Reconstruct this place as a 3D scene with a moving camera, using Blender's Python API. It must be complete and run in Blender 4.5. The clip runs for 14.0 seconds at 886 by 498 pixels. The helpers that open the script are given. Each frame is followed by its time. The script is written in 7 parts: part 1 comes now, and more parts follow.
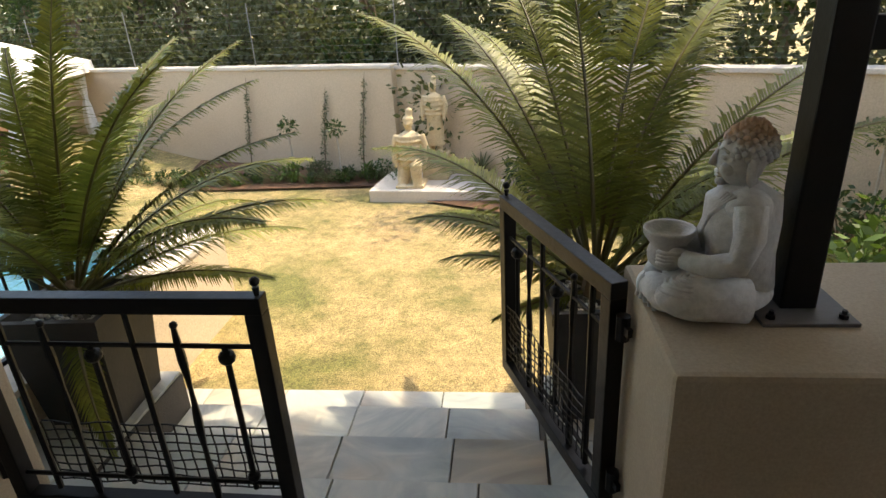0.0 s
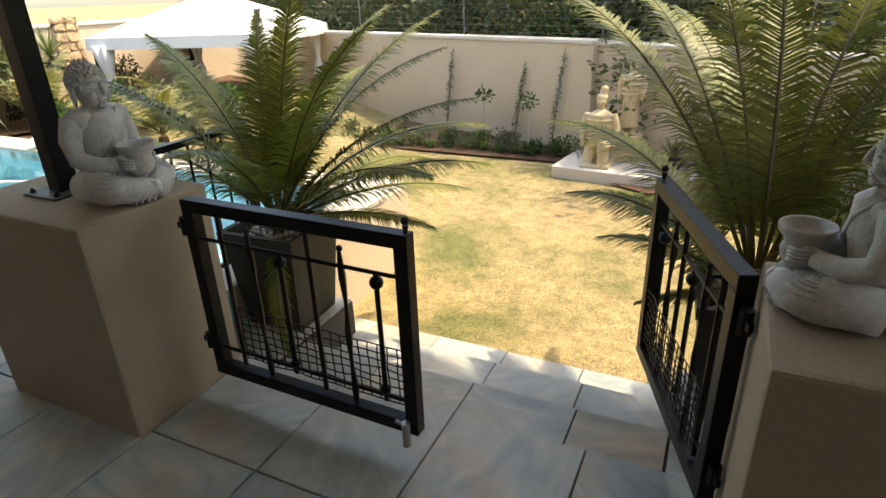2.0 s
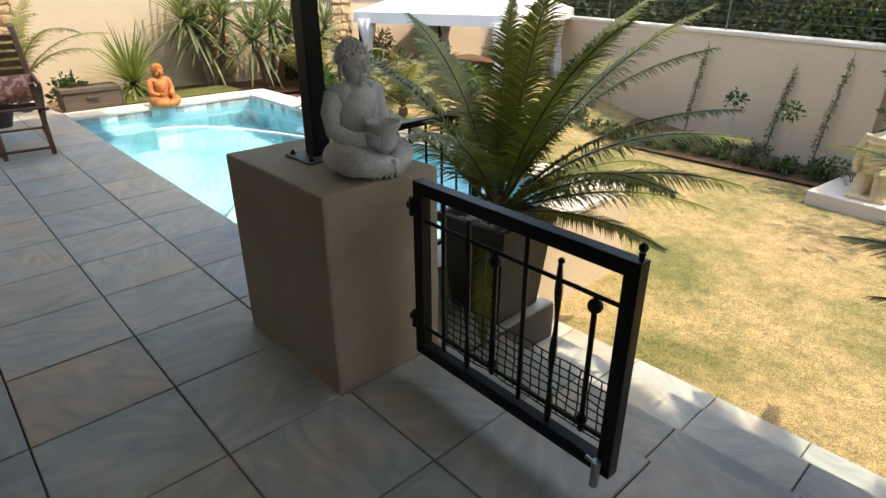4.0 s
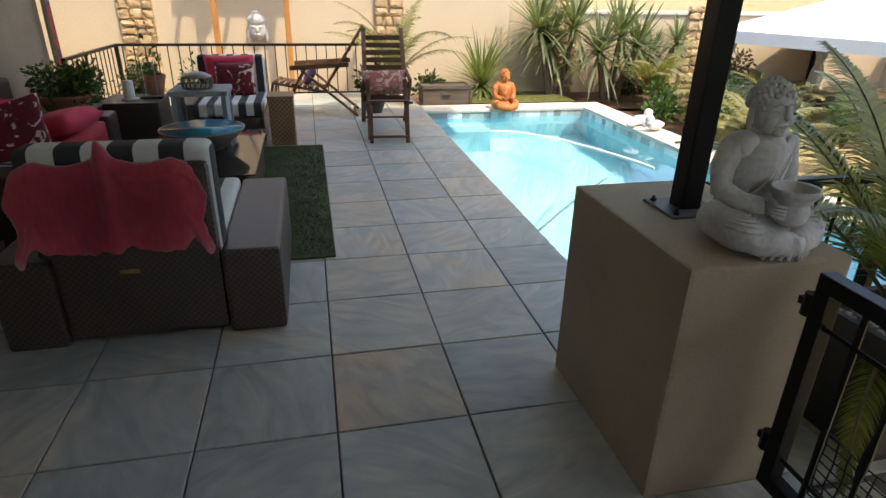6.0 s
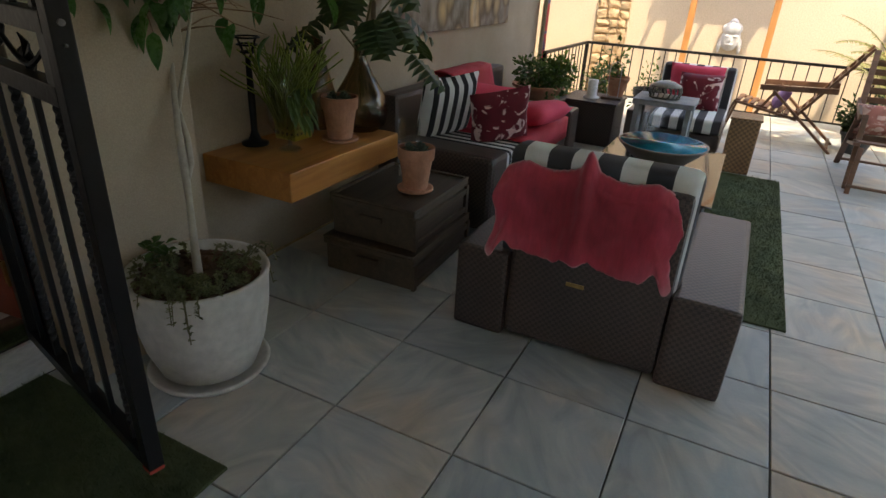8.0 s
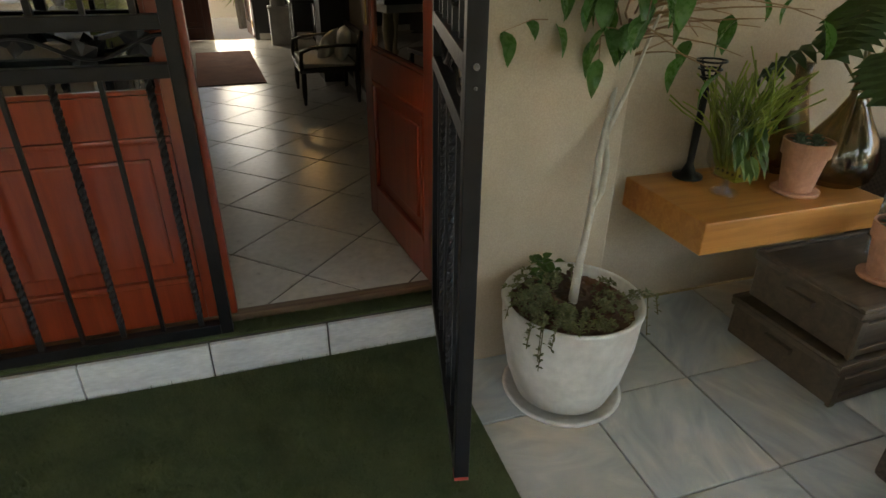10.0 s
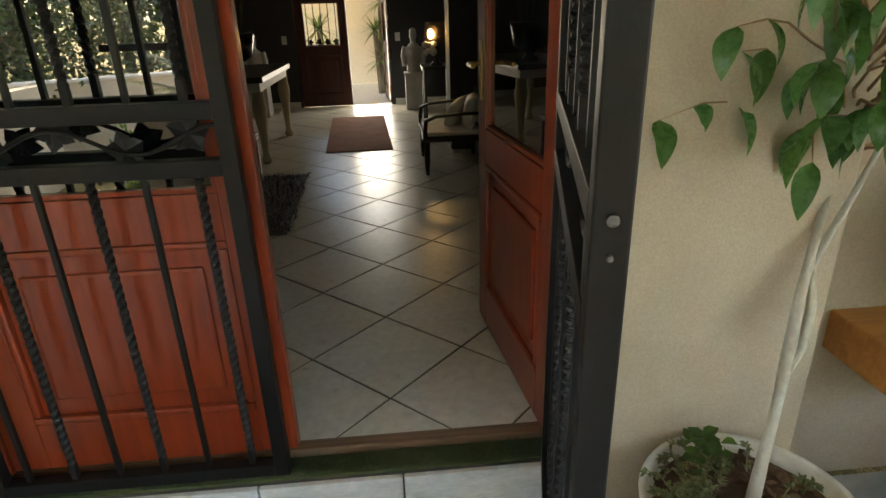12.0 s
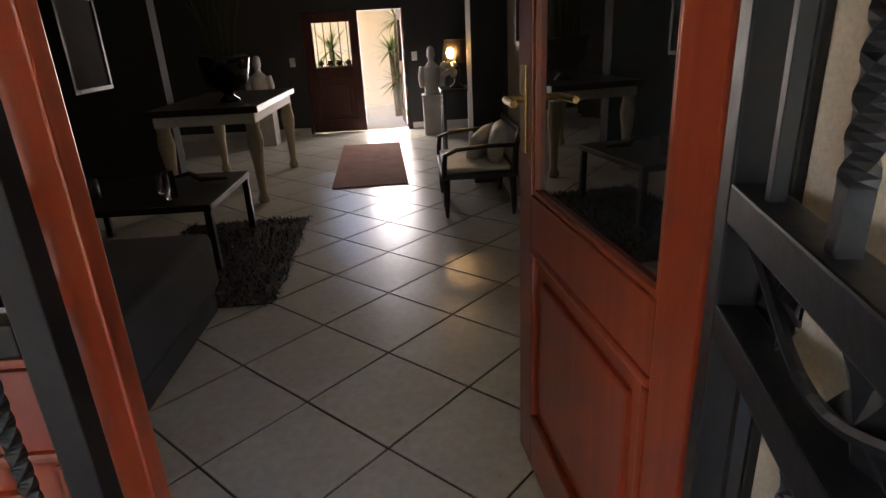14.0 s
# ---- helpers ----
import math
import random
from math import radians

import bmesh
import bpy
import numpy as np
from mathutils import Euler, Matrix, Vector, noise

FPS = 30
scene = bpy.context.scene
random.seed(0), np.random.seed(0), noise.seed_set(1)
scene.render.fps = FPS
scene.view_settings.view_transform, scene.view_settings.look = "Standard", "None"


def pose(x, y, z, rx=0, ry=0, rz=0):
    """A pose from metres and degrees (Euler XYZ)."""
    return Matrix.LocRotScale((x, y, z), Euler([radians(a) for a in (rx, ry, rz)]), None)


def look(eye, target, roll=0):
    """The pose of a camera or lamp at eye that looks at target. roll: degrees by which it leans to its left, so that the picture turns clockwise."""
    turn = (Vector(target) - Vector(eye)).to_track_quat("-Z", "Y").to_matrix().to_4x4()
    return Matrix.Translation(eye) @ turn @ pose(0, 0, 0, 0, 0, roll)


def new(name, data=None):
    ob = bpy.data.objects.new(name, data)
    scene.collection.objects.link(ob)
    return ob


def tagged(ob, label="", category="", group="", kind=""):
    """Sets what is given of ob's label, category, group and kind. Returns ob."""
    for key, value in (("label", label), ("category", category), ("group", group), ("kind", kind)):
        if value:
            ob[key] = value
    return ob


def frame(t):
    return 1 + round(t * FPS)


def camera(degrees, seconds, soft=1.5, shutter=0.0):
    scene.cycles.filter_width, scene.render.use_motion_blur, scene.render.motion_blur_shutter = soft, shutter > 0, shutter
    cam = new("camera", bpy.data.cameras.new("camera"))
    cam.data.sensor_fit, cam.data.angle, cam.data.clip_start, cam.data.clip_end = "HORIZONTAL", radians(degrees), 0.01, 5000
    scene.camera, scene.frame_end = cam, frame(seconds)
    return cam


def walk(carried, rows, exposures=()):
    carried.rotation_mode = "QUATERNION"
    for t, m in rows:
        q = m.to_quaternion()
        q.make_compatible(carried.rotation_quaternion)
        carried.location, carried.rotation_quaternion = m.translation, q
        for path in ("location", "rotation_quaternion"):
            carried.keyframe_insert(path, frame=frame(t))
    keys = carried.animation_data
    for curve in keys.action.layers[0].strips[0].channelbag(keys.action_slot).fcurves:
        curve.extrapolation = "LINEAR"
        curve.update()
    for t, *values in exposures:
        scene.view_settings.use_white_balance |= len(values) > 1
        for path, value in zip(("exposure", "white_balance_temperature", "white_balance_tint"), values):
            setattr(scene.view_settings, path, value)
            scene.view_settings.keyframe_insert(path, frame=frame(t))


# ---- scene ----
cam = camera(74.5, 14.0)
PATH = [
    (0, (0.193, -0.002, 1.318), (-0.025, 1.834, 0.556), -3.4),
    (0.5, (0.235, -0.064, 1.313), (-0.069, 1.751, 0.529), -3.1),
    (1, (0.268, -0.11, 1.317), (-0.145, 1.677, 0.519), -2.8),
    (1.5, (0.31, -0.103, 1.312), (-0.284, 1.628, 0.506), -2.5),
    (2, (0.337, -0.099, 1.32), (-0.468, 1.543, 0.51), -2.1),
    (2.5, (0.339, -0.109, 1.328), (-0.659, 1.422, 0.515), -1.6),
    (2.7, (0.33, -0.093, 1.334), (-0.724, 1.392, 0.506), -1.0),
    (4.8, (0.074, -0.026, 1.338), (-1.428, 1.008, 0.518), -0.4),
    (5, (0.03, -0.027, 1.344), (-1.518, 0.939, 0.525), -0.3),
    (5.5, (-0.081, -0.043, 1.357), (-1.765, 0.662, 0.541), 0.5),
    (6, (-0.152, -0.044, 1.354), (-1.931, 0.358, 0.533), 1.1),
    (6.5, (-0.224, -0.096, 1.341), (-2.043, 0.0, 0.515), 1.7),
    (7, (-0.318, -0.179, 1.347), (-2.127, -0.338, 0.508), 2.3),
    (7.5, (-0.398, -0.305, 1.365), (-2.143, -0.783, 0.512), 2.7),
    (8, (-0.434, -0.398, 1.368), (-2.059, -1.185, 0.507), 3.2),
    (8.5, (-0.532, -0.409, 1.348), (-1.937, -1.548, 0.493), 2.5),
    (9, (-0.605, -0.389, 1.417), (-1.706, -1.798, 0.522), 1.7),
    (9.2, (-0.616, -0.401, 1.456), (-1.59, -1.881, 0.528), 2.0),
    (11.3, (-0.884, -0.759, 1.443), (-1.081, -2.57, 0.617), -1.9),
    (11.5, (-0.89, -0.833, 1.444), (-1.071, -2.655, 0.639), -1.9),
    (12, (-0.912, -0.996, 1.444), (-1.051, -2.842, 0.686), -1.8),
    (12.5, (-0.917, -1.175, 1.442), (-1.021, -3.034, 0.712), -1.6),
    (13, (-0.908, -1.36, 1.452), (-1.001, -3.225, 0.738), -1.7),
    (13.5, (-0.926, -1.581, 1.445), (-1.012, -3.451, 0.74), -2.0),
    (14, (-0.972, -1.776, 1.426), (-1.04, -3.647, 0.721), -3.0),
]
EXPOSURES = [(0, 2.2, 7900, 9), (2.7, 2.12, 7700, 9), (5.0, 1.88, 7200, 10), (6.5, 1.95, 7200, 10), (7.5, 2.05, 7200, 10), (8.0, 2.4, 7500, 11), (8.5, 2.75, 7900, 10), (9.0, 3.15, 8200, 10), (9.2, 3.25, 8200, 10), (11.3, 4.2, 8200, 6), (12.5, 4.4, 7800, 7), (14.0, 4.85, 7100, 21)]
walk(cam, [(t, look(eye, target, roll)) for t, eye, target, roll in PATH], EXPOSURES)

# ---- light ----
SUN = Vector((0.50, 0.34, 1.25)).normalized()
world = bpy.data.worlds.new("sky")
scene.world = world
world.use_nodes = True
_n, _l = world.node_tree.nodes, world.node_tree.links
_sky = _n.new("ShaderNodeTexSky")
_sky.sky_type, _sky.sun_disc = "NISHITA", False
_sky.sun_elevation = math.asin(SUN.z)
_sky.sun_rotation = math.atan2(SUN.x, SUN.y)
_sky.dust_density = 2.0
_l.new(_sky.outputs[0], _n["Background"].inputs[0])
_n["Background"].inputs[1].default_value = 0.15
_sun = bpy.data.lights.new("sun", "SUN")
_sun.energy, _sun.angle, _sun.color = 1.55, radians(0.6), (1.0, 0.90, 0.74)
new("sun", _sun).matrix_world = look(SUN * 30, (0, 0, 0))

# ---- materials ----
def material(name):
    m = bpy.data.materials.new(name)
    m.use_nodes = True
    nt = m.node_tree
    return m, nt, nt.nodes, nt.links, nt.nodes["Principled BSDF"]


def ramp(nodes, links, fac, stops):
    r = nodes.new("ShaderNodeValToRGB")
    while len(r.color_ramp.elements) < len(stops):
        r.color_ramp.elements.new(0.5)
    for e, (p, c) in zip(r.color_ramp.elements, stops):
        e.position, e.color = p, (*c, 1)
    links.new(fac, r.inputs[0])
    return r.outputs[0]


def tex(nodes, links, kind, scale, coord="Object", stretch=None, detail=5.0, rough=0.6):
    c = nodes.new("ShaderNodeTexCoord")
    out = c.outputs[coord]
    if stretch:
        mp = nodes.new("ShaderNodeMapping")
        mp.inputs["Scale"].default_value = stretch
        links.new(out, mp.inputs[0])
        out = mp.outputs[0]
    t = nodes.new("ShaderNodeTex" + kind)
    if "Scale" in t.inputs:
        t.inputs["Scale"].default_value = scale
    if kind == "Noise":
        t.inputs["Detail"].default_value, t.inputs["Roughness"].default_value = detail, rough
    links.new(out, t.inputs["Vector"])
    return t


def mix(nodes, links, a, b, fac, kind="MIX"):
    m = nodes.new("ShaderNodeMix")
    m.data_type, m.blend_type = "RGBA", kind
    for k, v in ((6, a), (7, b), (0, fac)):
        if isinstance(v, (int, float)):
            m.inputs[k].default_value = v
        elif isinstance(v, tuple):
            m.inputs[k].default_value = (*v, 1)
        else:
            links.new(v, m.inputs[k])
    return m.outputs[2]


def bump(nodes, links, bsdf, height, strength, distance=0.01):
    b = nodes.new("ShaderNodeBump")
    b.inputs["Strength"].default_value, b.inputs["Distance"].default_value = strength, distance
    links.new(height, b.inputs["Height"])
    if bsdf.inputs["Normal"].is_linked:
        links.new(bsdf.inputs["Normal"].links[0].from_socket, b.inputs["Normal"])
    links.new(b.outputs[0], bsdf.inputs["Normal"])


def paint(name, a, b, rough=0.7, metal=0.0, big=1.5, small=40.0, relief=0.15, rvar=0.1, coord="Object", stretch=None, island=0.0, obj=0.0, coat=0.0, mid=(0.3, 0.7)):
    """Two-tone surface: blotches at one scale, grain and relief at another."""
    m, nt, N, L, B = material(name)
    t1 = tex(N, L, "Noise", big, coord, stretch)
    t2 = tex(N, L, "Noise", small, coord, stretch)
    col = ramp(N, L, t1.outputs[0], [(mid[0], a), (mid[1], b)])
    g = ramp(N, L, t2.outputs[0], [(0.3, (0.82,) * 3), (0.7, (1.12,) * 3)])
    col = mix(N, L, col, g, 0.8, "MULTIPLY")
    for on, node, sock in ((island, "ShaderNodeNewGeometry", "Random Per Island"), (obj, "ShaderNodeObjectInfo", "Random")):
        if on:
            r = N.new(node)
            v = ramp(N, L, r.outputs[sock], [(0.0, (1 - on,) * 3), (1.0, (1 + on,) * 3)])
            col = mix(N, L, col, v, 1.0, "MULTIPLY")
    L.new(col, B.inputs["Base Color"])
    rr = N.new("ShaderNodeMapRange")
    rr.inputs[3].default_value, rr.inputs[4].default_value = max(0.02, rough - rvar), min(1, rough + rvar)
    L.new(t2.outputs[0], rr.inputs[0])
    L.new(rr.outputs[0], B.inputs["Roughness"])
    B.inputs["Metallic"].default_value = metal
    B.inputs["Coat Weight"].default_value = coat
    if relief:
        bump(N, L, B, t2.outputs[0], relief)
    return m


def leaf(name, a, b, rough=0.5, island=0.25):
    m = paint(name, a, b, rough, big=6, small=60, relief=0.1, island=island)
    B = m.node_tree.nodes["Principled BSDF"]
    N, L = m.node_tree.nodes, m.node_tree.links
    B.inputs["Specular IOR Level"].default_value = 0.35
    tl, mx = N.new("ShaderNodeBsdfTranslucent"), N.new("ShaderNodeMixShader")
    mx.inputs[0].default_value = 0.28
    L.new(mix(N, L, B.inputs["Base Color"].links[0].from_socket, (1.5, 1.5, 0.8), 1.0, "MULTIPLY"), tl.inputs[0])
    L.new(B.outputs[0], mx.inputs[1])
    L.new(tl.outputs[0], mx.inputs[2])
    L.new(mx.outputs[0], N["Material Output"].inputs[0])
    return m


def paver_material():
    m, nt, N, L, B = material("slate paver")
    r = N.new("ShaderNodeObjectInfo")
    base = ramp(N, L, r.outputs["Random"], [(0.0, (0.32, 0.34, 0.33)), (0.45, (0.38, 0.40, 0.385)), (0.72, (0.42, 0.42, 0.385)), (0.9, (0.43, 0.40, 0.345)), (1.0, (0.41, 0.355, 0.29))])
    c = N.new("ShaderNodeTexCoord")
    off = N.new("ShaderNodeVectorMath")
    off.operation = "MULTIPLY_ADD"
    comb = N.new("ShaderNodeCombineXYZ")
    for k in range(3):
        L.new(r.outputs["Random"], comb.inputs[k])
    L.new(comb.outputs[0], off.inputs[0])
    off.inputs[1].default_value = (31, 57, 13)
    L.new(c.outputs["Object"], off.inputs[2])
    rot = N.new("ShaderNodeVectorRotate")
    rot.rotation_type = "Z_AXIS"
    ang = N.new("ShaderNodeMath")
    ang.operation = "MULTIPLY"
    ang.inputs[1].default_value = 25.0
    L.new(r.outputs["Random"], ang.inputs[0])
    L.new(off.outputs[0], rot.inputs["Vector"])
    L.new(ang.outputs[0], rot.inputs["Angle"])
    st = N.new("ShaderNodeMapping")
    st.inputs["Scale"].default_value = (2.2, 6.0, 2.0)
    L.new(rot.outputs[0], st.inputs[0])
    vein = N.new("ShaderNodeTexNoise")
    vein.inputs["Scale"].default_value, vein.inputs["Detail"].default_value, vein.inputs["Distortion"].default_value = 1.3, 8, 2.0
    L.new(st.outputs[0], vein.inputs["Vector"])
    blotch = N.new("ShaderNodeTexNoise")
    blotch.inputs["Scale"].default_value = 3.0
    L.new(off.outputs[0], blotch.inputs["Vector"])
    fine = N.new("ShaderNodeTexNoise")
    fine.inputs["Scale"].default_value, fine.inputs["Detail"].default_value = 70.0, 4
    L.new(off.outputs[0], fine.inputs["Vector"])
    v = ramp(N, L, vein.outputs[0], [(0.32, (0.80, 0.82, 0.84)), (0.48, (0.97, 0.98, 0.98)), (0.55, (1.04, 1.03, 1.01)), (0.68, (1.20, 1.18, 1.13))])
    col = mix(N, L, base, v, 1.0, "MULTIPLY")
    rust = ramp(N, L, blotch.outputs[0], [(0.34, (0.86, 0.90, 0.90)), (0.52, (1, 1, 1)), (0.72, (1.12, 0.95, 0.80))])
    col = mix(N, L, col, rust, 1.0, "MULTIPLY")
    L.new(col, B.inputs["Base Color"])
    rr = N.new("ShaderNodeMapRange")
    rr.inputs[3].default_value, rr.inputs[4].default_value = 0.34, 0.6
    L.new(vein.outputs[0], rr.inputs[0])
    L.new(rr.outputs[0], B.inputs["Roughness"])
    bump(N, L, B, fine.outputs[0], 0.12, 0.004)
    bump(N, L, B, vein.outputs[0], 0.25, 0.006)
    return m


def stripes(name, axis, width, a, b, offset=0.0):
    m, nt, N, L, B = material(name)
    c = N.new("ShaderNodeTexCoord")
    s = N.new("ShaderNodeSeparateXYZ")
    L.new(c.outputs["Object"], s.inputs[0])
    p = N.new("ShaderNodeMath")
    p.operation = "PINGPONG"
    ad = N.new("ShaderNodeMath")
    ad.inputs[1].default_value = offset + 10 * width * 2
    L.new(s.outputs["XYZ".index(axis)], ad.inputs[0])
    L.new(ad.outputs[0], p.inputs[0])
    p.inputs[1].default_value = width
    gt = N.new("ShaderNodeMath")
    gt.operation = "GREATER_THAN"
    gt.inputs[1].default_value = width / 2
    L.new(p.outputs[0], gt.inputs[0])
    col = mix(N, L, a, b, gt.outputs[0])
    t = tex(N, L, "Noise", 8)
    g = ramp(N, L, t.outputs[0], [(0.3, (0.86,) * 3), (0.7, (1.05,) * 3)])
    L.new(mix(N, L, col, g, 1.0, "MULTIPLY"), B.inputs["Base Color"])
    B.inputs["Roughness"].default_value = 0.9
    w = tex(N, L, "Noise", 400)
    bump(N, L, B, w.outputs[0], 0.2, 0.002)
    return m


def print_cloth(name, base, spot, scale, lo=0.5, hi=0.56, dark=None):
    m, nt, N, L, B = material(name)
    t = tex(N, L, "Voronoi", scale)
    t.feature = "SMOOTH_F1"
    n = tex(N, L, "Noise", scale * 0.55, detail=2)
    n.inputs["Distortion"].default_value = 1.5
    col = ramp(N, L, n.outputs[0], [(0.0, dark or base), (lo - 0.08, base), (lo, base), (hi, spot), (1.0, spot)])
    g = ramp(N, L, t.outputs["Distance"], [(0.0, (0.75,) * 3), (0.6, (1.15,) * 3)])
    L.new(mix(N, L, col, g, 0.8, "MULTIPLY"), B.inputs["Base Color"])
    B.inputs["Roughness"].default_value = 0.8
    w = tex(N, L, "Noise", 300)
    bump(N, L, B, w.outputs[0], 0.15, 0.002)
    return m


def wicker_material(name, a, b, pitch=0.024):
    m, nt, N, L, B = material(name)
    w1 = tex(N, L, "Wave", 1 / pitch / 6.3 * 3.1)
    w1.bands_direction, w1.inputs["Distortion"].default_value = "Z", 0.6
    c2 = tex(N, L, "Checker", 1 / pitch)
    n = tex(N, L, "Noise", 2.5)
    col = ramp(N, L, n.outputs[0], [(0.3, a), (0.7, b)])
    sh = ramp(N, L, c2.outputs["Fac"], [(0.0, (0.6,) * 3), (1.0, (1.3,) * 3)])
    L.new(mix(N, L, col, sh, 0.9, "MULTIPLY"), B.inputs["Base Color"])
    B.inputs["Roughness"].default_value = 0.42
    bump(N, L, B, c2.outputs["Fac"], 0.5, 0.004)
    bump(N, L, B, w1.outputs["Fac"], 0.4, 0.003)
    return m


def glass_material(name, tint=(1, 1, 1), rough=0.0):
    m, nt, N, L, B = material(name)
    B.inputs["Base Color"].default_value = (*tint, 1)
    B.inputs["Transmission Weight"].default_value = 1.0
    B.inputs["Roughness"].default_value = rough
    B.inputs["IOR"].default_value = 1.45
    return m


def wood_material(name, a, b, axis="X", rough=0.45, scale=1.0, coat=0.0):
    st = {"X": (0.6, 9, 9), "Y": (9, 0.6, 9), "Z": (9, 9, 0.6)}[axis]
    m, nt, N, L, B = material(name)
    t = tex(N, L, "Noise", 3.0 * scale, stretch=st, detail=8)
    t.inputs["Distortion"].default_value = 0.8
    t2 = tex(N, L, "Noise", 1.6)
    col = ramp(N, L, t.outputs[0], [(0.3, a), (0.7, b)])
    g = ramp(N, L, t2.outputs[0], [(0.3, (0.8,) * 3), (0.7, (1.15,) * 3)])
    col = mix(N, L, col, g, 1.0, "MULTIPLY")
    L.new(col, B.inputs["Base Color"])
    B.inputs["Roughness"].default_value = rough
    B.inputs["Coat Weight"].default_value = coat
    B.inputs["Coat Roughness"].default_value = 0.15
    bump(N, L, B, t.outputs[0], 0.12, 0.004)
    return m


def lawn_material():
    m, nt, N, L, B = material("dry lawn")
    t1 = tex(N, L, "Noise", 0.75, detail=4)
    t2 = tex(N, L, "Noise", 9, detail=6)
    t3 = tex(N, L, "Noise", 120, detail=3)
    col = ramp(N, L, t1.outputs[0], [(0.34, (0.15, 0.15, 0.05)), (0.44, (0.27, 0.22, 0.10)), (0.56, (0.39, 0.29, 0.150)), (0.72, (0.36, 0.255, 0.135))])
    g = ramp(N, L, t2.outputs[0], [(0.3, (0.62, 0.68, 0.55)), (0.6, (1.1, 1.08, 1.0))])
    col = mix(N, L, col, g, 1.0, "MULTIPLY")
    t4 = tex(N, L, "Noise", 34, detail=5, rough=0.75)
    col = mix(N, L, col, ramp(N, L, t4.outputs[0], [(0.32, (0.55, 0.58, 0.5)), (0.5, (1.0, 1.0, 1.0)), (0.7, (1.25, 1.22, 1.15))]), 0.9, "MULTIPLY")
    h = ramp(N, L, t3.outputs[0], [(0.32, (0.35,) * 3), (0.68, (1.5,) * 3)])
    L.new(mix(N, L, col, h, 0.9, "MULTIPLY"), B.inputs["Base Color"])
    B.inputs["Roughness"].default_value = 0.95
    bump(N, L, B, t3.outputs[0], 0.7, 0.02)
    return m


PLASTER = paint("tan plaster", (0.355, 0.285, 0.20), (0.44, 0.358, 0.262), 0.85, big=2.2, small=160, relief=0.14)
PLASTER_OUT = paint("cream garden wall plaster", (0.52, 0.42, 0.295), (0.60, 0.49, 0.35), 0.9, big=0.8, small=70, relief=0.3)
COPING = paint("pale wall coping", (0.55, 0.50, 0.42), (0.66, 0.60, 0.52), 0.85, small=60, relief=0.2)
PAVER = paver_material()
GROUT = paint("dark grout", (0.065, 0.060, 0.054), (0.115, 0.105, 0.095), 0.95, small=120, relief=0.4)
TILE_IN = paint("pale ceramic floor tile", (0.50, 0.48, 0.43), (0.58, 0.56, 0.51), 0.30, big=2.5, small=25, relief=0.05, rvar=0.08, obj=0.04)
RISER = paint("white marbled riser tile", (0.46, 0.47, 0.47), (0.66, 0.66, 0.64), 0.35, big=5, small=30, relief=0.05, stretch=(1, 1, 3))
LAWN = lawn_material()
SOIL = paint("bed soil", (0.06, 0.035, 0.02), (0.16, 0.08, 0.04), 0.95, big=4, small=50, relief=0.8)
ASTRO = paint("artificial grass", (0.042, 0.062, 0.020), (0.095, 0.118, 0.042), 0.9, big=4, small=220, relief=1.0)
BLACK = paint("black painted steel", (0.0045, 0.0045, 0.005), (0.011, 0.0105, 0.011), 0.42, big=6, small=60, relief=0.08)
STEEL = paint("galvanised steel", (0.32, 0.32, 0.33), (0.5, 0.5, 0.5), 0.35, metal=1.0, big=20, small=80, relief=0.05)
BRASS = paint("worn brass", (0.35, 0.22, 0.07), (0.5, 0.34, 0.13), 0.35, metal=1.0, big=20, small=80, relief=0.05)
STONE_GREY = paint("grey cast stone", (0.46, 0.45, 0.435), (0.62, 0.61, 0.59), 0.85, big=9, small=70, relief=0.3)
STONE_SAND = paint("sand-coloured cast stone", (0.48, 0.37, 0.21), (0.62, 0.50, 0.31), 0.9, big=6, small=60, relief=0.3)
TERRACOTTA = paint("terracotta", (0.36, 0.155, 0.085), (0.50, 0.26, 0.16), 0.85, big=7, small=60, relief=0.2)
RUST = paint("orange terracotta statue", (0.40, 0.12, 0.035), (0.56, 0.20, 0.06), 0.8, big=8, small=60, relief=0.3)
POT_DARK = paint("charcoal planter", (0.022, 0.022, 0.022), (0.045, 0.043, 0.04), 0.6, big=5, small=60, relief=0.15)
POT_WHITE = paint("weathered cream glaze pot", (0.50, 0.47, 0.41), (0.66, 0.63, 0.57), 0.4, big=3, small=25, relief=0.06)
PEBBLE = paint("pale pebbles", (0.34, 0.31, 0.27), (0.60, 0.57, 0.52), 0.7, big=20, small=90, relief=0.1, island=0.35)
PALM = leaf("palm leaflet", (0.085, 0.115, 0.022), (0.215, 0.225, 0.050), 0.42)
PALM_DRY = leaf("dry palm leaflet", (0.20, 0.13, 0.04), (0.34, 0.24, 0.09), 0.6)
PALM_STEM = paint("palm stem", (0.08, 0.075, 0.02), (0.16, 0.13, 0.04), 0.5, small=80)
FICUS = leaf("glossy ficus leaf", (0.032, 0.095, 0.026), (0.070, 0.160, 0.045), 0.28)
LEAF_DARK = leaf("dark shrub leaf", (0.020, 0.042, 0.012), (0.048, 0.085, 0.024), 0.45)
LEAF_MID = leaf("shrub leaf", (0.035, 0.075, 0.018), (0.085, 0.14, 0.035), 0.5)
LEAF_GREY = leaf("grey-green hedge leaf", (0.075, 0.088, 0.048), (0.16, 0.165, 0.09), 0.6)
LEAF_OLIVE = leaf("olive hedge leaf", (0.055, 0.070, 0.030), (0.115, 0.125, 0.058), 0.6)
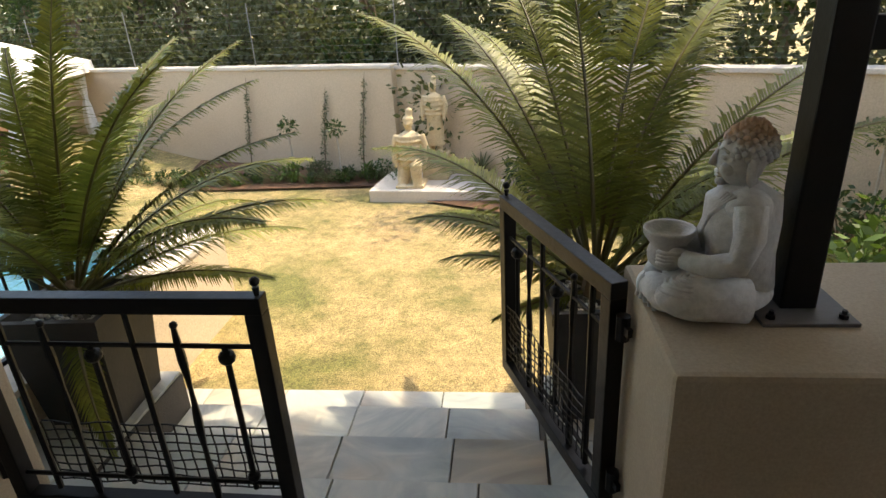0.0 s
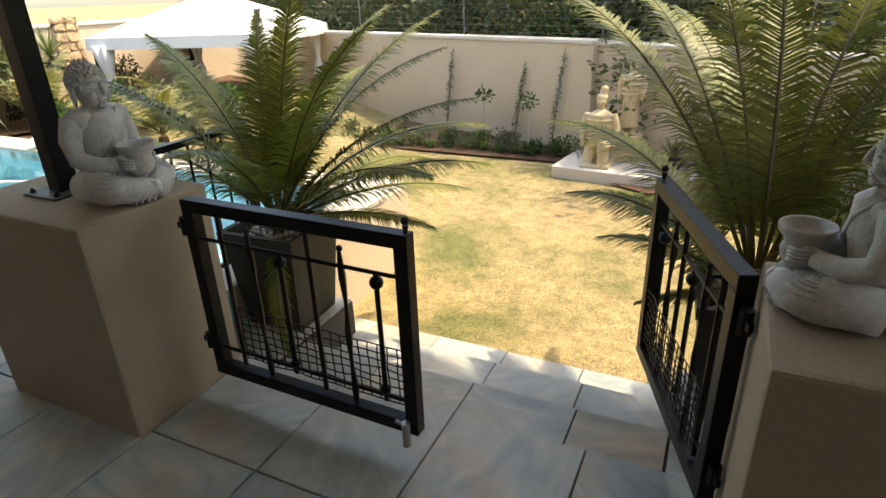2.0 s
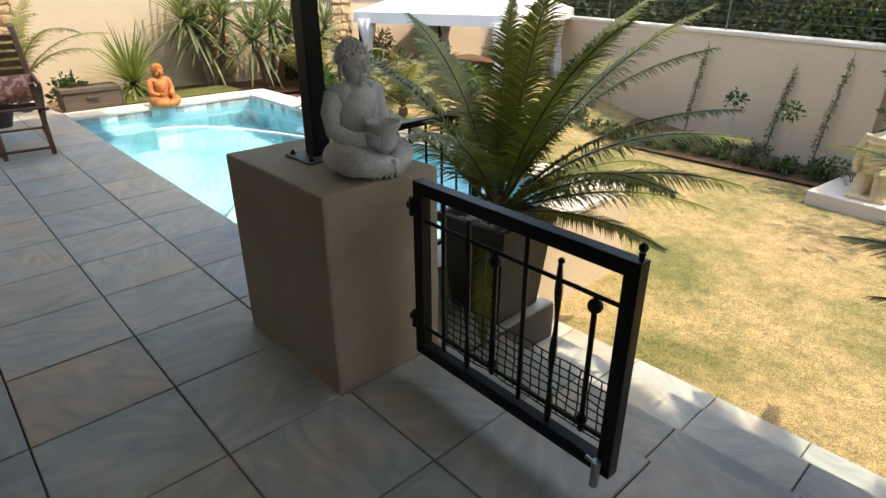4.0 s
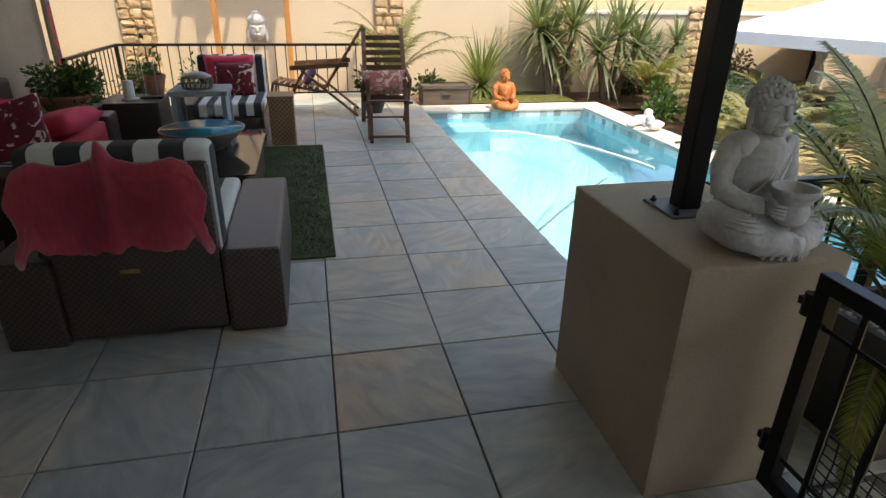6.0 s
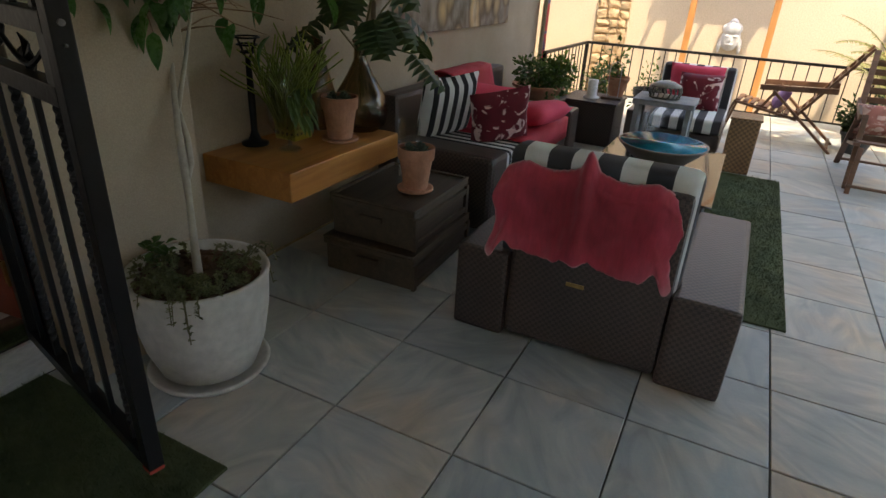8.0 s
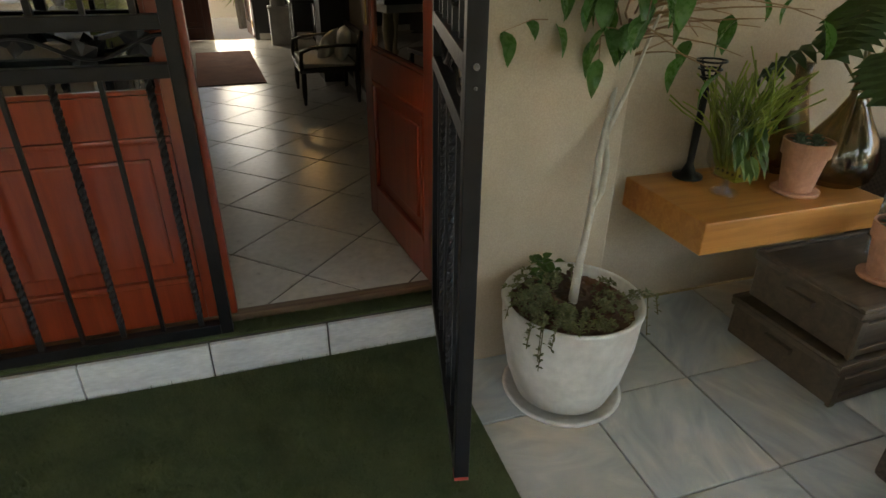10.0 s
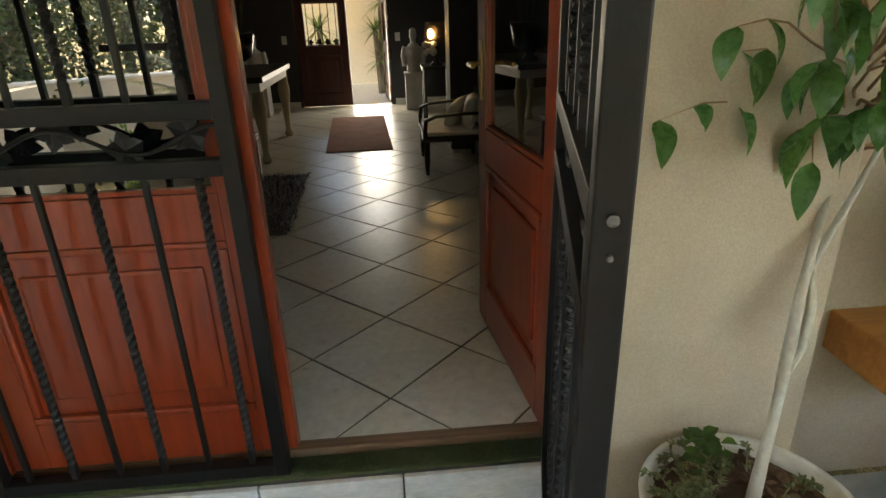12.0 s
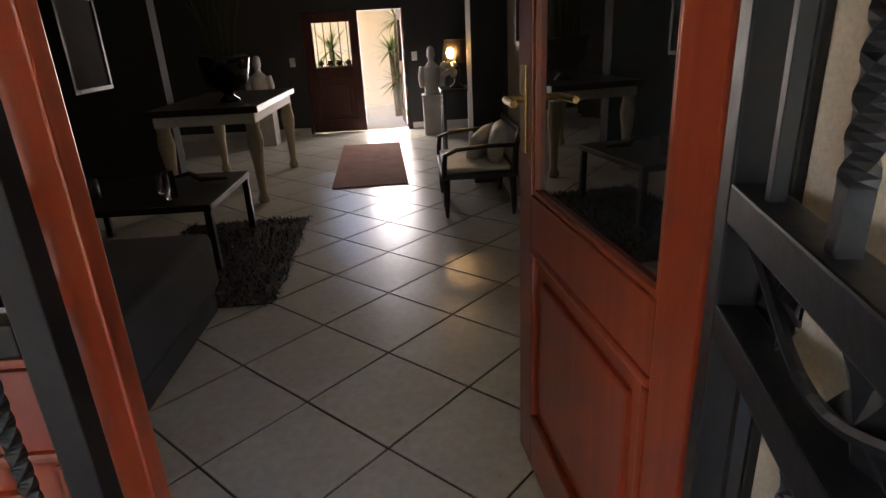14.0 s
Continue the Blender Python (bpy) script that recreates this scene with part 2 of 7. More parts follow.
BARK = paint("bark", (0.10, 0.07, 0.045), (0.20, 0.15, 0.10), 0.9, big=8, small=60, relief=0.6, stretch=(1, 1, 0.3))
BARK_PALE = paint("pale ficus bark", (0.34, 0.30, 0.24), (0.46, 0.42, 0.34), 0.8, big=12, small=60, relief=0.3)
WICKER = wicker_material("dark brown wicker", (0.040, 0.026, 0.020), (0.068, 0.045, 0.035), 0.0135)
WICKER_TAN = wicker_material("tan wicker", (0.19, 0.10, 0.045), (0.30, 0.17, 0.08), 0.02)
RED_DOOR = wood_material("red-stained timber", (0.185, 0.023, 0.008), (0.295, 0.046, 0.014), "Z", 0.32, 1.0, 0.4)
TEAK = wood_material("weathered teak slat", (0.085, 0.040, 0.020), (0.18, 0.085, 0.045), "Y", 0.55)
SHELF_WOOD = wood_material("oiled pine shelf", (0.34, 0.125, 0.025), (0.50, 0.22, 0.055), "X", 0.4)
TRUNK_WOOD = wood_material("dark stained trunk wood", (0.045, 0.030, 0.016), (0.095, 0.066, 0.038), "X", 0.6)
DARK_WOOD = wood_material("near-black furniture wood", (0.008, 0.006, 0.005), (0.020, 0.014, 0.011), "X", 0.35)
POST_ORANGE = wood_material("orange timber post", (0.42, 0.17, 0.045), (0.56, 0.26, 0.08), "Z", 0.6)
GLASS = glass_material("clear glass")
def thin_glass(name, tint, gloss):
    m, nt, N, L, B = material(name)
    tr, gl, mx = N.new("ShaderNodeBsdfTransparent"), N.new("ShaderNodeBsdfGlossy"), N.new("ShaderNodeMixShader")
    tr.inputs[0].default_value = (*tint, 1)
    gl.inputs["Roughness"].default_value = 0.03
    mx.inputs[0].default_value = gloss
    L.new(tr.outputs[0], mx.inputs[1])
    L.new(gl.outputs[0], mx.inputs[2])
    L.new(mx.outputs[0], N["Material Output"].inputs[0])
    return m


GLASS_THIN = thin_glass("thin clear glass", (0.95, 0.96, 0.95), 0.07)
GLASS_BROWN = thin_glass("thin smoky glass", (0.62, 0.55, 0.42), 0.08)
STRIPE_Y = stripes("grey and white striped cushion cloth", "Y", 0.088, (0.045, 0.045, 0.05), (0.66, 0.66, 0.63))
STRIPE_X = stripes("grey and white cross-striped cloth", "X", 0.088, (0.045, 0.045, 0.05), (0.66, 0.66, 0.63))
STRIPE_FINE = stripes("black and white striped cushion cloth", "X", 0.036, (0.015, 0.015, 0.018), (0.72, 0.72, 0.70))
PINK = paint("coral pink cloth", (0.62, 0.045, 0.09), (0.75, 0.075, 0.13), 0.85, big=4, small=150, relief=0.2)
RED_CLOTH = paint("crimson throw", (0.36, 0.018, 0.030), (0.52, 0.035, 0.055), 0.8, big=5, small=150, relief=0.25)
FLORAL = print_cloth("maroon floral print", (0.14, 0.006, 0.016), (0.75, 0.55, 0.50), 16, 0.55, 0.60)
SALMON = print_cloth("salmon palm print", (0.34, 0.12, 0.085), (0.60, 0.38, 0.30), 22, 0.48, 0.56)
def hide_material():
    """Crimson dye, thinner and pinker towards the belly edges and legs of the hide."""
    m, nt, N, L, B = material("crimson dyed cowhide")
    co = N.new("ShaderNodeTexCoord")
    mp = N.new("ShaderNodeMapping")
    mp.inputs["Location"].default_value = (0, 0.045 / 0.36, -0.60 / 0.24)
    mp.inputs["Scale"].default_value = (0, 1 / 0.36, 1 / 0.24)
    L.new(co.outputs["Object"], mp.inputs[0])
    ln = N.new("ShaderNodeVectorMath")
    ln.operation = "LENGTH"
    L.new(mp.outputs[0], ln.inputs[0])
    n1 = tex(N, L, "Noise", 9, detail=6)
    ad = N.new("ShaderNodeMath")
    ad.operation = "MULTIPLY_ADD"
    ad.inputs[1].default_value = 0.55
    L.new(n1.outputs[0], ad.inputs[0])
    L.new(ln.outputs["Value"], ad.inputs[2])
    sc = N.new("ShaderNodeMath")
    sc.operation = "MULTIPLY"
    sc.inputs[1].default_value = 0.5
    L.new(ad.outputs[0], sc.inputs[0])
    col = ramp(N, L, sc.outputs[0], [(0.30, (0.27, 0.012, 0.028)), (0.52, (0.42, 0.028, 0.055)), (0.70, (0.50, 0.08, 0.11)), (0.86, (0.60, 0.28, 0.29))])
    n2 = tex(N, L, "Noise", 60, stretch=(1, 1, 0.25), detail=4)
    L.new(mix(N, L, col, ramp(N, L, n2.outputs[0], [(0.3, (0.78,) * 3), (0.7, (1.15,) * 3)]), 0.8, "MULTIPLY"), B.inputs["Base Color"])
    B.inputs["Roughness"].default_value = 0.75
    B.inputs["Sheen Weight"].default_value = 0.4
    bump(N, L, B, n2.outputs[0], 0.25, 0.004)
    return m


HIDE = hide_material()
WALL_DARK = paint("charcoal interior paint", (0.030, 0.030, 0.032), (0.038, 0.038, 0.040), 0.75, big=1, small=90, relief=0.1)
WALL_IN = paint("beige interior paint", (0.34, 0.29, 0.22), (0.40, 0.34, 0.27), 0.8, big=1, small=90, relief=0.1)
CEIL_TAN = paint("cream ceiling paint", (0.62, 0.57, 0.49), (0.70, 0.65, 0.57), 0.8, big=1, small=90, relief=0.1)
WHITE = paint("white paint", (0.62, 0.61, 0.58), (0.74, 0.73, 0.70), 0.6, big=2, small=60, relief=0.06)
CANVAS_WHITE = paint("white gazebo canvas", (0.72, 0.71, 0.68), (0.80, 0.79, 0.76), 0.9, big=2, small=120, relief=0.1)
STONE_CLAD = paint("rough cladding stone", (0.34, 0.22, 0.11), (0.58, 0.43, 0.26), 0.9, big=5, small=40, relief=0.7, obj=0.25)
BLACK.node_tree.nodes["Principled BSDF"].inputs["Specular IOR Level"].default_value = 0.25

# ---- modelling tools ----
def part(name, bm, mat, parent=None, label="", smooth=False):
    me = bpy.data.meshes.new(name)
    bm.normal_update()
    bm.to_mesh(me)
    bm.free()
    for p in me.polygons:
        p.use_smooth = smooth
    me.materials.append(mat)
    ob = new(name, me)
    if parent is not None:
        ob.parent = parent
    if label:
        ob["label"] = label
    return ob


def thing(name, x, y, z, label, category, rz=0.0, group="", kind=""):
    ob = new(name)
    ob.empty_display_size = 0.05
    ob.matrix_world = pose(x, y, z, 0, 0, rz)
    return tagged(ob, label, category, group, kind)


def structure(name, bm, mat, label, category, smooth=False):
    return tagged(part(name, bm, mat, None, "", smooth), label, category, "", "structure")


def B():
    return bmesh.new()


def box(bm, x0, x1, y0, y1, z0, z1, bev=0.0, m=None, seg=2):
    r = bmesh.ops.create_cube(bm, size=1)
    vs = r["verts"]
    mm = Matrix.Translation(((x0 + x1) / 2, (y0 + y1) / 2, (z0 + z1) / 2)) @ Matrix.Diagonal((x1 - x0, y1 - y0, z1 - z0, 1))
    bmesh.ops.transform(bm, matrix=mm, verts=vs)
    if bev:
        es = list({e for v in vs for e in v.link_edges})
        r = bmesh.ops.bevel(bm, geom=es, offset=bev, segments=seg, profile=0.6, affect="EDGES")
        vs = list({v for f in r["faces"] for v in f.verts} | {v for v in vs if v.is_valid})
    if m is not None:
        bmesh.ops.transform(bm, matrix=m, verts=vs)
    return vs


def boxm(x0, x1, y0, y1, z0, z1, bev=0.0, m=None):
    bm = B()
    box(bm, x0, x1, y0, y1, z0, z1, bev, m)
    return bm


def tube(bm, pts, r, seg=8, close=True):
    """A round bar along pts; r is one radius or one for each point."""
    pts = [Vector(p) for p in pts]
    rs = r if isinstance(r, (list, tuple)) else [r] * len(pts)
    rings, side = [], None
    for i, p in enumerate(pts):
        d = (pts[min(i + 1, len(pts) - 1)] - pts[max(i - 1, 0)]).normalized()
        if side is None:
            side = d.orthogonal().normalized()
        side = (side - d * side.dot(d)).normalized()
        up = d.cross(side)
        rings.append([bm.verts.new(p + (side * math.cos(a) + up * math.sin(a)) * rs[i]) for a in (2 * math.pi * k / seg for k in range(seg))])
    for a, b in zip(rings, rings[1:]):
        for k in range(seg):
            bm.faces.new((a[k], a[(k + 1) % seg], b[(k + 1) % seg], b[k]))
    if close:
        bm.faces.new(rings[0][::-1])
        bm.faces.new(rings[-1])
    return bm


def lathe(bm, prof, seg=24, cx=0.0, cy=0.0, sx=1.0, sy=1.0, square=0.0):
    """A turned body from (radius, height) pairs; square pulls the section towards a square."""
    rings = []
    for r, z in prof:
        ring = []
        for k in range(seg):
            a = 2 * math.pi * k / seg
            c, s = math.cos(a), math.sin(a)
            q = 1 / max(abs(c), abs(s)) if square else 1
            q = 1 + (q - 1) * square
            ring.append(bm.verts.new((cx + r * c * q * sx, cy + r * s * q * sy, z)))
        rings.append(ring)
    for a, b in zip(rings, rings[1:]):
        for k in range(seg):
            bm.faces.new((a[k], a[(k + 1) % seg], b[(k + 1) % seg], b[k]))
    bm.faces.new(rings[0][::-1])
    bm.faces.new(rings[-1])
    return bm


def ball(bm, x, y, z, rx, ry=None, rz=None, sub=2, m=None):
    r = bmesh.ops.create_icosphere(bm, subdivisions=sub, radius=1)
    mm = Matrix.Translation((x, y, z)) @ (m or Matrix.Identity(4)) @ Matrix.Diagonal((rx, ry or rx, rz or rx, 1))
    bmesh.ops.transform(bm, matrix=mm, verts=r["verts"])
    return r["verts"]


def ground_sheet(bm, x0, x1, y0, y1, nx, ny, fz):
    g = [[bm.verts.new((x0 + (x1 - x0) * i / nx, y0 + (y1 - y0) * j / ny, fz(x0 + (x1 - x0) * i / nx, y0 + (y1 - y0) * j / ny))) for i in range(nx + 1)] for j in range(ny + 1)]
    for j in range(ny):
        for i in range(nx):
            bm.faces.new((g[j][i], g[j][i + 1], g[j + 1][i + 1], g[j + 1][i]))
    return bm


def pillow(bm, w, h, t, m=None, n=10):
    """A stuffed cushion, w by h and t thick, standing in the xz plane."""
    vs = []
    for s in (1, -1):
        g = []
        for j in range(n + 1):
            row = []
            for i in range(n + 1):
                u, v = 2 * i / n - 1, 2 * j / n - 1
                k = (1 - u ** 4) * (1 - v ** 4)
                pinch = 1 - 0.07 * (1 - abs(u * v)) * max(abs(u), abs(v)) ** 3
                row.append(bm.verts.new((u * w / 2 * pinch, s * t / 2 * k ** 0.5, v * h / 2 * pinch)))
            g.append(row)
        for j in range(n):
            for i in range(n):
                f = (g[j][i], g[j][i + 1], g[j + 1][i + 1], g[j + 1][i])
                bm.faces.new(f if s < 0 else f[::-1])
        vs += [v for r in g for v in r]
    bmesh.ops.remove_doubles(bm, verts=vs, dist=1e-4)
    vs = [v for v in vs if v.is_valid]
    if m is not None:
        bmesh.ops.transform(bm, matrix=m, verts=vs)
    return bm


def blade(bm, p, d, n, length, width, droop=0.0, segs=2):
    """One narrow leaf from p along d, its flat side facing n."""
    d, n = Vector(d).normalized(), Vector(n)
    s = d.cross(n).normalized()
    p, last = Vector(p), None
    for i in range(segs + 1):
        t = i / segs
        w = width * (0.55 + 0.9 * t - 1.45 * t * t) if segs > 1 else width * (1 - t)
        c = p + d * length * t + Vector((0, 0, -droop * length * t * t))
        w = max(w, 0.0006)
        cur = (bm.verts.new(c - s * w / 2), bm.verts.new(c + s * w / 2))
        if last:
            bm.faces.new((last[0], last[1], cur[1], cur[0]))
        last = cur


def broad_leaf(bm, p, d, n, length, width, fold=0.2):
    d, n = Vector(d).normalized(), Vector(n).normalized()
    s = d.cross(n)
    if s.length < 1e-3:
        s = d.orthogonal()
    s.normalize()
    n = s.cross(d)
    p = Vector(p)
    base, tip = bm.verts.new(p), bm.verts.new(p + d * length - n * length * 0.12)
    m1, m2 = bm.verts.new(p + d * length * 0.33), bm.verts.new(p + d * length * 0.7 - n * length * 0.03)
    for sg in (1, -1):
        a = bm.verts.new(p + d * length * 0.28 + s * sg * width * 0.48 + n * width * fold)
        b = bm.verts.new(p + d * length * 0.62 + s * sg * width * 0.42 + n * width * fold * 0.8)
        for f in ((base, a, m1), (a, b, m2, m1), (b, tip, m2)):
            bm.faces.new(f if sg > 0 else f[::-1])


def frond(bm_l, bm_s, az, el, length, arch, leaf_len, n=56, width=0.021, rnd=random):
    """A feather palm leaf from the origin: leaflets into bm_l, the midrib into bm_s."""
    a = radians(az)
    h = Vector((math.cos(a), math.sin(a), 0))
    pts, p, e = [], Vector((0, 0, 0)), radians(el)
    seg = 16
    twist = rnd.uniform(-0.25, 0.25)
    side = Vector((-math.sin(a), math.cos(a), 0))
    for i in range(seg + 1):
        pts.append(p.copy())
        ee = e - radians(arch) * (i / seg) ** 1.4
        p += (h * math.cos(ee) + Vector((0, 0, math.sin(ee))) + side * twist * (i / seg)).normalized() * length / seg
    tube(bm_s, pts, [0.008 * (1 - 0.85 * i / seg) + 0.0015 for i in range(seg + 1)], 5)
    for k in range(n):
        t = 0.16 + 0.84 * (k + 0.5) / n
        i = min(int(t * seg), seg - 1)
        f = t * seg - i
        q = pts[i].lerp(pts[i + 1], f)
        d = (pts[i + 1] - pts[i]).normalized()
        sd = d.cross(Vector((0, 0, 1)))
        sd = side if sd.length < 0.1 else sd.normalized()
        up = sd.cross(d)
        env = max(0.12, math.sin(math.pi * min(1, 0.13 + 0.87 * t) ** 0.9)) ** 0.7
        for sg in (1, -1):
            ll = leaf_len * env * rnd.uniform(0.85, 1.08)
            dd = d * (0.55 + 0.5 * t) + sd * sg * 1.0 + up * rnd.uniform(0.18, 0.36)
            blade(bm_l, q, dd, up, ll, width, droop=rnd.uniform(0.28, 0.6))


def feather_palm(name, x, y, z, fronds, leaf_len, label, trunk_h=0.0, trunk_r=0.06, rz=0.0, group="", n=56, width=0.021, mats=(None, None), dry=()):
    rnd = random.Random(int(abs(x * 131 + y * 977) * 10))
    t = thing(name, x, y, z, label, "palm", rz, group)
    bm = B()
    if trunk_h:
        k = 10
        tube(bm, [(0.01 * math.sin(i), 0.01 * math.cos(2 * i), trunk_h * i / k) for i in range(k + 1)], [trunk_r * (1.1 - 0.25 * i / k) * (1 + 0.08 * (i % 2)) for i in range(k + 1)], 10)
    else:
        lathe(bm, [(trunk_r * 0.5, 0), (trunk_r, 0.02), (trunk_r * 0.8, 0.09), (trunk_r * 0.2, 0.12)], 10)
    part("trunk", bm, BARK, t)
    for i, (az, el, ln, arch, *fine) in enumerate(fronds):
        bl, bs = B(), B()
        frond(bl, bs, az, el, ln, arch, leaf_len * (fine[0] if fine else 1), int(n * (fine[0] if fine else 1)), width, rnd)
        for b in (bl, bs):
            bmesh.ops.translate(b, vec=(0, 0, trunk_h + 0.03), verts=b.verts)
        f = part("frond", bl, PALM_DRY if i in dry else (mats[0] or PALM), t)
        part("midrib", bs, PALM_STEM, f)
    return t

# ---- setting: ground, walls, roof ----
FLOOR_IN = 0.187
LAWN_Z = -0.64


def ground_height(x, y):
    up = min(1.0, max(0.0, (-3.2 - x) / 4.5))
    up = up * up * (3 - 2 * up)
    z = LAWN_Z + up * 0.46
    if y < -3:
        z = 0.05
    far = max(0.0, abs(x) - 30, abs(y) - 30)
    return z + 0.02 * noise.noise((x * 0.6, y * 0.6, 0)) * (1 if far == 0 else 0)


def ground():
    bm = B()
    xs = sorted({-400, -150, -60, -25, -14, -11, -9, 4.0, 7, 10, 14, 25, 60, 150, 400, -7.35, -1.8} | {round(-8.6 + 0.4 * i, 2) for i in range(32)})
    ys = sorted({-400, -150, -60, -30, -18, -14, -11.2, -9.75, -2.6, 1.26, 1.78, 3.6, 14, 25, 60, 150, 400} | {round(2 + 0.4 * i, 2) for i in range(24)})
    vs = {}

    def v(i, j):
        if (i, j) not in vs:
            vs[i, j] = bm.verts.new((xs[i], ys[j], ground_height(xs[i], ys[j])))
        return vs[i, j]
    for i in range(len(xs) - 1):
        for j in range(len(ys) - 1):
            cx, cy = (xs[i] + xs[i + 1]) / 2, (ys[j] + ys[j + 1]) / 2
            if -7.35 < cx < -1.8 and 1.26 < cy < 3.6:
                continue
            bm.faces.new((v(i, j), v(i + 1, j), v(i + 1, j + 1), v(i, j + 1)))
    structure("ground", bm, LAWN, "dry yellowing lawn with greener patches", "lawn", True)


ground()

# patio slab under the pavers
slab = B()
box(slab, -8.62, 3.6, -2.372, 1.255, -0.9, -0.012)
box(slab, -1.345, 0.325, 1.255, 1.352, -0.9, -0.014)
box(slab, -1.79, -1.346, 1.255, 1.340, -0.9, -0.014)
box(slab, 0.326, 3.6, 1.255, 1.340, -0.9, -0.014)
patio = structure("floor", slab, GROUT, "grey slate paved patio with dark joints", "floor")

# three broad garden steps from the gate down to the lawn, with a flat stand for a planter at either end
STEPS = ((1.345, 1.772, -0.20), (1.772, 2.212, -0.40), (2.212, 2.60, -0.595))
bm = B()
for (ya, yb, z), xa in zip(STEPS, (-1.345, -1.345, -1.79)):
    box(bm, xa, 0.325, ya - 0.004, yb + 0.007, -0.9, z - 0.014)
for xa, xb in ((-1.79, -1.346), (0.326, 1.10)):
    box(bm, xa, xb, 1.341, 2.19, -0.9, -0.212)
garden_steps = structure("steps", bm, GROUT, "slate-paved garden steps going down to the lawn", "steps")

# pool shell
def pool():
    bm = B()
    for a in ((-7.35, -1.8, 1.1, 1.257, -1.35, -0.016), (-7.35, -1.8, 3.3, 3.6, -1.35, -0.03), (-7.35, -7.05, 1.257, 3.3, -1.35, -0.03), (-2.02, -1.8, 1.257, 3.3, -1.35, -0.03), (-7.05, -2.02, 1.257, 3.3, -1.4, -1.15)):
        box(bm, *a)
    box(bm, -7.05, -6.55, 1.257, 1.95, -1.2, -0.32, 0.02)
    return bm


POOL_SHELL = paint("pale blue pool plaster", (0.22, 0.52, 0.64), (0.30, 0.60, 0.70), 0.6, big=1.5, small=40, relief=0.1)
COPING_POOL = paint("pale pool coping stone", (0.52, 0.47, 0.40), (0.64, 0.58, 0.50), 0.8, big=3, small=60, relief=0.2, obj=0.08)
pool_ob = structure("pool", pool(), POOL_SHELL, "pale blue swimming pool shell with a step", "pool")
water_mat, _, _N, _L, _B = material("pool water")
_B.inputs["Base Color"].default_value = (0.72, 0.93, 0.96, 1)
_B.inputs["Transmission Weight"].default_value = 1.0
_B.inputs["Roughness"].default_value = 0.02
_B.inputs["IOR"].default_value = 1.33
_t = tex(_N, _L, "Noise", 3.5, detail=3)
bump(_N, _L, _B, _t.outputs[0], 0.10, 0.02)
bm = B()
ground_sheet(bm, -7.05, -2.02, 1.257, 3.3, 2, 2, lambda x, y: -0.10)
water = structure("water", bm, water_mat, "clear turquoise pool water", "water")
water.visible_shadow = False
# retaining face of the pool towards the lawn
bm = B()
box(bm, -1.8, -1.775, 1.79, 3.62, -1.2, -0.032)
box(bm, -4.4, -1.8, 3.6, 3.62, -1.2, -0.032)
structure("wall_pool", bm, PLASTER_OUT, "plastered retaining wall of the raised pool", "wall")

# house front wall with the double door opening
OX0, OX1 = -1.37, 0.36
bm = B()
box(bm, -6.42, OX0, -2.62, -2.385, 0, 3.2)
box(bm, OX1, 4.2, -2.62, -2.385, 0, 3.2)
box(bm, OX0, OX1, -2.62, -2.385, 2.27, 3.2)
box(bm, -6.42, -6.2, -9.8, -2.62, 0, 3.2)
structure("wall_house", bm, PLASTER, "tan plastered house wall with a double door opening", "wall")
for xa, xb in ((-1.93, OX0 + 0.015), (OX1 - 0.015, 0.9)):
    structure("wall_pilaster", boxm(xa, xb, -2.386, -2.17, 0, 3.2, 0.008), PLASTER, "tan plastered pilaster beside the door opening", "wall")
bm = B()
box(bm, -6.25, 3.8, -2.384, 2.30, 2.478, 2.62)
# unseen extra strip, added to shade the steps and the potted palms
box(bm, -2.0, 3.8, 2.30, 2.78, 2.478, 2.62)
structure("roof", bm, CEIL_TAN, "cream painted patio roof with an unseen strip added to shade the garden steps", "roof")
bm = B()
box(bm, -6.6, 4.4, -9.9, -2.384, 3.2, 3.35)
structure("roof_house", bm, COPING, "flat house roof", "roof")

# step, threshold
bm = B()
box(bm, OX0 + 0.016, OX1 - 0.016, -2.62, -2.384, -0.02, 0.148)
step = structure("step", bm, GROUT, "raised door step", "step")
structure("threshold", boxm(OX0 + 0.02, OX1 - 0.02, -2.52, -2.475, 0.149, 0.19, 0.006), wood_material("worn threshold wood", (0.10, 0.055, 0.03), (0.2, 0.12, 0.07), "X"), "worn timber door threshold", "threshold")

# inside of the house
def floor_base():
    bm = B()
    box(bm, -1.72, 2.2, -9.75, -2.622, 0.05, FLOOR_IN - 0.006)
    box(bm, OX0 + 0.02, OX1 - 0.02, -2.622, -2.521, 0.1485, FLOOR_IN - 0.006)
    return bm


structure("floor_inside", floor_base(), GROUT, "dark grout under pale tiles", "floor")
bm = B()
box(bm, -1.86, -1.70, -6.35, -2.622, 0.05, 2.75)
structure("wall_passage", bm, WALL_IN, "beige passage wall", "wall")
for span in ((-1.86, -1.70, -9.75, -6.352, 0.05, 2.75), (-1.70, -1.45, -7.0, -6.6, 0.05, 2.75), (2.2, 2.35, -9.75, -2.622, 0.05, 2.75), (1.15, 2.2, -7.2, -7.05, 0.05, 2.75), (0.40, 2.35, -9.90, -9.75, 0.05, 2.75), (-1.86, -0.93, -9.90, -9.75, 0.05, 2.75), (-0.93, 0.40, -9.90, -9.75, 1.72, 2.75)):
    structure("wall_inside", boxm(*span), WALL_DARK, "charcoal painted interior wall", "wall")
structure("ceiling", boxm(-1.86, 2.35, -9.9, -2.622, 2.75, 2.9), WHITE, "white plaster ceiling", "ceiling")
bm = B()
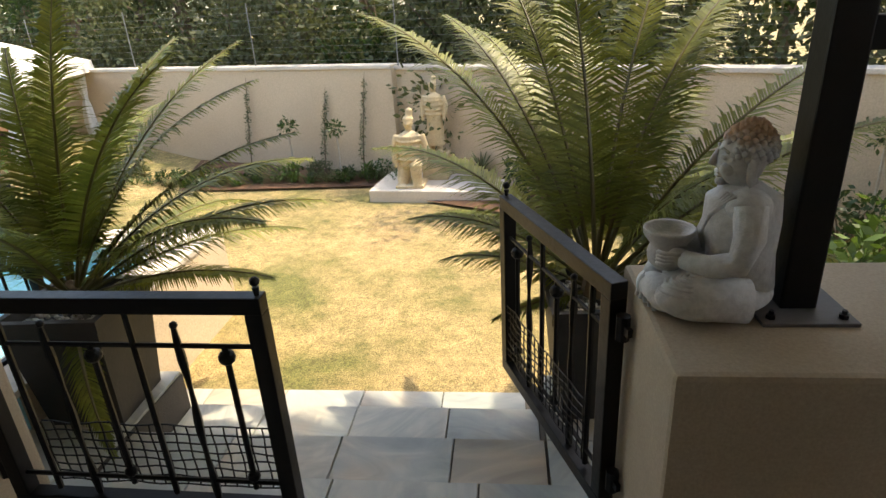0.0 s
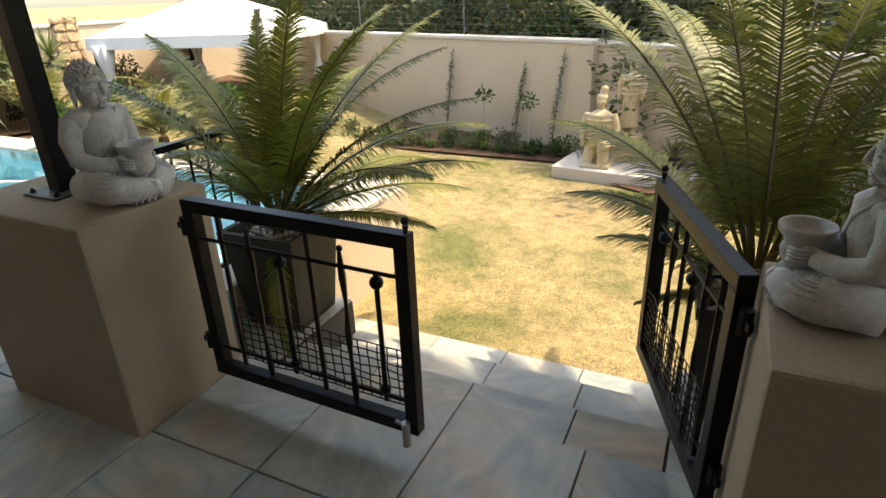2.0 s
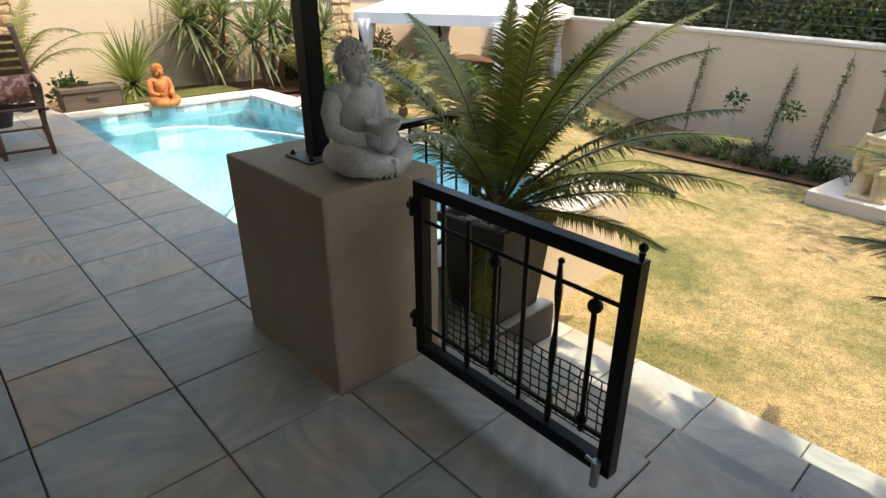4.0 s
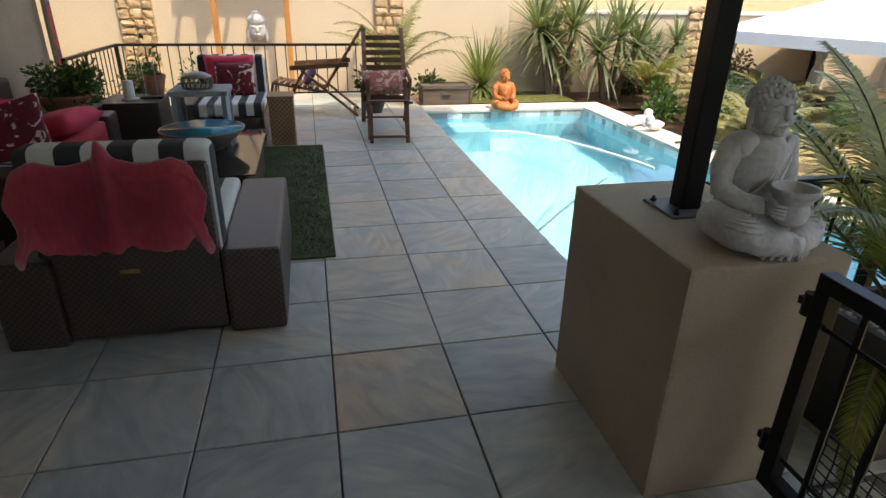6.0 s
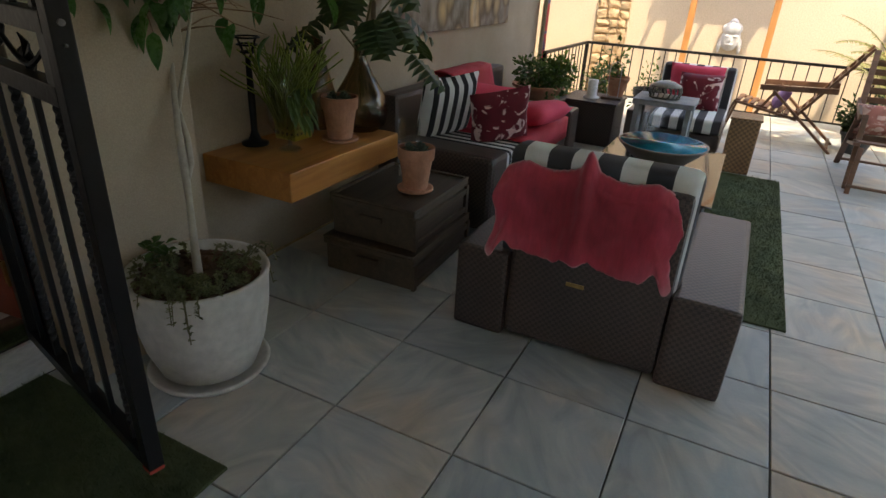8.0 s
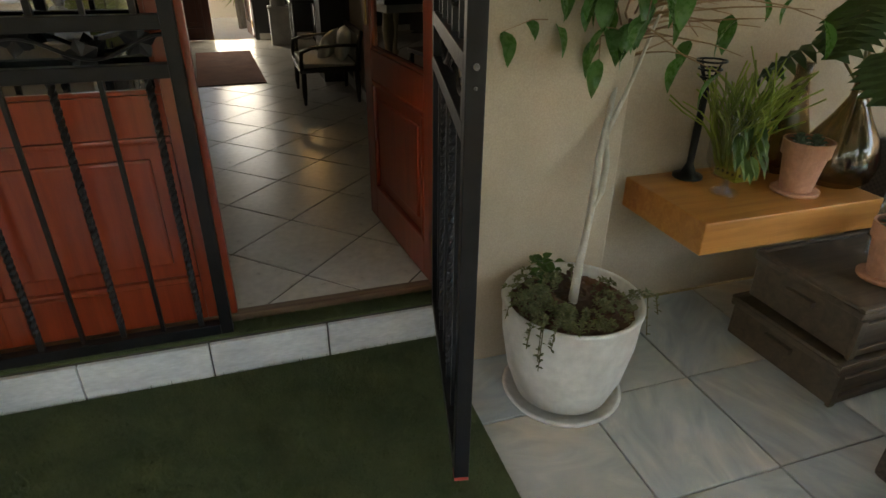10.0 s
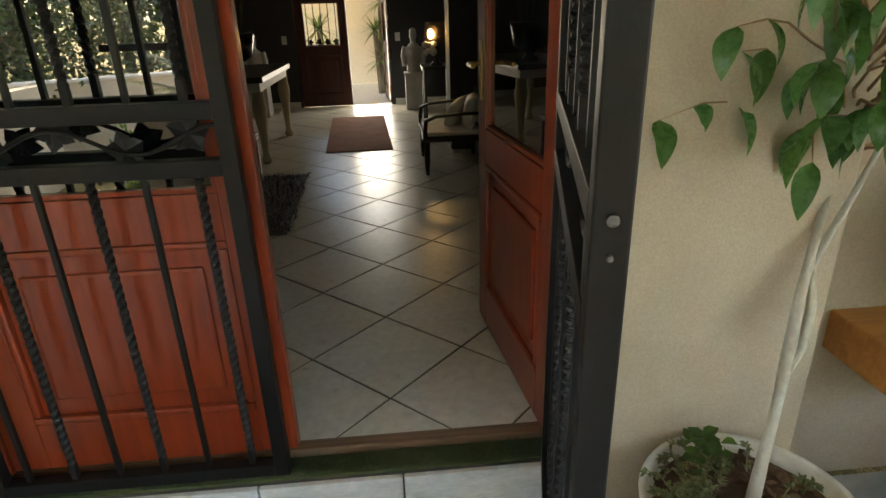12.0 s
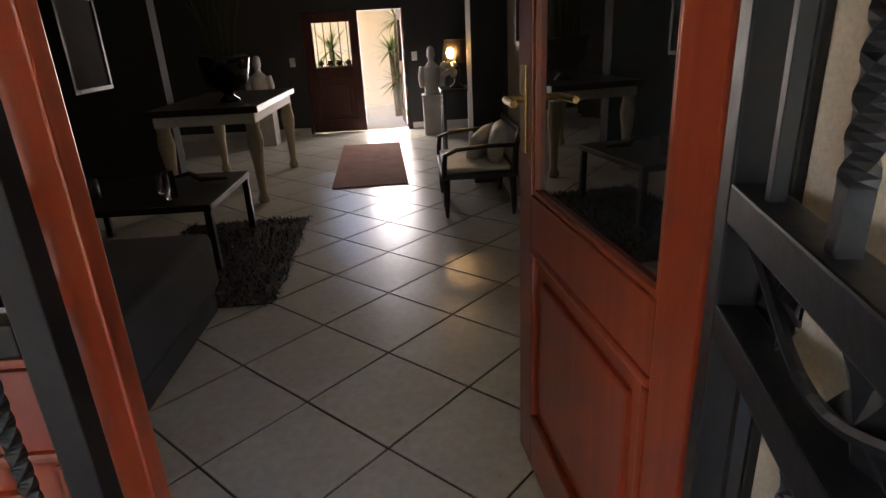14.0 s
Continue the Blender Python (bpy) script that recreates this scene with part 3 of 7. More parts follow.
box(bm, -1.699, -1.68, -6.6, -2.64, FLOOR_IN, FLOOR_IN + 0.09, 0.004)
box(bm, -1.699, -0.95, -9.749, -9.735, FLOOR_IN, FLOOR_IN + 0.09, 0.004)
box(bm, 0.42, 2.2, -9.749, -9.735, FLOOR_IN, FLOOR_IN + 0.09, 0.004)
structure("baseboard", bm, WHITE, "pale painted skirting board", "baseboard")

# garden walls
def wall_run(bm, a, b, z0, z1, t, cap=0.0):
    a, b = Vector((*a, 0)), Vector((*b, 0))
    d = (b - a).normalized()
    m = Matrix.Translation(a) @ d.to_track_quat("X", "Z").to_matrix().to_4x4()
    box(bm, 0, (b - a).length, -cap, t + cap, z0, z1, 0.01 if cap else 0.0, m)


W0, W1, W2 = (-9.2, 9.9), (-1.13, 7.02), (4.6, 3.95)
bm = B()
wall_run(bm, W0, W1, -0.9, 0.70, 0.22)
wall_run(bm, (W1[0], W1[1] + 0.12), W2, -0.9, 0.68, 0.22)
structure("wall_garden", bm, PLASTER_OUT, "tan plastered garden boundary wall", "wall")
bm = B()
wall_run(bm, W0, W1, 0.70, 0.745, 0.22, 0.02)
wall_run(bm, (W1[0] - 0.05, W1[1] + 0.14), W2, 0.68, 0.725, 0.22, 0.02)
structure("trim_coping", bm, COPING, "pale coping along the garden wall", "coping")
bm = B()
box(bm, -9.05, -8.8, -4.2, 3.9, -0.3, 2.6)
box(bm, -9.05, -8.8, 3.9, 9.7, -0.3, 1.02)
structure("wall_back", bm, PLASTER_OUT, "sunlit cream plastered back wall", "wall")
structure("trim_back", boxm(-9.08, -8.77, 3.9, 9.7, 1.02, 1.07, 0.01), COPING, "pale coping on the back wall", "coping")
bm = B()
# unseen stretch, raised to hold back light from the patio's open end
box(bm, 3.6, 3.8, -2.384, 1.35, -0.9, 1.80)
box(bm, 3.6, 3.8, 1.35, 4.3, -0.9, 0.7)
structure("wall_side", bm, PLASTER_OUT, "unseen plain side wall, raised beside the patio to cut side light", "wall")
# yard beyond the front door
bm = B()
box(bm, -5, 5, -13.2, -13.0, 0, 2.2)
structure("wall_yard", bm, PLASTER_OUT, "pale wall of the entrance yard", "wall")
structure("pavement", boxm(-5, 5, -13.0, -9.9, 0.02, 0.16), COPING, "pale entrance paving", "paving")
# unseen roof, added so that the yard wall and paving stay in shade
structure("roof_yard_shade", boxm(-5, 5, -13.2, -9.91, 2.62, 2.75), CEIL_TAN, "unseen cream painted roof added to shade the entrance yard", "roof")
# planting beds
bm = B()
ground_sheet(bm, -8.78, -7.4, 1.3, 9.0, 8, 30, lambda x, y: -0.10 + 0.04 * noise.noise((x * 2, y * 2, 3)))
ground_sheet(bm, -7.4, -4.2, 3.75, 4.6, 12, 5, lambda x, y: ground_height(x, y) + 0.05 + 0.03 * noise.noise((x * 2, y * 2, 3)))
for k in range(24):
    a, b = k / 24, (k + 1) / 24
    q = []
    for s, d in ((a, 0.0), (b, 0.0), (b, 1), (a, 1)):
        x = -7.0 + 9.6 * s
        yw = 7.02 - (x + 1.13) * (0.357 if x < -1.13 else 0.535)
        y0 = min(6.66, yw - 0.3) if x < -1.13 else yw - 0.75
        q.append(bm.verts.new((x, y0 + (yw - y0) * d, LAWN_Z + 0.03 + 0.04 * d)))
    bm.faces.new(q)
tagged(part("planting_bed", bm, SOIL), "brown soil of the planting beds", "soil", "", "structure")

# ---- gate piers, posts and statues ----
def pier(x0, x1, y0, y1, h, label):
    bm = B()
    box(bm, x0, x1, y0, y1, -0.01, h, 0.012, seg=2)
    return tagged(part("gate_pier", bm, PLASTER), label, "pier", "gate piers")


def roof_post(x, y, z, label):
    t = thing("roof_post", x, y, z, label, "post", 0, "roof posts")
    part("shaft", boxm(-0.033, 0.033, -0.033, 0.033, 0.008, 1.735, 0.004), BLACK, t)
    part("base_plate", boxm(-0.085, 0.085, -0.09, 0.09, 0, 0.008, 0.002), paint("weathered steel plate", (0.07, 0.07, 0.07), (0.14, 0.135, 0.13), 0.6), t, "grey steel base plate")
    for sx, sy in ((1, -1), (-1, -1), (1, 1), (-1, 1)):
        bm = B()
        lathe(bm, [(0.009, 0.008), (0.009, 0.016), (0.005, 0.017), (0.005, 0.024)], 6, 0.064 * sx, 0.068 * sy)
        part("bolt", bm, BLACK, t)
    return t


pier(-1.925, -1.25, 0.818, 1.29, 0.742, "tan plastered gate pier with a seated stone statue on it")
pier(0.465, 1.12, 0.83, 1.28, 0.742, "tan plastered gate pier beside the open garden gate")
roof_post(-1.648, 1.055, 0.742, "black steel roof post bolted to a plastered pier")
post_r = roof_post(0.745, 1.075, 0.742, "black steel roof post standing on the pier behind a statue")
part("cross_rail", boxm(0.034, 0.62, -0.022, 0.022, 0.475, 0.53, 0.004), BLACK, post_r)


def buddha(x, y, z, rz, s, mat, label, bowl=True):
    bm = B()
    ball(bm, 0.03, 0, 0.045, 0.135, 0.125, 0.05, 4)
    for sg in (1, -1):
        ball(bm, 0.075, 0.098 * sg, 0.052, 0.10, 0.055, 0.052, 4)
        tube(bm, [(-0.03, 0.09 * sg, 0.05), (0.08, 0.108 * sg, 0.058), (0.15, 0.07 * sg, 0.045), (0.185, -0.02 * sg, 0.035)], [0.05, 0.052, 0.042, 0.03], 24)
        for k in range(6):
            f = 0.22 + 0.14 * k
            tube(bm, [(0.075 + 0.10 * f * math.cos(u), (0.098 + 0.055 * f * math.sin(u)) * sg, 0.053 + 0.052 * (1 - f * f) ** 0.5) for u in (-1.5 + 0.4 * i for i in range(13))], 0.0048, 6)
        for k in range(5):
            tube(bm, [(0.19 - 0.006 * k, 0.012 * k * sg, 0.055), (0.205 - 0.008 * k, 0.016 * k * sg, 0.02), (0.21 - 0.01 * k, 0.02 * k * sg, 0.004)], 0.006, 6)
        tube(bm, [(-0.01, 0.083 * sg, 0.262), (-0.012, 0.108 * sg, 0.20), (0.005, 0.112 * sg, 0.145), (0.06, 0.085 * sg, 0.122), (0.115, 0.05 * sg, 0.125)], [0.037, 0.034, 0.030, 0.027, 0.021], 20)
        ball(bm, 0.125, 0.050 * sg, 0.128, 0.028, 0.016, 0.024)
        for k in range(4):
            tube(bm, [(0.120 + 0.004 * k, 0.062 * sg, 0.140 - 0.008 * k), (0.155, 0.058 * sg, 0.138 - 0.009 * k), (0.172, 0.04 * sg, 0.136 - 0.009 * k)], 0.0052, 6)
        ball(bm, -0.008, 0.056 * sg, 0.330, 0.011, 0.007, 0.036)
    tube(bm, [(-0.02, 0, 0.06), (-0.02, 0, 0.13), (-0.012, 0, 0.2), (-0.010, 0, 0.262), (-0.008, 0, 0.292)], [0.085, 0.076, 0.086, 0.082, 0.036], 32)
    for sg in (1, -1):
        ball(bm, -0.010, 0.058 * sg, 0.256, 0.05, 0.05, 0.038, 4)
    tube(bm, [(-0.008, 0, 0.275), (0, 0, 0.32)], 0.032, 10)
    ball(bm, 0.006, 0, 0.345, 0.052, 0.049, 0.061, 4)
    tube(bm, [(0.054, 0, 0.366), (0.061, 0, 0.350), (0.066, 0, 0.336), (0.058, 0, 0.332)], [0.006, 0.008, 0.0105, 0.006], 8)
    ball(bm, 0.051, 0, 0.317, 0.010, 0.019, 0.0055)
    ball(bm, 0.049, 0, 0.309, 0.010, 0.015, 0.0055)
    ball(bm, 0.042, 0, 0.296, 0.015, 0.016, 0.011)
    for sg in (1, -1):
        ball(bm, 0.046, 0.021 * sg, 0.352, 0.010, 0.015, 0.006)
        tube(bm, [(0.054, 0.006 * sg, 0.367), (0.052, 0.022 * sg, 0.371), (0.040, 0.036 * sg, 0.363)], 0.0035, 6)
        ball(bm, 0.036, 0.028 * sg, 0.328, 0.020, 0.017, 0.018)
    ball(bm, -0.008, 0, 0.368, 0.054, 0.053, 0.050, 4)
    ball(bm, -0.012, 0, 0.408, 0.030, 0.030, 0.018)
    for i in range(130):
        u = i * 2.39996
        cz = 1 - 1.35 * (i + 0.5) / 130
        cr = (1 - cz * cz) ** 0.5
        px = -0.008 + 0.056 * cr * math.cos(u)
        if px > 0.030 and cz < 0.30:
            continue
        ball(bm, px, 0.055 * cr * math.sin(u), 0.368 + 0.052 * cz, 0.0088, sub=1)
    for i in range(26):
        u = i * 2.39996
        cz = 1 - (i + 0.5) / 26
        cr = (1 - cz * cz) ** 0.5
        ball(bm, -0.012 + 0.028 * cr * math.cos(u), 0.028 * cr * math.sin(u), 0.411 + 0.016 * cz, 0.0078, sub=1)
    for k in range(4):
        tube(bm, [(0.02 + 0.005 * k, 0.078 - 0.009 * k, 0.282), (0.064, 0.040 - 0.010 * k, 0.23), (0.074, 0.005 - 0.012 * k, 0.17), (0.055, -0.055 - 0.008 * k, 0.12)], 0.0058, 6)
    if bowl:
        lathe(bm, [(0.030, 0.085), (0.045, 0.10), (0.049, 0.122), (0.043, 0.140), (0.044, 0.146), (0.060, 0.166), (0.063, 0.178), (0.061, 0.183), (0.054, 0.180), (0.040, 0.160), (0.015, 0.156)], 30, 0.145, 0)
    bmesh.ops.scale(bm, vec=(s * 0.93, s * 0.95, s), verts=bm.verts)
    ob = part("buddha_statue", bm, mat, None, "", True)
    ob.matrix_world = pose(x, y, z, 0, 0, rz)
    return tagged(ob, label, "statue")


def sunlit_curls(base):
    """The cast stone with orange sunlight painted over the hair curls."""
    m = base.copy()
    m.name = "grey cast stone with sun painted on the curls"
    nt = m.node_tree
    N, L = nt.nodes, nt.links
    Bs = N["Principled BSDF"]
    was = Bs.inputs["Base Color"].links[0].from_socket
    co = N.new("ShaderNodeTexCoord")
    sp = N.new("ShaderNodeSeparateXYZ")
    L.new(co.outputs["Object"], sp.inputs[0])
    no = tex(N, L, "Noise", 30)
    ad = N.new("ShaderNodeMath")
    ad.operation = "MULTIPLY_ADD"
    ad.inputs[1].default_value = 0.06
    L.new(no.outputs[0], ad.inputs[0])
    L.new(sp.outputs[2], ad.inputs[2])
    fac = ramp(N, L, ad.outputs[0], [(0.352, (0, 0, 0)), (0.375, (0.85,) * 3)])
    L.new(mix(N, L, was, (0.46, 0.27, 0.15), fac), Bs.inputs["Base Color"])
    return m


buddha(-1.425, 1.085, 0.745, 4, 0.98, STONE_GREY, "grey stone seated buddha statue holding a bowl on a pier")
buddha(0.622, 1.080, 0.745, 170, 0.85, sunlit_curls(STONE_GREY), "grey stone seated buddha statue with orange sunlight painted on its hair curls")


# ---- garden gates ----
def garden_gate(x, y, rz, w, label):
    t = thing("garden_gate", x, y, 0, label, "gate", rz, "garden gates")
    z0, z1, f = 0.10, 0.752, 0.042
    bm = B()
    box(bm, 0, w, -f / 2, f / 2, z1 - f, z1, 0.003)
    box(bm, 0, w, -f / 2, f / 2, z0, z0 + f, 0.003)
    box(bm, 0, f, -f / 2, f / 2, z0 + f, z1 - f, 0.003)
    box(bm, w - f, w, -f / 2, f / 2, z0 + f, z1 - f, 0.003)
    part("frame", bm, BLACK, t)
    for z in (z1 - 0.135, z0 + 0.105):
        bm = B()
        tube(bm, [(f, 0, z), (w - f, 0, z)], 0.0065, 6)
        part("crossbar", bm, BLACK, t)
    n = 6
    for i in range(n):
        u = f + (w - 2 * f) * (i + 0.75) / (n + 0.4)
        bm = B()
        kind = (i + 1) % 3
        zt, zb = z1 - 0.135, z0 + 0.105
        if kind == 0:
            tube(bm, [(u, 0, zb - 0.02), (u, 0, zt)], 0.008, 6)
            ball(bm, u, 0, zt - 0.03, 0.021)
            ball(bm, u, 0, zb + 0.02, 0.017)
        elif kind == 1:
            tube(bm, [(u, 0, zb - 0.05), (u, 0, z1 - f)], [0.008, 0.008], 6)
        else:
            k = 12
            tube(bm, [(u + 0.0015 * math.sin(i2 * 0.9), 0.0015 * math.cos(i2 * 0.9), zb - 0.06 + (zt + 0.05 - zb + 0.06) * i2 / k) for i2 in range(k + 1)], [0.0085 + 0.003 * math.sin(i2 * 1.4) for i2 in range(k + 1)], 6)
            ball(bm, u, 0, zt + 0.055, 0.010)
        part("bar", bm, BLACK, t)
    bm = B()
    nz, x0, x1, za, zb = 8, 0.16 * w, w - f, z0 + 0.075, z0 + 0.27
    cells = 20
    for j in range(nz):
        z = za + (zb - za) * j / (nz - 1)
        tube(bm, [(x0 + (x1 - x0) * i / 20, 0.012 + 0.003 * math.sin(i * 1.3 + j), z + 0.002 * math.sin(i * 1.1 + j * 2)) for i in range(21)], 0.0022, 4)
    for i in range(cells):
        u = x0 + (x1 - x0) * i / (cells - 1)
        tube(bm, [(u + 0.002 * math.sin(j * 1.7 + i), 0.012, za + (zb - za) * j / 6) for j in range(7)], 0.0022, 4)
    part("wire_net", bm, BLACK, t, "black netting tied across the lower half")
    bm = B()
    tube(bm, [(w - 0.012, 0.0, z1), (w - 0.012, 0, z1 + 0.02)], [0.006, 0.009], 6)
    ball(bm, w - 0.012, 0, z1 + 0.033, 0.012)
    part("finial", bm, BLACK, t)
    for z in (z0 + 0.09, z1 - 0.13):
        bm = B()
        lathe(bm, [(0.016, z), (0.016, z + 0.06)], 8, -0.022, 0)
        box(bm, -0.052, -0.030, -0.006, 0.006, z + 0.020, z + 0.040)
        part("hinge", bm, BLACK, t)
    bm = B()
    lathe(bm, [(0.013, z0 - 0.035), (0.013, z0 + 0.05)], 10, w - 0.035, -0.032)
    tube(bm, [(w - 0.035, -0.03, z0 + 0.035), (w - 0.07, -0.032, z0 + 0.045)], 0.006, 6)
    part("bolt_latch", bm, STEEL, t, "galvanised steel drop bolt")
    return t


garden_gate(-1.168, 1.125, -1.0, 0.818, "black wrought-iron garden gate standing closed against a pier")
garden_gate(0.435, 1.16, 110.5, 0.70, "black wrought-iron garden gate swung open over the paving")


# ---- potted palms ----
def square_planter(x, y, z, rz, top, bottom, h, label, mat):
    t = thing("planter", x, y, z, label, "planter", rz, "square planters")
    bm = B()
    q = 2 ** 0.5
    lathe(bm, [(bottom, 0), (top, h - 0.05), (top + 0.015, h - 0.048), (top + 0.015, h), (top - 0.012, h), (top - 0.022, h - 0.05), (top * 0.4, h - 0.055)], 4, square=0)
    bmesh.ops.rotate(bm, cent=(0, 0, 0), matrix=Matrix.Rotation(math.pi / 4, 3, "Z"), verts=bm.verts)
    bmesh.ops.scale(bm, vec=(q, q, 1), verts=bm.verts)
    part("pot", bm, mat, t)
    bm = B()
    r2 = random.Random(3)
    for i in range(150):
        ball(bm, r2.uniform(-1, 1) * top * 0.85, r2.uniform(-1, 1) * top * 0.85, h - 0.045 + r2.uniform(0, 0.012), r2.uniform(0.008, 0.017), r2.uniform(0.008, 0.015), r2.uniform(0.006, 0.01), 1)
    part("pebble_layer", bm, PEBBLE, t, "pale pebbles", True)
    return t


POT_OLIVE = paint("olive-grey planter", (0.028, 0.025, 0.021), (0.055, 0.048, 0.040), 0.65, big=4, small=60, relief=0.15)
square_planter(-1.555, 1.955, -0.198, 3, 0.195, 0.155, 0.51, "tall tapered charcoal planter with pebbles holding a palm", POT_OLIVE)
square_planter(0.535, 2.04, -0.198, 4, 0.185, 0.145, 0.50, "tall tapered charcoal planter beside the open gate", POT_DARK)
feather_palm("palm", -1.555, 1.955, 0.27, [(8, 50, 1.19, 46), (22, 34, 1.1, 48), (2, 20, 0.88, 34, 0.7), (50, 62, 1.31, 40), (88, 78, 1.44, 30), (125, 64, 1.44, 48), (160, 52, 1.44, 55), (188, 38, 1.38, 60), (108, 36, 1.31, 55), (250, 66, 1.19, 50), (285, 58, 1.0, 60), (300, -22, 0.69, 50, 0.42), (345, 66, 1.25, 42), (38, 22, 1.0, 44, 0.8), (72, 24, 1.19, 55), (12, 64, 1.2, 52), (30, 46, 1.15, 56), (352, 42, 1.05, 52), (172, 68, 1.2, 50), (202, 60, 1.15, 55), (140, 76, 1.15, 42), (98, 54, 1.2, 52), (62, 70, 1.25, 46)], 0.20, "green feather palm with arching fronds growing from a planter", 0.0, 0.055, n=110, width=0.014)
feather_palm("palm", 0.525, 2.045, 0.26, [(172, 42, 0.83, 62, 0.8), (160, 20, 0.68, 46, 0.7), (196, -2, 0.41, 20, 0.4), (150, 62, 1.59, 52), (122, 72, 1.65, 42), (96, 78, 1.71, 36), (70, 72, 1.65, 46), (42, 64, 1.65, 50), (16, 56, 1.59, 55), (2, 46, 1.46, 55), (345, 40, 0.8, 55), (60, 46, 1.46, 55), (108, 46, 1.34, 55), (140, 40, 1.34, 55), (28, 26, 1.28, 55), (86, 60, 1.59, 45), (130, 20, 1.16, 50), (330, 66, 0.8, 50), (134, 64, 1.5, 52), (52, 68, 1.5, 50), (112, 60, 1.5, 52), (30, 44, 1.3, 56), (80, 40, 1.3, 56)], 0.22, "tall green feather palm leaning over the open gate", 0.0, 0.055, n=112, width=0.014)


# ---- railings ----
def railing(name, pts, h, n_bars, label, z0=0.0):
    t = thing(name, 0, 0, 0, label, "railing")
    for (xa, ya), (xb, yb), n in zip(pts, pts[1:], n_bars):
        d = Vector((xb - xa, yb - ya, 0))
        m = Matrix.Translation((xa, ya, 0)) @ d.normalized().to_track_quat("X", "Z").to_matrix().to_4x4()
        part("handrail", boxm(0, d.length, -0.022, 0.022, z0 + h - 0.03, z0 + h, 0.004, m), BLACK, t)
        part("bottom_rail", boxm(0, d.length, -0.012, 0.012, z0 + 0.07, z0 + 0.09, 0.002, m), BLACK, t)
        for i in range(n):
            u = d.length * (i + 0.5) / n
            bm = B()
            tube(bm, [m @ Vector((u, 0, z0 + 0.08)), m @ Vector((u, 0, z0 + h - 0.02))], 0.0065, 6)
            part("bar", bm, BLACK, t)
    for xa, ya in pts:
        part("post", boxm(xa - 0.02, xa + 0.02, ya - 0.02, ya + 0.02, z0, z0 + h, 0.003), BLACK, t)
    return t


railing("pool_railing", [(-1.86, 1.31), (-1.86, 2.12)], 0.745, [8], "black steel railing between the pier and the pool end")
railing("patio_railing", [(-8.02, 0.98), (-8.02, -2.25), (-6.5, -2.30)], 0.68, [26, 12], "black steel railing along the far edge of the patio")


# ---- shrubs, hedges and trees ----
def leaf_cloud(bm, rnd, cx, cy, cz, rx, ry, rz, n, size, narrow=0.55, shell=0.55):
    for _ in range(n):
        d = Vector((rnd.gauss(0, 1), rnd.gauss(0, 1), rnd.gauss(0, 1))).normalized()
        k = shell + (1 - shell) * rnd.random()
        p = Vector((cx + d.x * rx * k, cy + d.y * ry * k, cz + d.z * rz * k))
        o = (d + Vector((rnd.uniform(-1, 1), rnd.uniform(-1, 1), rnd.uniform(-0.8, 0.6))) * 0.9)
        s = size * rnd.uniform(0.6, 1.3)
        o.normalize()
        side = o.cross(Vector((rnd.uniform(-1, 1), rnd.uniform(-1, 1), rnd.uniform(-1, 1))))
        if side.length < 0.05:
            side = o.orthogonal()
        side.normalize()
        a, b, c, e = p, p + o * s * 0.5 + side * s * narrow * 0.5, p + o * s, p + o * s * 0.5 - side * s * narrow * 0.5
        bm.faces.new([bm.verts.new(q) for q in (a, b, c, e)])


def shrub(name, x, y, z, r, h, n, size, mat, label, seed=1, clumps=6, narrow=0.5, category="shrub", group=""):
    rnd = random.Random(seed)
    t = thing(name, x, y, z, label, category, 0, group)
    bs, bl = B(), B()
    for c in range(clumps):
        a, q = rnd.uniform(0, 6.28), rnd.uniform(0.1, 0.75)
        cx, cy, cz = r * q * math.cos(a), r * q * math.sin(a), h * rnd.uniform(0.4, 0.85)
        tube(bs, [(0, 0, 0), (cx * 0.4, cy * 0.4, cz * 0.5), (cx, cy, cz)], [0.012, 0.009, 0.004], 5)
        leaf_cloud(bl, rnd, cx, cy, cz, r * 0.5, r * 0.5, h * 0.33, n // clumps, size, narrow, 0.35)
    tagged(part("stem", bs, BARK, t), kind="stuff")
    part("foliage", bl, mat, t)
    return t


def tree(x, y, z, h, r, n, size, mat, label, seed):
    rnd = random.Random(seed)
    t = thing("tree", x, y, z, label, "tree", 0, "trees behind the wall")
    bs, bl = B(), B()
    tube(bs, [(0, 0, -0.2), (0.1, 0.05, h * 0.3), (0.05, 0.1, h * 0.6)], [0.12, 0.09, 0.05], 8)
    for c in range(16):
        a, q = rnd.uniform(0, 6.28), rnd.uniform(0.15, 0.95)
        cx, cy, cz = r * q * math.cos(a), r * q * math.sin(a), h * rnd.uniform(0.14, 0.95)
        tube(bs, [(0.05, 0.05, cz * 0.6), (cx * 0.5, cy * 0.5, cz * 0.85), (cx, cy, cz)], [0.04, 0.02, 0.008], 5)
        leaf_cloud(bl, rnd, cx, cy, cz, r * 0.42, r * 0.42, h * 0.17, n // 16, size, 0.5, 0.3)
    part("trunk", bs, BARK, t)
    part("crown", bl, mat, t)


rt = random.Random(8)
for i in range(15):
    x = -10.5 + i * 1.25
    yw = 7.02 - (x + 1.13) * (0.357 if x < -1.13 else 0.535)
    mat_ = (LEAF_GREY, LEAF_OLIVE, LEAF_GREY, LEAF_OLIVE, LEAF_DARK)[(i * 2) % 5]
    tree(x, yw + 1.5 + rt.uniform(0, 0.8), LAWN_Z, rt.uniform(3.6, 4.6), 1.35, 6400, 0.10, mat_, ("grey-green leafy tree behind the garden wall" if mat_ is LEAF_GREY else "dense dark green tree behind the garden wall"), 20 + i)
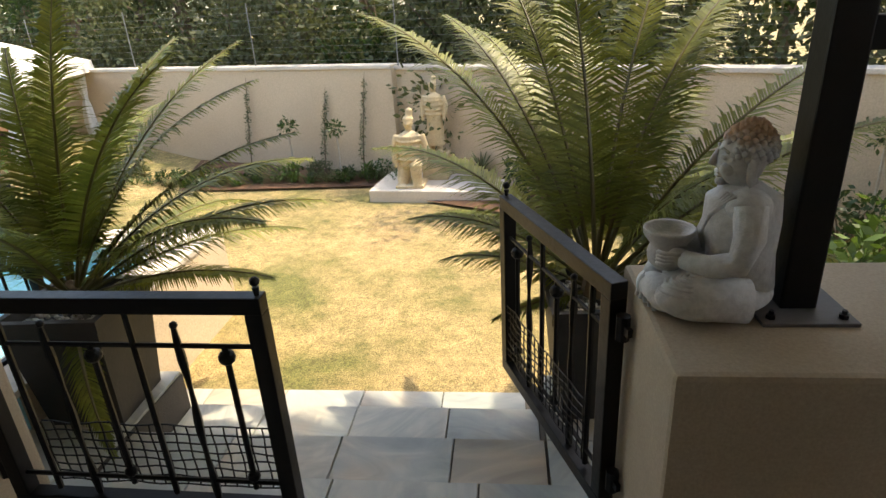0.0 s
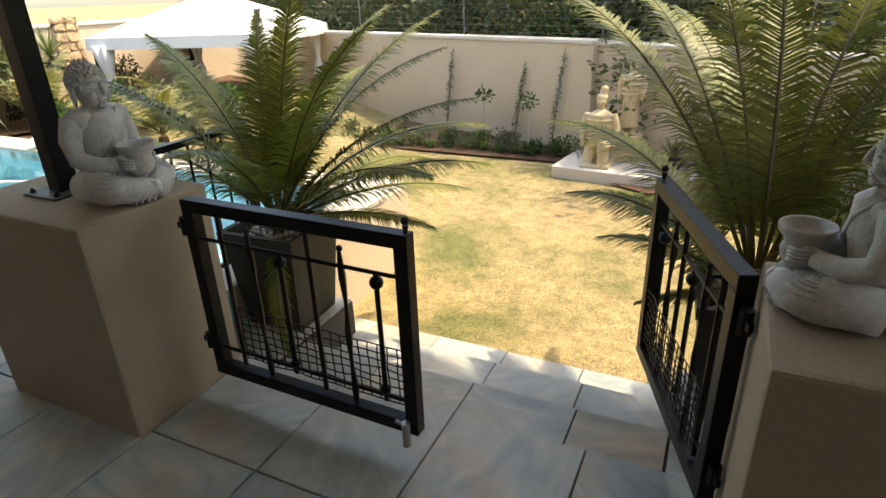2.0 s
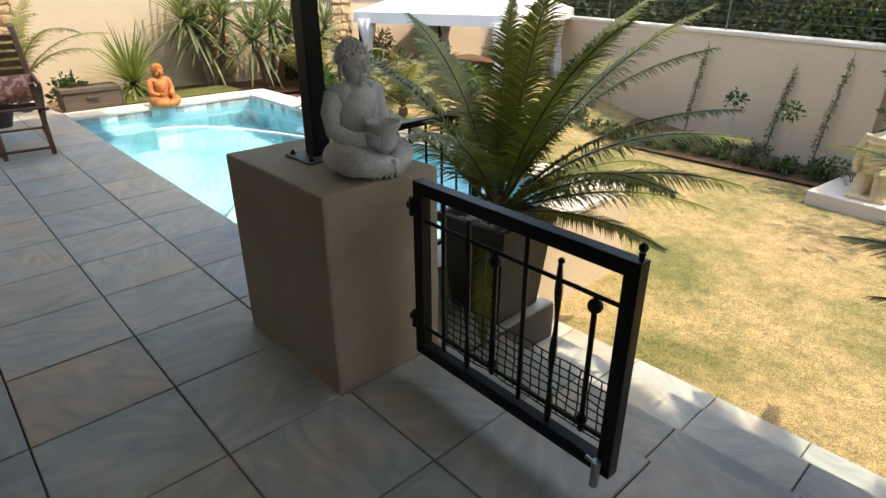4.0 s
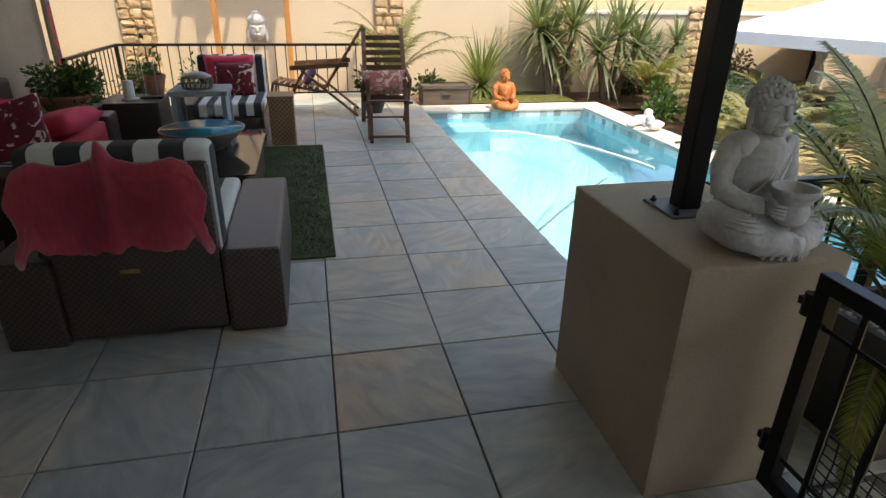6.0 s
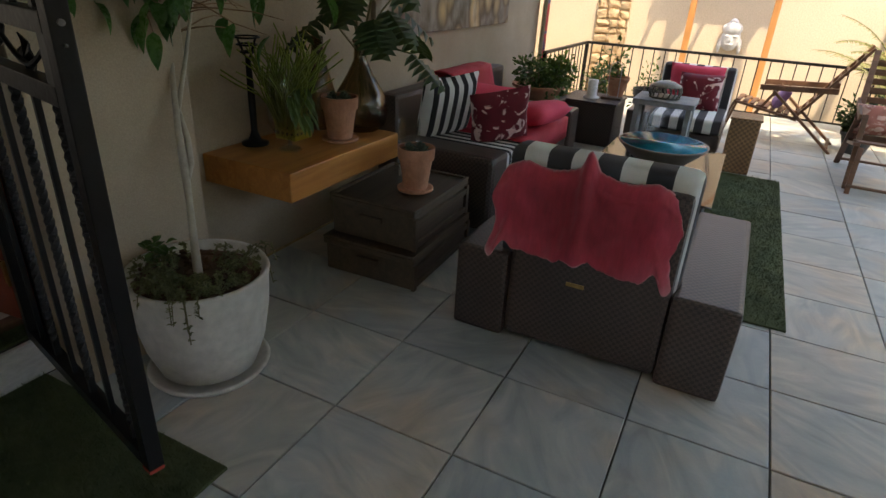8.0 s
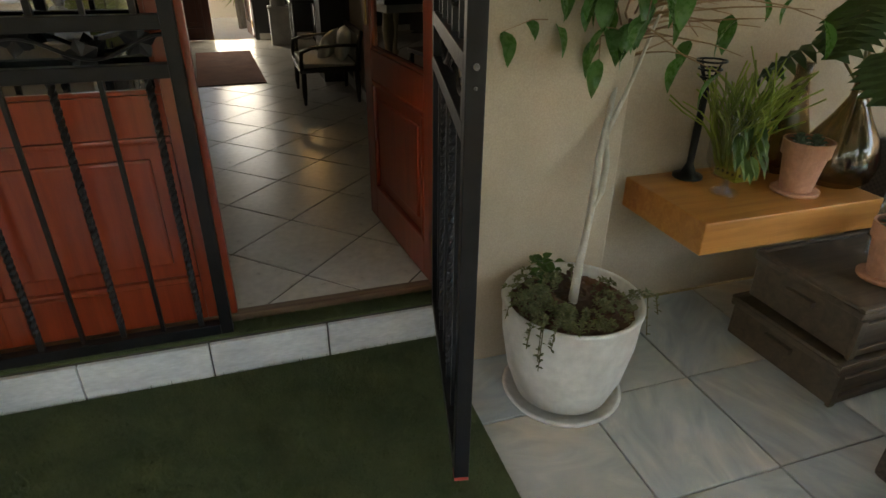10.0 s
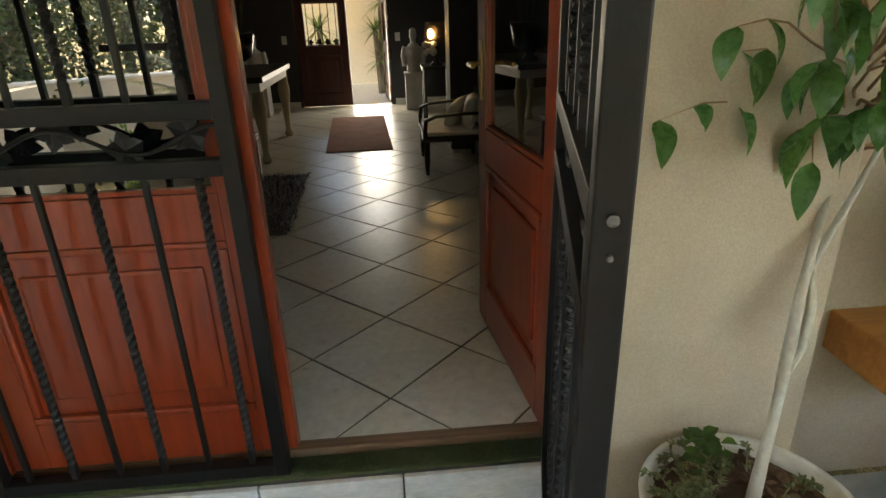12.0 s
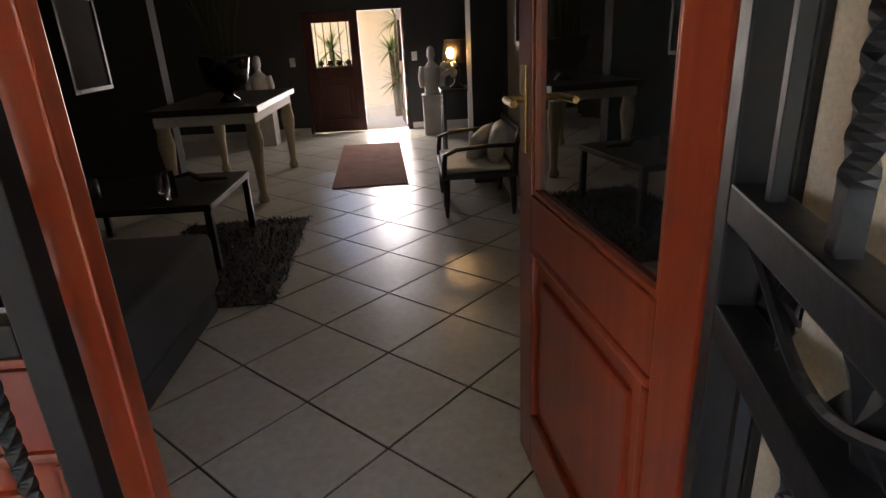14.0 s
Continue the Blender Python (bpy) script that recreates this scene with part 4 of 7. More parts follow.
for i in range(10):
    x = -14 + i * 2.6
    yw = 7.02 - (x + 1.13) * 0.42
    tree(x, yw + 4.4 + rt.uniform(0, 0.8), LAWN_Z, rt.uniform(5.5, 7.0), 2.3, 3600, 0.24, LEAF_DARK, "tall dark tree in the second row behind the wall", 60 + i)
# hedge mass behind the wall
bm = B()
rh = random.Random(5)
for i in range(90):
    x = -11 + 17.5 * i / 90
    yw = 7.02 - (x + 1.13) * (0.357 if x < -1.13 else 0.535)
    leaf_cloud(bm, rh, x, yw + 0.95, 0.4 + rh.uniform(-0.2, 0.5), 0.45, 0.4, 1.0, 330, 0.085, 0.5, 0.4)
tagged(part("hedge", bm, LEAF_OLIVE), "dense olive hedge rising behind the garden wall", "hedge", "", "stuff")

# wires on the boundary wall
WIRE = paint("dull fence wire", (0.16, 0.16, 0.15), (0.24, 0.24, 0.22), 0.6, big=20, small=80, relief=0.0)
t = thing("electric_fence", 0, 0, 0, "thin strand wires on slim posts along the wall top", "fence")
def wall_xy(x):
    return (x, 7.13 - (x + 1.13) * (0.357 if x < -1.13 else 0.535))
for k in range(9):
    z = 0.80 + 0.085 * k
    bm = B()
    tube(bm, [(*wall_xy(-9), z), (*wall_xy(-1.13), z), (*wall_xy(4.4), z)], 0.0018, 4)
    part("wire", bm, WIRE, t)
for x in (-7.5, -5.3, -3.1, -1.05, 0.9, 2.9):
    bm = B()
    a, b = wall_xy(x)
    tube(bm, [(a, b, 0.72), (a, b, 1.52)], 0.008, 6)
    part("wire_post", bm, WIRE, t)

# plinth and clay soldiers
t = thing("statue_plinth", -0.56, 6.42, LAWN_Z - 0.05, "low pale concrete plinth under two soldier statues", "plinth", -7)
part("slab", boxm(-0.72, 0.74, -0.40, 0.42, 0, 0.185, 0.012), COPING, t)


def soldier(x, y, z, rz, h, kneel, label):
    bm = B()
    s = h / (1.0 if not kneel else 0.72)
    if not kneel:
        box(bm, -0.1, 0.1, -0.13, 0.13, 0, 0.03)
        for sg in (1, -1):
            tube(bm, [(0.02, 0.055 * sg, 0.03), (0, 0.055 * sg, 0.2)], [0.042, 0.05], 10)
            ball(bm, 0.04, 0.055 * sg, 0.045, 0.07, 0.04, 0.03)
        tube(bm, [(0, 0, 0.1), (0, 0, 0.3), (0, 0, 0.48)], [0.125, 0.115, 0.10], 14)
        z0 = 0.48
    else:
        box(bm, -0.14, 0.16, -0.14, 0.14, 0, 0.03)
        tube(bm, [(0.12, 0.07, 0.03), (0.12, 0.07, 0.2), (-0.02, 0.06, 0.24)], [0.045, 0.06, 0.075], 10)
        tube(bm, [(-0.14, -0.07, 0.06), (0.06, -0.08, 0.07), (-0.02, -0.05, 0.24)], [0.04, 0.06, 0.075], 10)
        z0 = 0.24
    tube(bm, [(0, 0, z0 - 0.03), (0.01, 0, z0 + 0.1), (0, 0, z0 + 0.25), (0, 0, z0 + 0.29)], [0.11, 0.105, 0.115, 0.05], 14)
    for k in range(4):
        tube(bm, [(0.118 * math.cos(a), 0.122 * math.sin(a), z0 + 0.03 + 0.058 * k) for a in (2 * math.pi * i / 16 for i in range(17))], 0.008, 5)
    for sg in (1, -1):
        tube(bm, [(0, 0.11 * sg, z0 + 0.25), (0, 0.15 * sg, z0 + 0.13), (0.05, 0.145 * sg, z0 + 0.0)], [0.045, 0.042, 0.03], 10)
        ball(bm, 0.06, 0.143 * sg, z0 - 0.025, 0.025, 0.022, 0.03)
    tube(bm, [(0, 0, z0 + 0.27), (0.005, 0, z0 + 0.33)], 0.035, 8)
    ball(bm, 0.008, 0, z0 + 0.37, 0.052, 0.048, 0.06)
    ball(bm, 0.058, 0, z0 + 0.365, 0.012, 0.01, 0.014)
    ball(bm, -0.004, 0, z0 + 0.405, 0.056, 0.055, 0.04)
    tube(bm, [(-0.01, 0.01, z0 + 0.43), (-0.015, 0.015, z0 + 0.49), (-0.02, 0.02, z0 + 0.51)], [0.035, 0.038, 0.015], 8)
    bmesh.ops.scale(bm, vec=(s,) * 3, verts=bm.verts)
    ob = part("soldier_statue", bm, STONE_SAND, None, "", True)
    rm = ob.modifiers.new("fuse", "REMESH")
    rm.mode, rm.voxel_size, rm.use_smooth_shade = "VOXEL", 0.009, True
    ob.matrix_world = pose(x, y, z, 0, 0, rz)
    tagged(ob, label, "statue")


soldier(-0.60, 6.60, LAWN_Z + 0.134 + 0.30, -96, 0.86, False, "sand-coloured standing clay soldier statue on the plinth")
soldier(-0.86, 6.32, LAWN_Z + 0.134, -92, 0.82, True, "sand-coloured kneeling clay soldier statue on the plinth")
t = thing("statue_block", -0.60, 6.60, LAWN_Z + 0.134, "rough sand-coloured block under the standing soldier", "block", -7)
part("block", boxm(-0.15, 0.15, -0.14, 0.14, 0, 0.30, 0.02), STONE_SAND, t)

# slim wall plants, standards and border grasses
def slim_cypress(x, h, seed, mat=LEAF_DARK):
    rnd = random.Random(seed)
    yw = 7.02 - (x + 1.13) * (0.357 if x < -1.13 else 0.535) - 0.10
    t = thing("wall_cypress", x, yw, LAWN_Z + 0.05, "slim dark conifer trained against the wall", "shrub", 0, "slim wall conifers")
    bm = B()
    tube(bm, [(0, 0, 0), (0.04, 0, h * 0.4), (0.13, 0, h)], [0.01, 0.008, 0.003], 5)
    part("stem", bm, BARK, t)
    bm = B()
    for i in range(10):
        u = i / 10
        leaf_cloud(bm, rnd, 0.13 * u, 0, h * (0.22 + 0.74 * u), 0.034 * (1 - 0.6 * u), 0.03, h * 0.07, 44, 0.035, 0.3, 0.1)
    part("foliage", bm, mat, t)


for i, (x, h) in enumerate(((-3.35, 1.2), (-2.16, 1.08), (-1.60, 1.26))):
    slim_cypress(x, h, i)


def standard(x, dy, h, seed):
    yw = 7.02 - (x + 1.13) * (0.357 if x < -1.13 else 0.535) - dy
    rnd = random.Random(seed)
    t = thing("topiary_standard", x, yw, LAWN_Z + 0.04, "small clipped standard bush on a bare stem", "shrub", 0, "clipped standards")
    bm = B()
    tube(bm, [(0, 0, 0), (0.01, 0, h * 0.5), (0, 0, h)], 0.012, 6)
    part("stem", bm, BARK_PALE, t)
    bm = B()
    leaf_cloud(bm, rnd, 0, 0, h, 0.12, 0.12, 0.10, 130, 0.05, 0.5, 0.2)
    part("foliage", bm, LEAF_DARK, t)


standard(-2.53, 0.40, 0.66, 1)
standard(-1.84, 0.40, 0.66, 2)
standard(1.55, 0.5, 0.85, 3)
standard(2.9, 0.45, 0.9, 4)
rb = random.Random(11)
for i in range(22):
    x = -6.0 + i * 0.235
    yw = 7.02 - (x + 1.13) * (0.357 if x < -1.13 else 0.535)
    bm = B()
    h = rb.uniform(0.2, 0.34)
    for k in range(70):
        a = rb.uniform(0, 6.28)
        d = Vector((math.cos(a), math.sin(a), rb.uniform(0.6, 2.2)))
        blade(bm, (rb.uniform(-0.05, 0.05), rb.uniform(-0.05, 0.05), 0), d, Vector((0, 0, 1)) - d * 0.3, h * rb.uniform(0.8, 1.3), 0.014, rb.uniform(0.25, 0.6), 3)
    t = thing("border_grass", x, min(6.85, yw - 0.3) + rb.uniform(-0.08, 0.1), LAWN_Z + 0.03, "tuft of dark strappy border grass in the bed", "grass", 0, "border grasses")
    part("blades", bm, (LEAF_MID, LEAF_DARK, LEAF_GREY)[i % 3], t)
for i, (x, dy, r, h, mt) in enumerate(((0.75, 0.4, 0.3, 0.5, LEAF_MID), (1.2, 0.45, 0.32, 0.45, LEAF_DARK), (1.75, 0.5, 0.35, 0.55, LEAF_GREY), (2.2, 0.5, 0.3, 0.4, LEAF_MID), (2.75, 0.5, 0.36, 0.5, LEAF_DARK), (3.1, 0.75, 0.3, 0.4, LEAF_MID), (0.35, 0.32, 0.24, 0.4, LEAF_DARK))):
    yw = 7.02 - (x + 1.13) * 0.535
    shrub("border_shrub", x, yw - dy, LAWN_Z + 0.03, r, h, 420, 0.06, mt, "leafy border shrub against the garden wall", 30 + i, group="border shrubs")
for i in range(13):
    x = -6.2 + i * 0.40
    yw = 7.02 - (x + 1.13) * 0.357
    shrub("border_shrub", x, min(6.95, yw - 0.25) + rb.uniform(-0.1, 0.15), LAWN_Z + 0.02, 0.18, rb.uniform(0.16, 0.28), 380, 0.045, (LEAF_MID, LEAF_GREY, LEAF_DARK)[i % 3], "low leafy border shrub along the wall", 130 + i, group="border shrubs")
# succulent on the plinth and pot plants by the side wall
bm = B()
for k in range(26):
    a, u = k * 2.4, k / 26
    d = Vector((math.cos(a), math.sin(a), 0.5 + 1.6 * u))
    blade(bm, (0, 0, 0.1), d, Vector((0, 0, 1)), 0.32, 0.035, 0.15, 3)
t = thing("agave", -0.08, 6.42, LAWN_Z + 0.135, "spiky agave in a low bowl on the plinth", "plant")
tagged(part("foliage", bm, LEAF_GREY, t), kind="stuff")
bm = B()
lathe(bm, [(0.07, 0), (0.13, 0.09), (0.12, 0.09), (0.05, 0.07)], 16)
part("bowl", bm, POT_DARK, t)
for i, (x, y, r, h) in enumerate(((1.95, 2.75, 0.34, 0.55), (2.25, 3.2, 0.3, 0.5), (1.7, 3.3, 0.26, 0.4))):
    t = shrub("potted_shrub", x, y, LAWN_Z + 0.02, r, h + 0.3, 380, 0.085, LEAF_MID, "bright green potted shrub beyond the pier", 50 + i, group="potted shrubs")
    bm = B()
    lathe(bm, [(0.10, 0), (0.16, 0.24), (0.17, 0.25), (0.15, 0.25), (0.13, 0.2)], 18)
    part("pot", bm, POT_DARK, t, "", True)

# ---- patio furniture ----
def cushion_block(x0, x1, y0, y1, z0, z1, bev=0.04):
    bm = B()
    box(bm, x0, x1, y0, y1, z0, z1, bev, seg=4)
    return bm


def place_pillow(name, x, y, z, rx, ry, rz, w, h, t, mat, label, group=""):
    ob = part(name, pillow(B(), w, h, t), mat, None, "", True)
    ob.matrix_world = pose(x, y, z, rx, ry, rz)
    return tagged(ob, label, "cushion", group)


# wicker seat with its back to the door side
t = thing("wicker_chair", -2.41, -0.75, 0, "dark brown wicker lounge chair seen from behind with striped cushions", "armchair", 0, "wicker lounge seats")
part("back", boxm(-0.14, 0.0, -0.31, 0.30, 0.02, 0.74, 0.025), WICKER, t)
part("arm", boxm(-0.98, 0.012, 0.302, 0.535, 0.0, 0.376, 0.02), WICKER, t, "flat wide wicker arm block")
part("arm", boxm(-0.98, 0.012, -0.535, -0.312, 0.0, 0.376, 0.02), WICKER, t)
part("seat", boxm(-0.95, -0.142, -0.31, 0.30, 0.03, 0.28, 0.02), WICKER, t)
part("back_cushion", cushion_block(-0.18, -0.035, -0.37, 0.315, 0.30, 0.80, 0.05), STRIPE_Y, t, "grey and white striped back cushion", True)
part("seat_cushion", cushion_block(-0.95, -0.182, -0.305, 0.298, 0.282, 0.40), STRIPE_Y, t, "grey and white striped seat cushion", True)
part("maker_plate", boxm(0.001, 0.006, -0.075, -0.005, 0.308, 0.324, 0.001), BRASS, t, "small tarnished metal plate")

# hide hung over the chair back
def hide():
    """Two broad lobes either side of a raised spine, with a leg hanging at each outer corner."""
    bm = B()
    nx, nz = 72, 40
    g = {}
    for i in range(nx + 1):
        u = -1 + 2 * i / nx
        a = abs(u)
        low = 0.425 - 0.022 * math.sin(math.pi * min(1, a / 0.82)) - 0.055 * math.exp(-((a - 0.95) / 0.07) ** 2) + 0.030 * math.exp(-((a - 0.80) / 0.06) ** 2)
        low += 0.018 * math.exp(-((a - 0.13) / 0.05) ** 2) - 0.012 * math.exp(-(a / 0.05) ** 2) + 0.010 * noise.noise((u * 9, 3, 7)) + 0.005 * noise.noise((u * 31, 1, 2))
        top = 0.752 + 0.012 * math.cos(u * 7) - 0.035 * max(0, a - 0.75) / 0.25 + 0.072 * math.exp(-(u / 0.07) ** 2)
        top += 0.006 * noise.noise((u * 25, 9, 1))
        for j in range(nz + 1):
            v = j / nz
            z = top + (low - top) * v
            w = 0.300 + 0.045 * min(1, v / 0.3) - 0.022 * math.sin(math.pi * min(1, max(0, (v - 0.35) / 0.6))) + 0.006 * noise.noise((v * 9, 5, u))
            x = 0.016 + 0.020 * v * math.sin(u * 8 + v * 2.5) * (0.4 + 0.6 * v) + 0.014 * noise.noise((u * 4, v * 4, 2)) + 0.020 * math.exp(-(u / 0.06) ** 2) * (1 - 0.6 * v) + 0.012 * v
            if v < 0.16:
                x = min(x, -0.015 + 0.031 * (v / 0.16) ** 0.5 + 0.02 * math.exp(-(u / 0.06) ** 2))
            g[i, j] = bm.verts.new((max(x, 0.006 if v > 0.2 else -0.02), u * w - 0.045, z))
    for i in range(nx):
        for j in range(nz):
            bm.faces.new((g[i, j], g[i + 1, j], g[i + 1, j + 1], g[i, j + 1]))
    ob = part("cowhide_throw", bm, HIDE, None, "", True)
    ob.matrix_world = pose(-2.41, -0.76, 0)
    so = ob.modifiers.new("thick", "SOLIDIFY")
    so.thickness = 0.005
    tagged(ob, "red-dyed cowhide draped over the chair back with paler fringes", "throw")


hide()

# two-seater against the house wall
t = thing("wicker_sofa", -4.25, -1.95, 0, "dark brown wicker two-seat sofa piled with cushions by the wall", "sofa", 0, "wicker lounge seats")
part("back", boxm(-0.86, 0.86, -0.37, -0.24, 0.02, 0.70, 0.03), WICKER, t)
part("arm", boxm(0.66, 0.90, -0.24, 0.42, 0.0, 0.44, 0.03), WICKER, t)
part("arm", boxm(-0.90, -0.66, -0.24, 0.42, 0.0, 0.44, 0.03), WICKER, t)
part("seat", boxm(-0.658, 0.658, -0.238, 0.40, 0.03, 0.28, 0.02), WICKER, t)
part("seat_cushion", cushion_block(-0.655, 0.655, -0.235, 0.40, 0.282, 0.41), STRIPE_FINE, t, "black and white striped seat cushion", True)
place_pillow("cushion", -3.72, -2.02, 0.61, -18, 4, -26, 0.42, 0.42, 0.15, STRIPE_FINE, "black and white striped cushion propped on the sofa", "sofa cushions")
place_pillow("cushion", -3.98, -1.90, 0.58, -26, -10, -36, 0.42, 0.36, 0.14, PINK, "plain coral pink cushion on the sofa", "sofa cushions")
place_pillow("cushion", -3.82, -1.70, 0.575, -22, 10, -52, 0.38, 0.38, 0.13, FLORAL, "maroon cushion with pale flower print", "sofa cushions")
place_pillow("cushion", -4.40, -1.66, 0.50, -78, 0, -10, 0.48, 0.36, 0.15, PINK, "coral pink cushion lying flat on the sofa", "sofa cushions")
bm = B()
g = {}
for i in range(17):
    for j in range(31):
        u, v = i / 16, j / 30
        x = -4.80 + (0.66 + 0.28 * min(1, max(0, v - 0.42) / 0.2)) * u + 0.015 * math.sin(v * 9 + u * 4)
        if v < 0.3:
            y, z = -2.345 + 0.02 * v, 0.50 + 0.235 * v / 0.3
        elif v < 0.4:
            y, z = -2.335 + 0.14 * (v - 0.3) / 0.1, 0.735 + 0.012 * math.sin((v - 0.3) * 31)
        elif v < 0.65:
            y, z = -2.19 + 0.08 * (v - 0.4) / 0.25, 0.735 - 0.30 * (v - 0.4) / 0.25
        elif v < 0.93:
            y, z = -2.11 + 0.58 * (v - 0.65) / 0.28, 0.432
        else:
            y, z = -1.53 + 0.01, 0.432 - 0.16 * (v - 0.93) / 0.07
        g[i, j] = bm.verts.new((x, y, z + 0.008 * noise.noise((u * 6, v * 12, 1))))
for i in range(16):
    for j in range(30):
        bm.faces.new((g[i, j], g[i + 1, j], g[i + 1, j + 1], g[i, j + 1]))
ob = part("throw_blanket", bm, RED_CLOTH, None, "", True)
ob.modifiers.new("thick", "SOLIDIFY").thickness = 0.01
tagged(ob, "crimson throw spread over the end of the sofa", "throw")

# far armchair facing back along the patio
STRIPE_CHAIR = stripes("grey and white chair stripe", "Y", 0.066, (0.045, 0.045, 0.05), (0.72, 0.70, 0.66))
t = thing("wicker_chair", -6.1, -0.79, 0, "dark wicker armchair with grey and white striped cushions", "armchair", 0, "wicker lounge seats")
part("back", boxm(-0.46, -0.34, -0.33, 0.31, 0.02, 0.66, 0.03), WICKER, t)
part("arm", boxm(-0.34, 0.45, -0.46, -0.27, 0.0, 0.38, 0.02), WICKER, t)
part("seat", boxm(-0.338, 0.45, -0.268, 0.31, 0.03, 0.26, 0.02), WICKER, t)
part("back_cushion", cushion_block(-0.34, -0.20, -0.31, 0.31, 0.30, 0.72), STRIPE_CHAIR, t, "grey and white striped back cushion", True)
part("seat_cushion", cushion_block(-0.2, 0.46, -0.265, 0.31, 0.262, 0.38), STRIPE_CHAIR, t, "grey and white striped seat cushion", True)
place_pillow("cushion", -6.26, -0.80, 0.58, -10, 0, 90, 0.46, 0.30, 0.12, PINK, "coral pink cushion on the far armchair", "armchair cushions")
place_pillow("cushion", -6.12, -0.74, 0.52, -16, 0, 94, 0.36, 0.32, 0.12, FLORAL, "maroon flower-print cushion on the far armchair", "armchair cushions")

# tan wicker side table
t = thing("wicker_side_table", -5.72, -0.32, 0, "tan woven wicker block side table", "side table")
part("body", boxm(-0.13, 0.13, -0.11, 0.11, 0, 0.425, 0.015), WICKER_TAN, t)
part("top", boxm(-0.138, 0.138, -0.118, 0.118, 0.426, 0.446, 0.008), WICKER_TAN, t)

# low table with glass top, bowl and lantern cabinet
t = thing("coffee_table", -4.15, -0.78, 0, "dark wicker coffee table with a glass top", "coffee table")
part("base", boxm(-0.62, 0.55, -0.34, 0.34, 0.0, 0.325, 0.02), WICKER, t)
part("glass_top", boxm(-0.64, 0.57, -0.36, 0.38, 0.327, 0.337, 0.003), paint("back-painted glass", (0.03, 0.028, 0.027), (0.05, 0.045, 0.04), 0.06, relief=0.0, rvar=0.02), t, "glossy dark glass")
bm = B()
lathe(bm, [(0.08, 0.0), (0.12, 0.01), (0.22, 0.095), (0.265, 0.139), (0.267, 0.148), (0.257, 0.148), (0.21, 0.122), (0.11, 0.080), (0.02, 0.074)], 40)
t = thing("glazed_bowl", -4.20, -0.76, 0.338, "wide stoneware bowl with turquoise glaze inside", "bowl")
part("body", bm, paint("grey-brown stoneware", (0.13, 0.12, 0.10), (0.24, 0.21, 0.17), 0.5), t, "", True)
bm = B()
lathe(bm, [(0.257, 0.1485), (0.212, 0.125), (0.112, 0.0835), (0.02, 0.0775)], 40)
part("glaze", bm, paint("turquoise glaze", (0.005, 0.20, 0.36), (0.012, 0.36, 0.50), 0.12, big=12, small=40, relief=0.05), t, "crackled turquoise glaze", True)
t = thing("lantern_cabinet", -5.12, -0.89, 0, "grey-painted lantern cabinet with glass sides", "lantern")
GREY_W = paint("distressed grey paint", (0.20, 0.225, 0.24), (0.36, 0.38, 0.39), 0.7, big=8, small=50, relief=0.25)
for sx in (-1, 1):
    for sy in (-1, 1):
        part("corner_post", boxm(0.15 * sx - 0.018, 0.15 * sx + 0.018, 0.18 * sy - 0.018, 0.18 * sy + 0.018, 0.03, 0.56, 0.003), GREY_W, t)
part("base", boxm(-0.17, 0.17, -0.2, 0.2, 0.0, 0.03, 0.004), GREY_W, t)
part("top", boxm(-0.185, 0.185, -0.215, 0.215, 0.561, 0.60, 0.006), GREY_W, t)
for s in (-1, 1):
    p_ = part("side_pane", boxm(0.15 * s - 0.002, 0.15 * s + 0.002, -0.161, 0.161, 0.05, 0.55), GLASS, t)
part("back_panel", boxm(-0.13, 0.13, -0.186, -0.18, 0.032, 0.55), GREY_W, t)
part("back_panel", boxm(-0.13, 0.13, 0.18, 0.186, 0.032, 0.55), GREY_W, t)
t = thing("candle_holder", -5.12, -0.91, 0.60, "black pierced-metal candle holder with a pale lid", "candle holder")
PIERCED = paint("dark pierced metal", (0.03, 0.03, 0.03), (0.2, 0.19, 0.17), 0.5, big=40)
bm = B()
lathe(bm, [(0.11, 0.0), (0.115, 0.012), (0.1, 0.014)], 24)
part("base", bm, PIERCED, t)
for k in range(18):
    a = k * math.pi / 9
    bm = B()
    tube(bm, [(0.105 * math.cos(a), 0.105 * math.sin(a), 0.01), (0.118 * math.cos(a + 0.1), 0.118 * math.sin(a + 0.1), 0.05), (0.105 * math.cos(a), 0.105 * math.sin(a), 0.085)], 0.006, 5)
    part("rib", bm, PIERCED, t)
bm = B()
lathe(bm, [(0.108, 0.08), (0.11, 0.09), (0.06, 0.115), (0.02, 0.125)], 24)
part("lid", bm, paint("pale tarnished metal", (0.22, 0.21, 0.19), (0.36, 0.35, 0.32), 0.45, metal=0.5, big=30), t, "pale metal lid", True)

# artificial turf strips
def turf(name, x0, x1, y0, y1, z, label, blades, seed=1, mat=ASTRO):
    rnd = random.Random(seed)
    t = thing(name, x0, y0, z, label, "mat")
    part("backing", boxm(0, x1 - x0, 0, y1 - y0, 0.0005, 0.012, 0.003), mat, t)
    bm = B()
    for _ in range(blades):
        p = (rnd.uniform(0.004, x1 - x0 - 0.004), rnd.uniform(0.004, y1 - y0 - 0.004), 0.011)
        blade(bm, p, (rnd.uniform(-0.6, 0.6), rnd.uniform(-0.6, 0.6), 1), (rnd.uniform(-1, 1), rnd.uniform(-1, 1), 0.1), rnd.uniform(0.010, 0.020), 0.0035, 0.1, 1)
    tagged(part("tuft", bm, mat, t), kind="stuff")


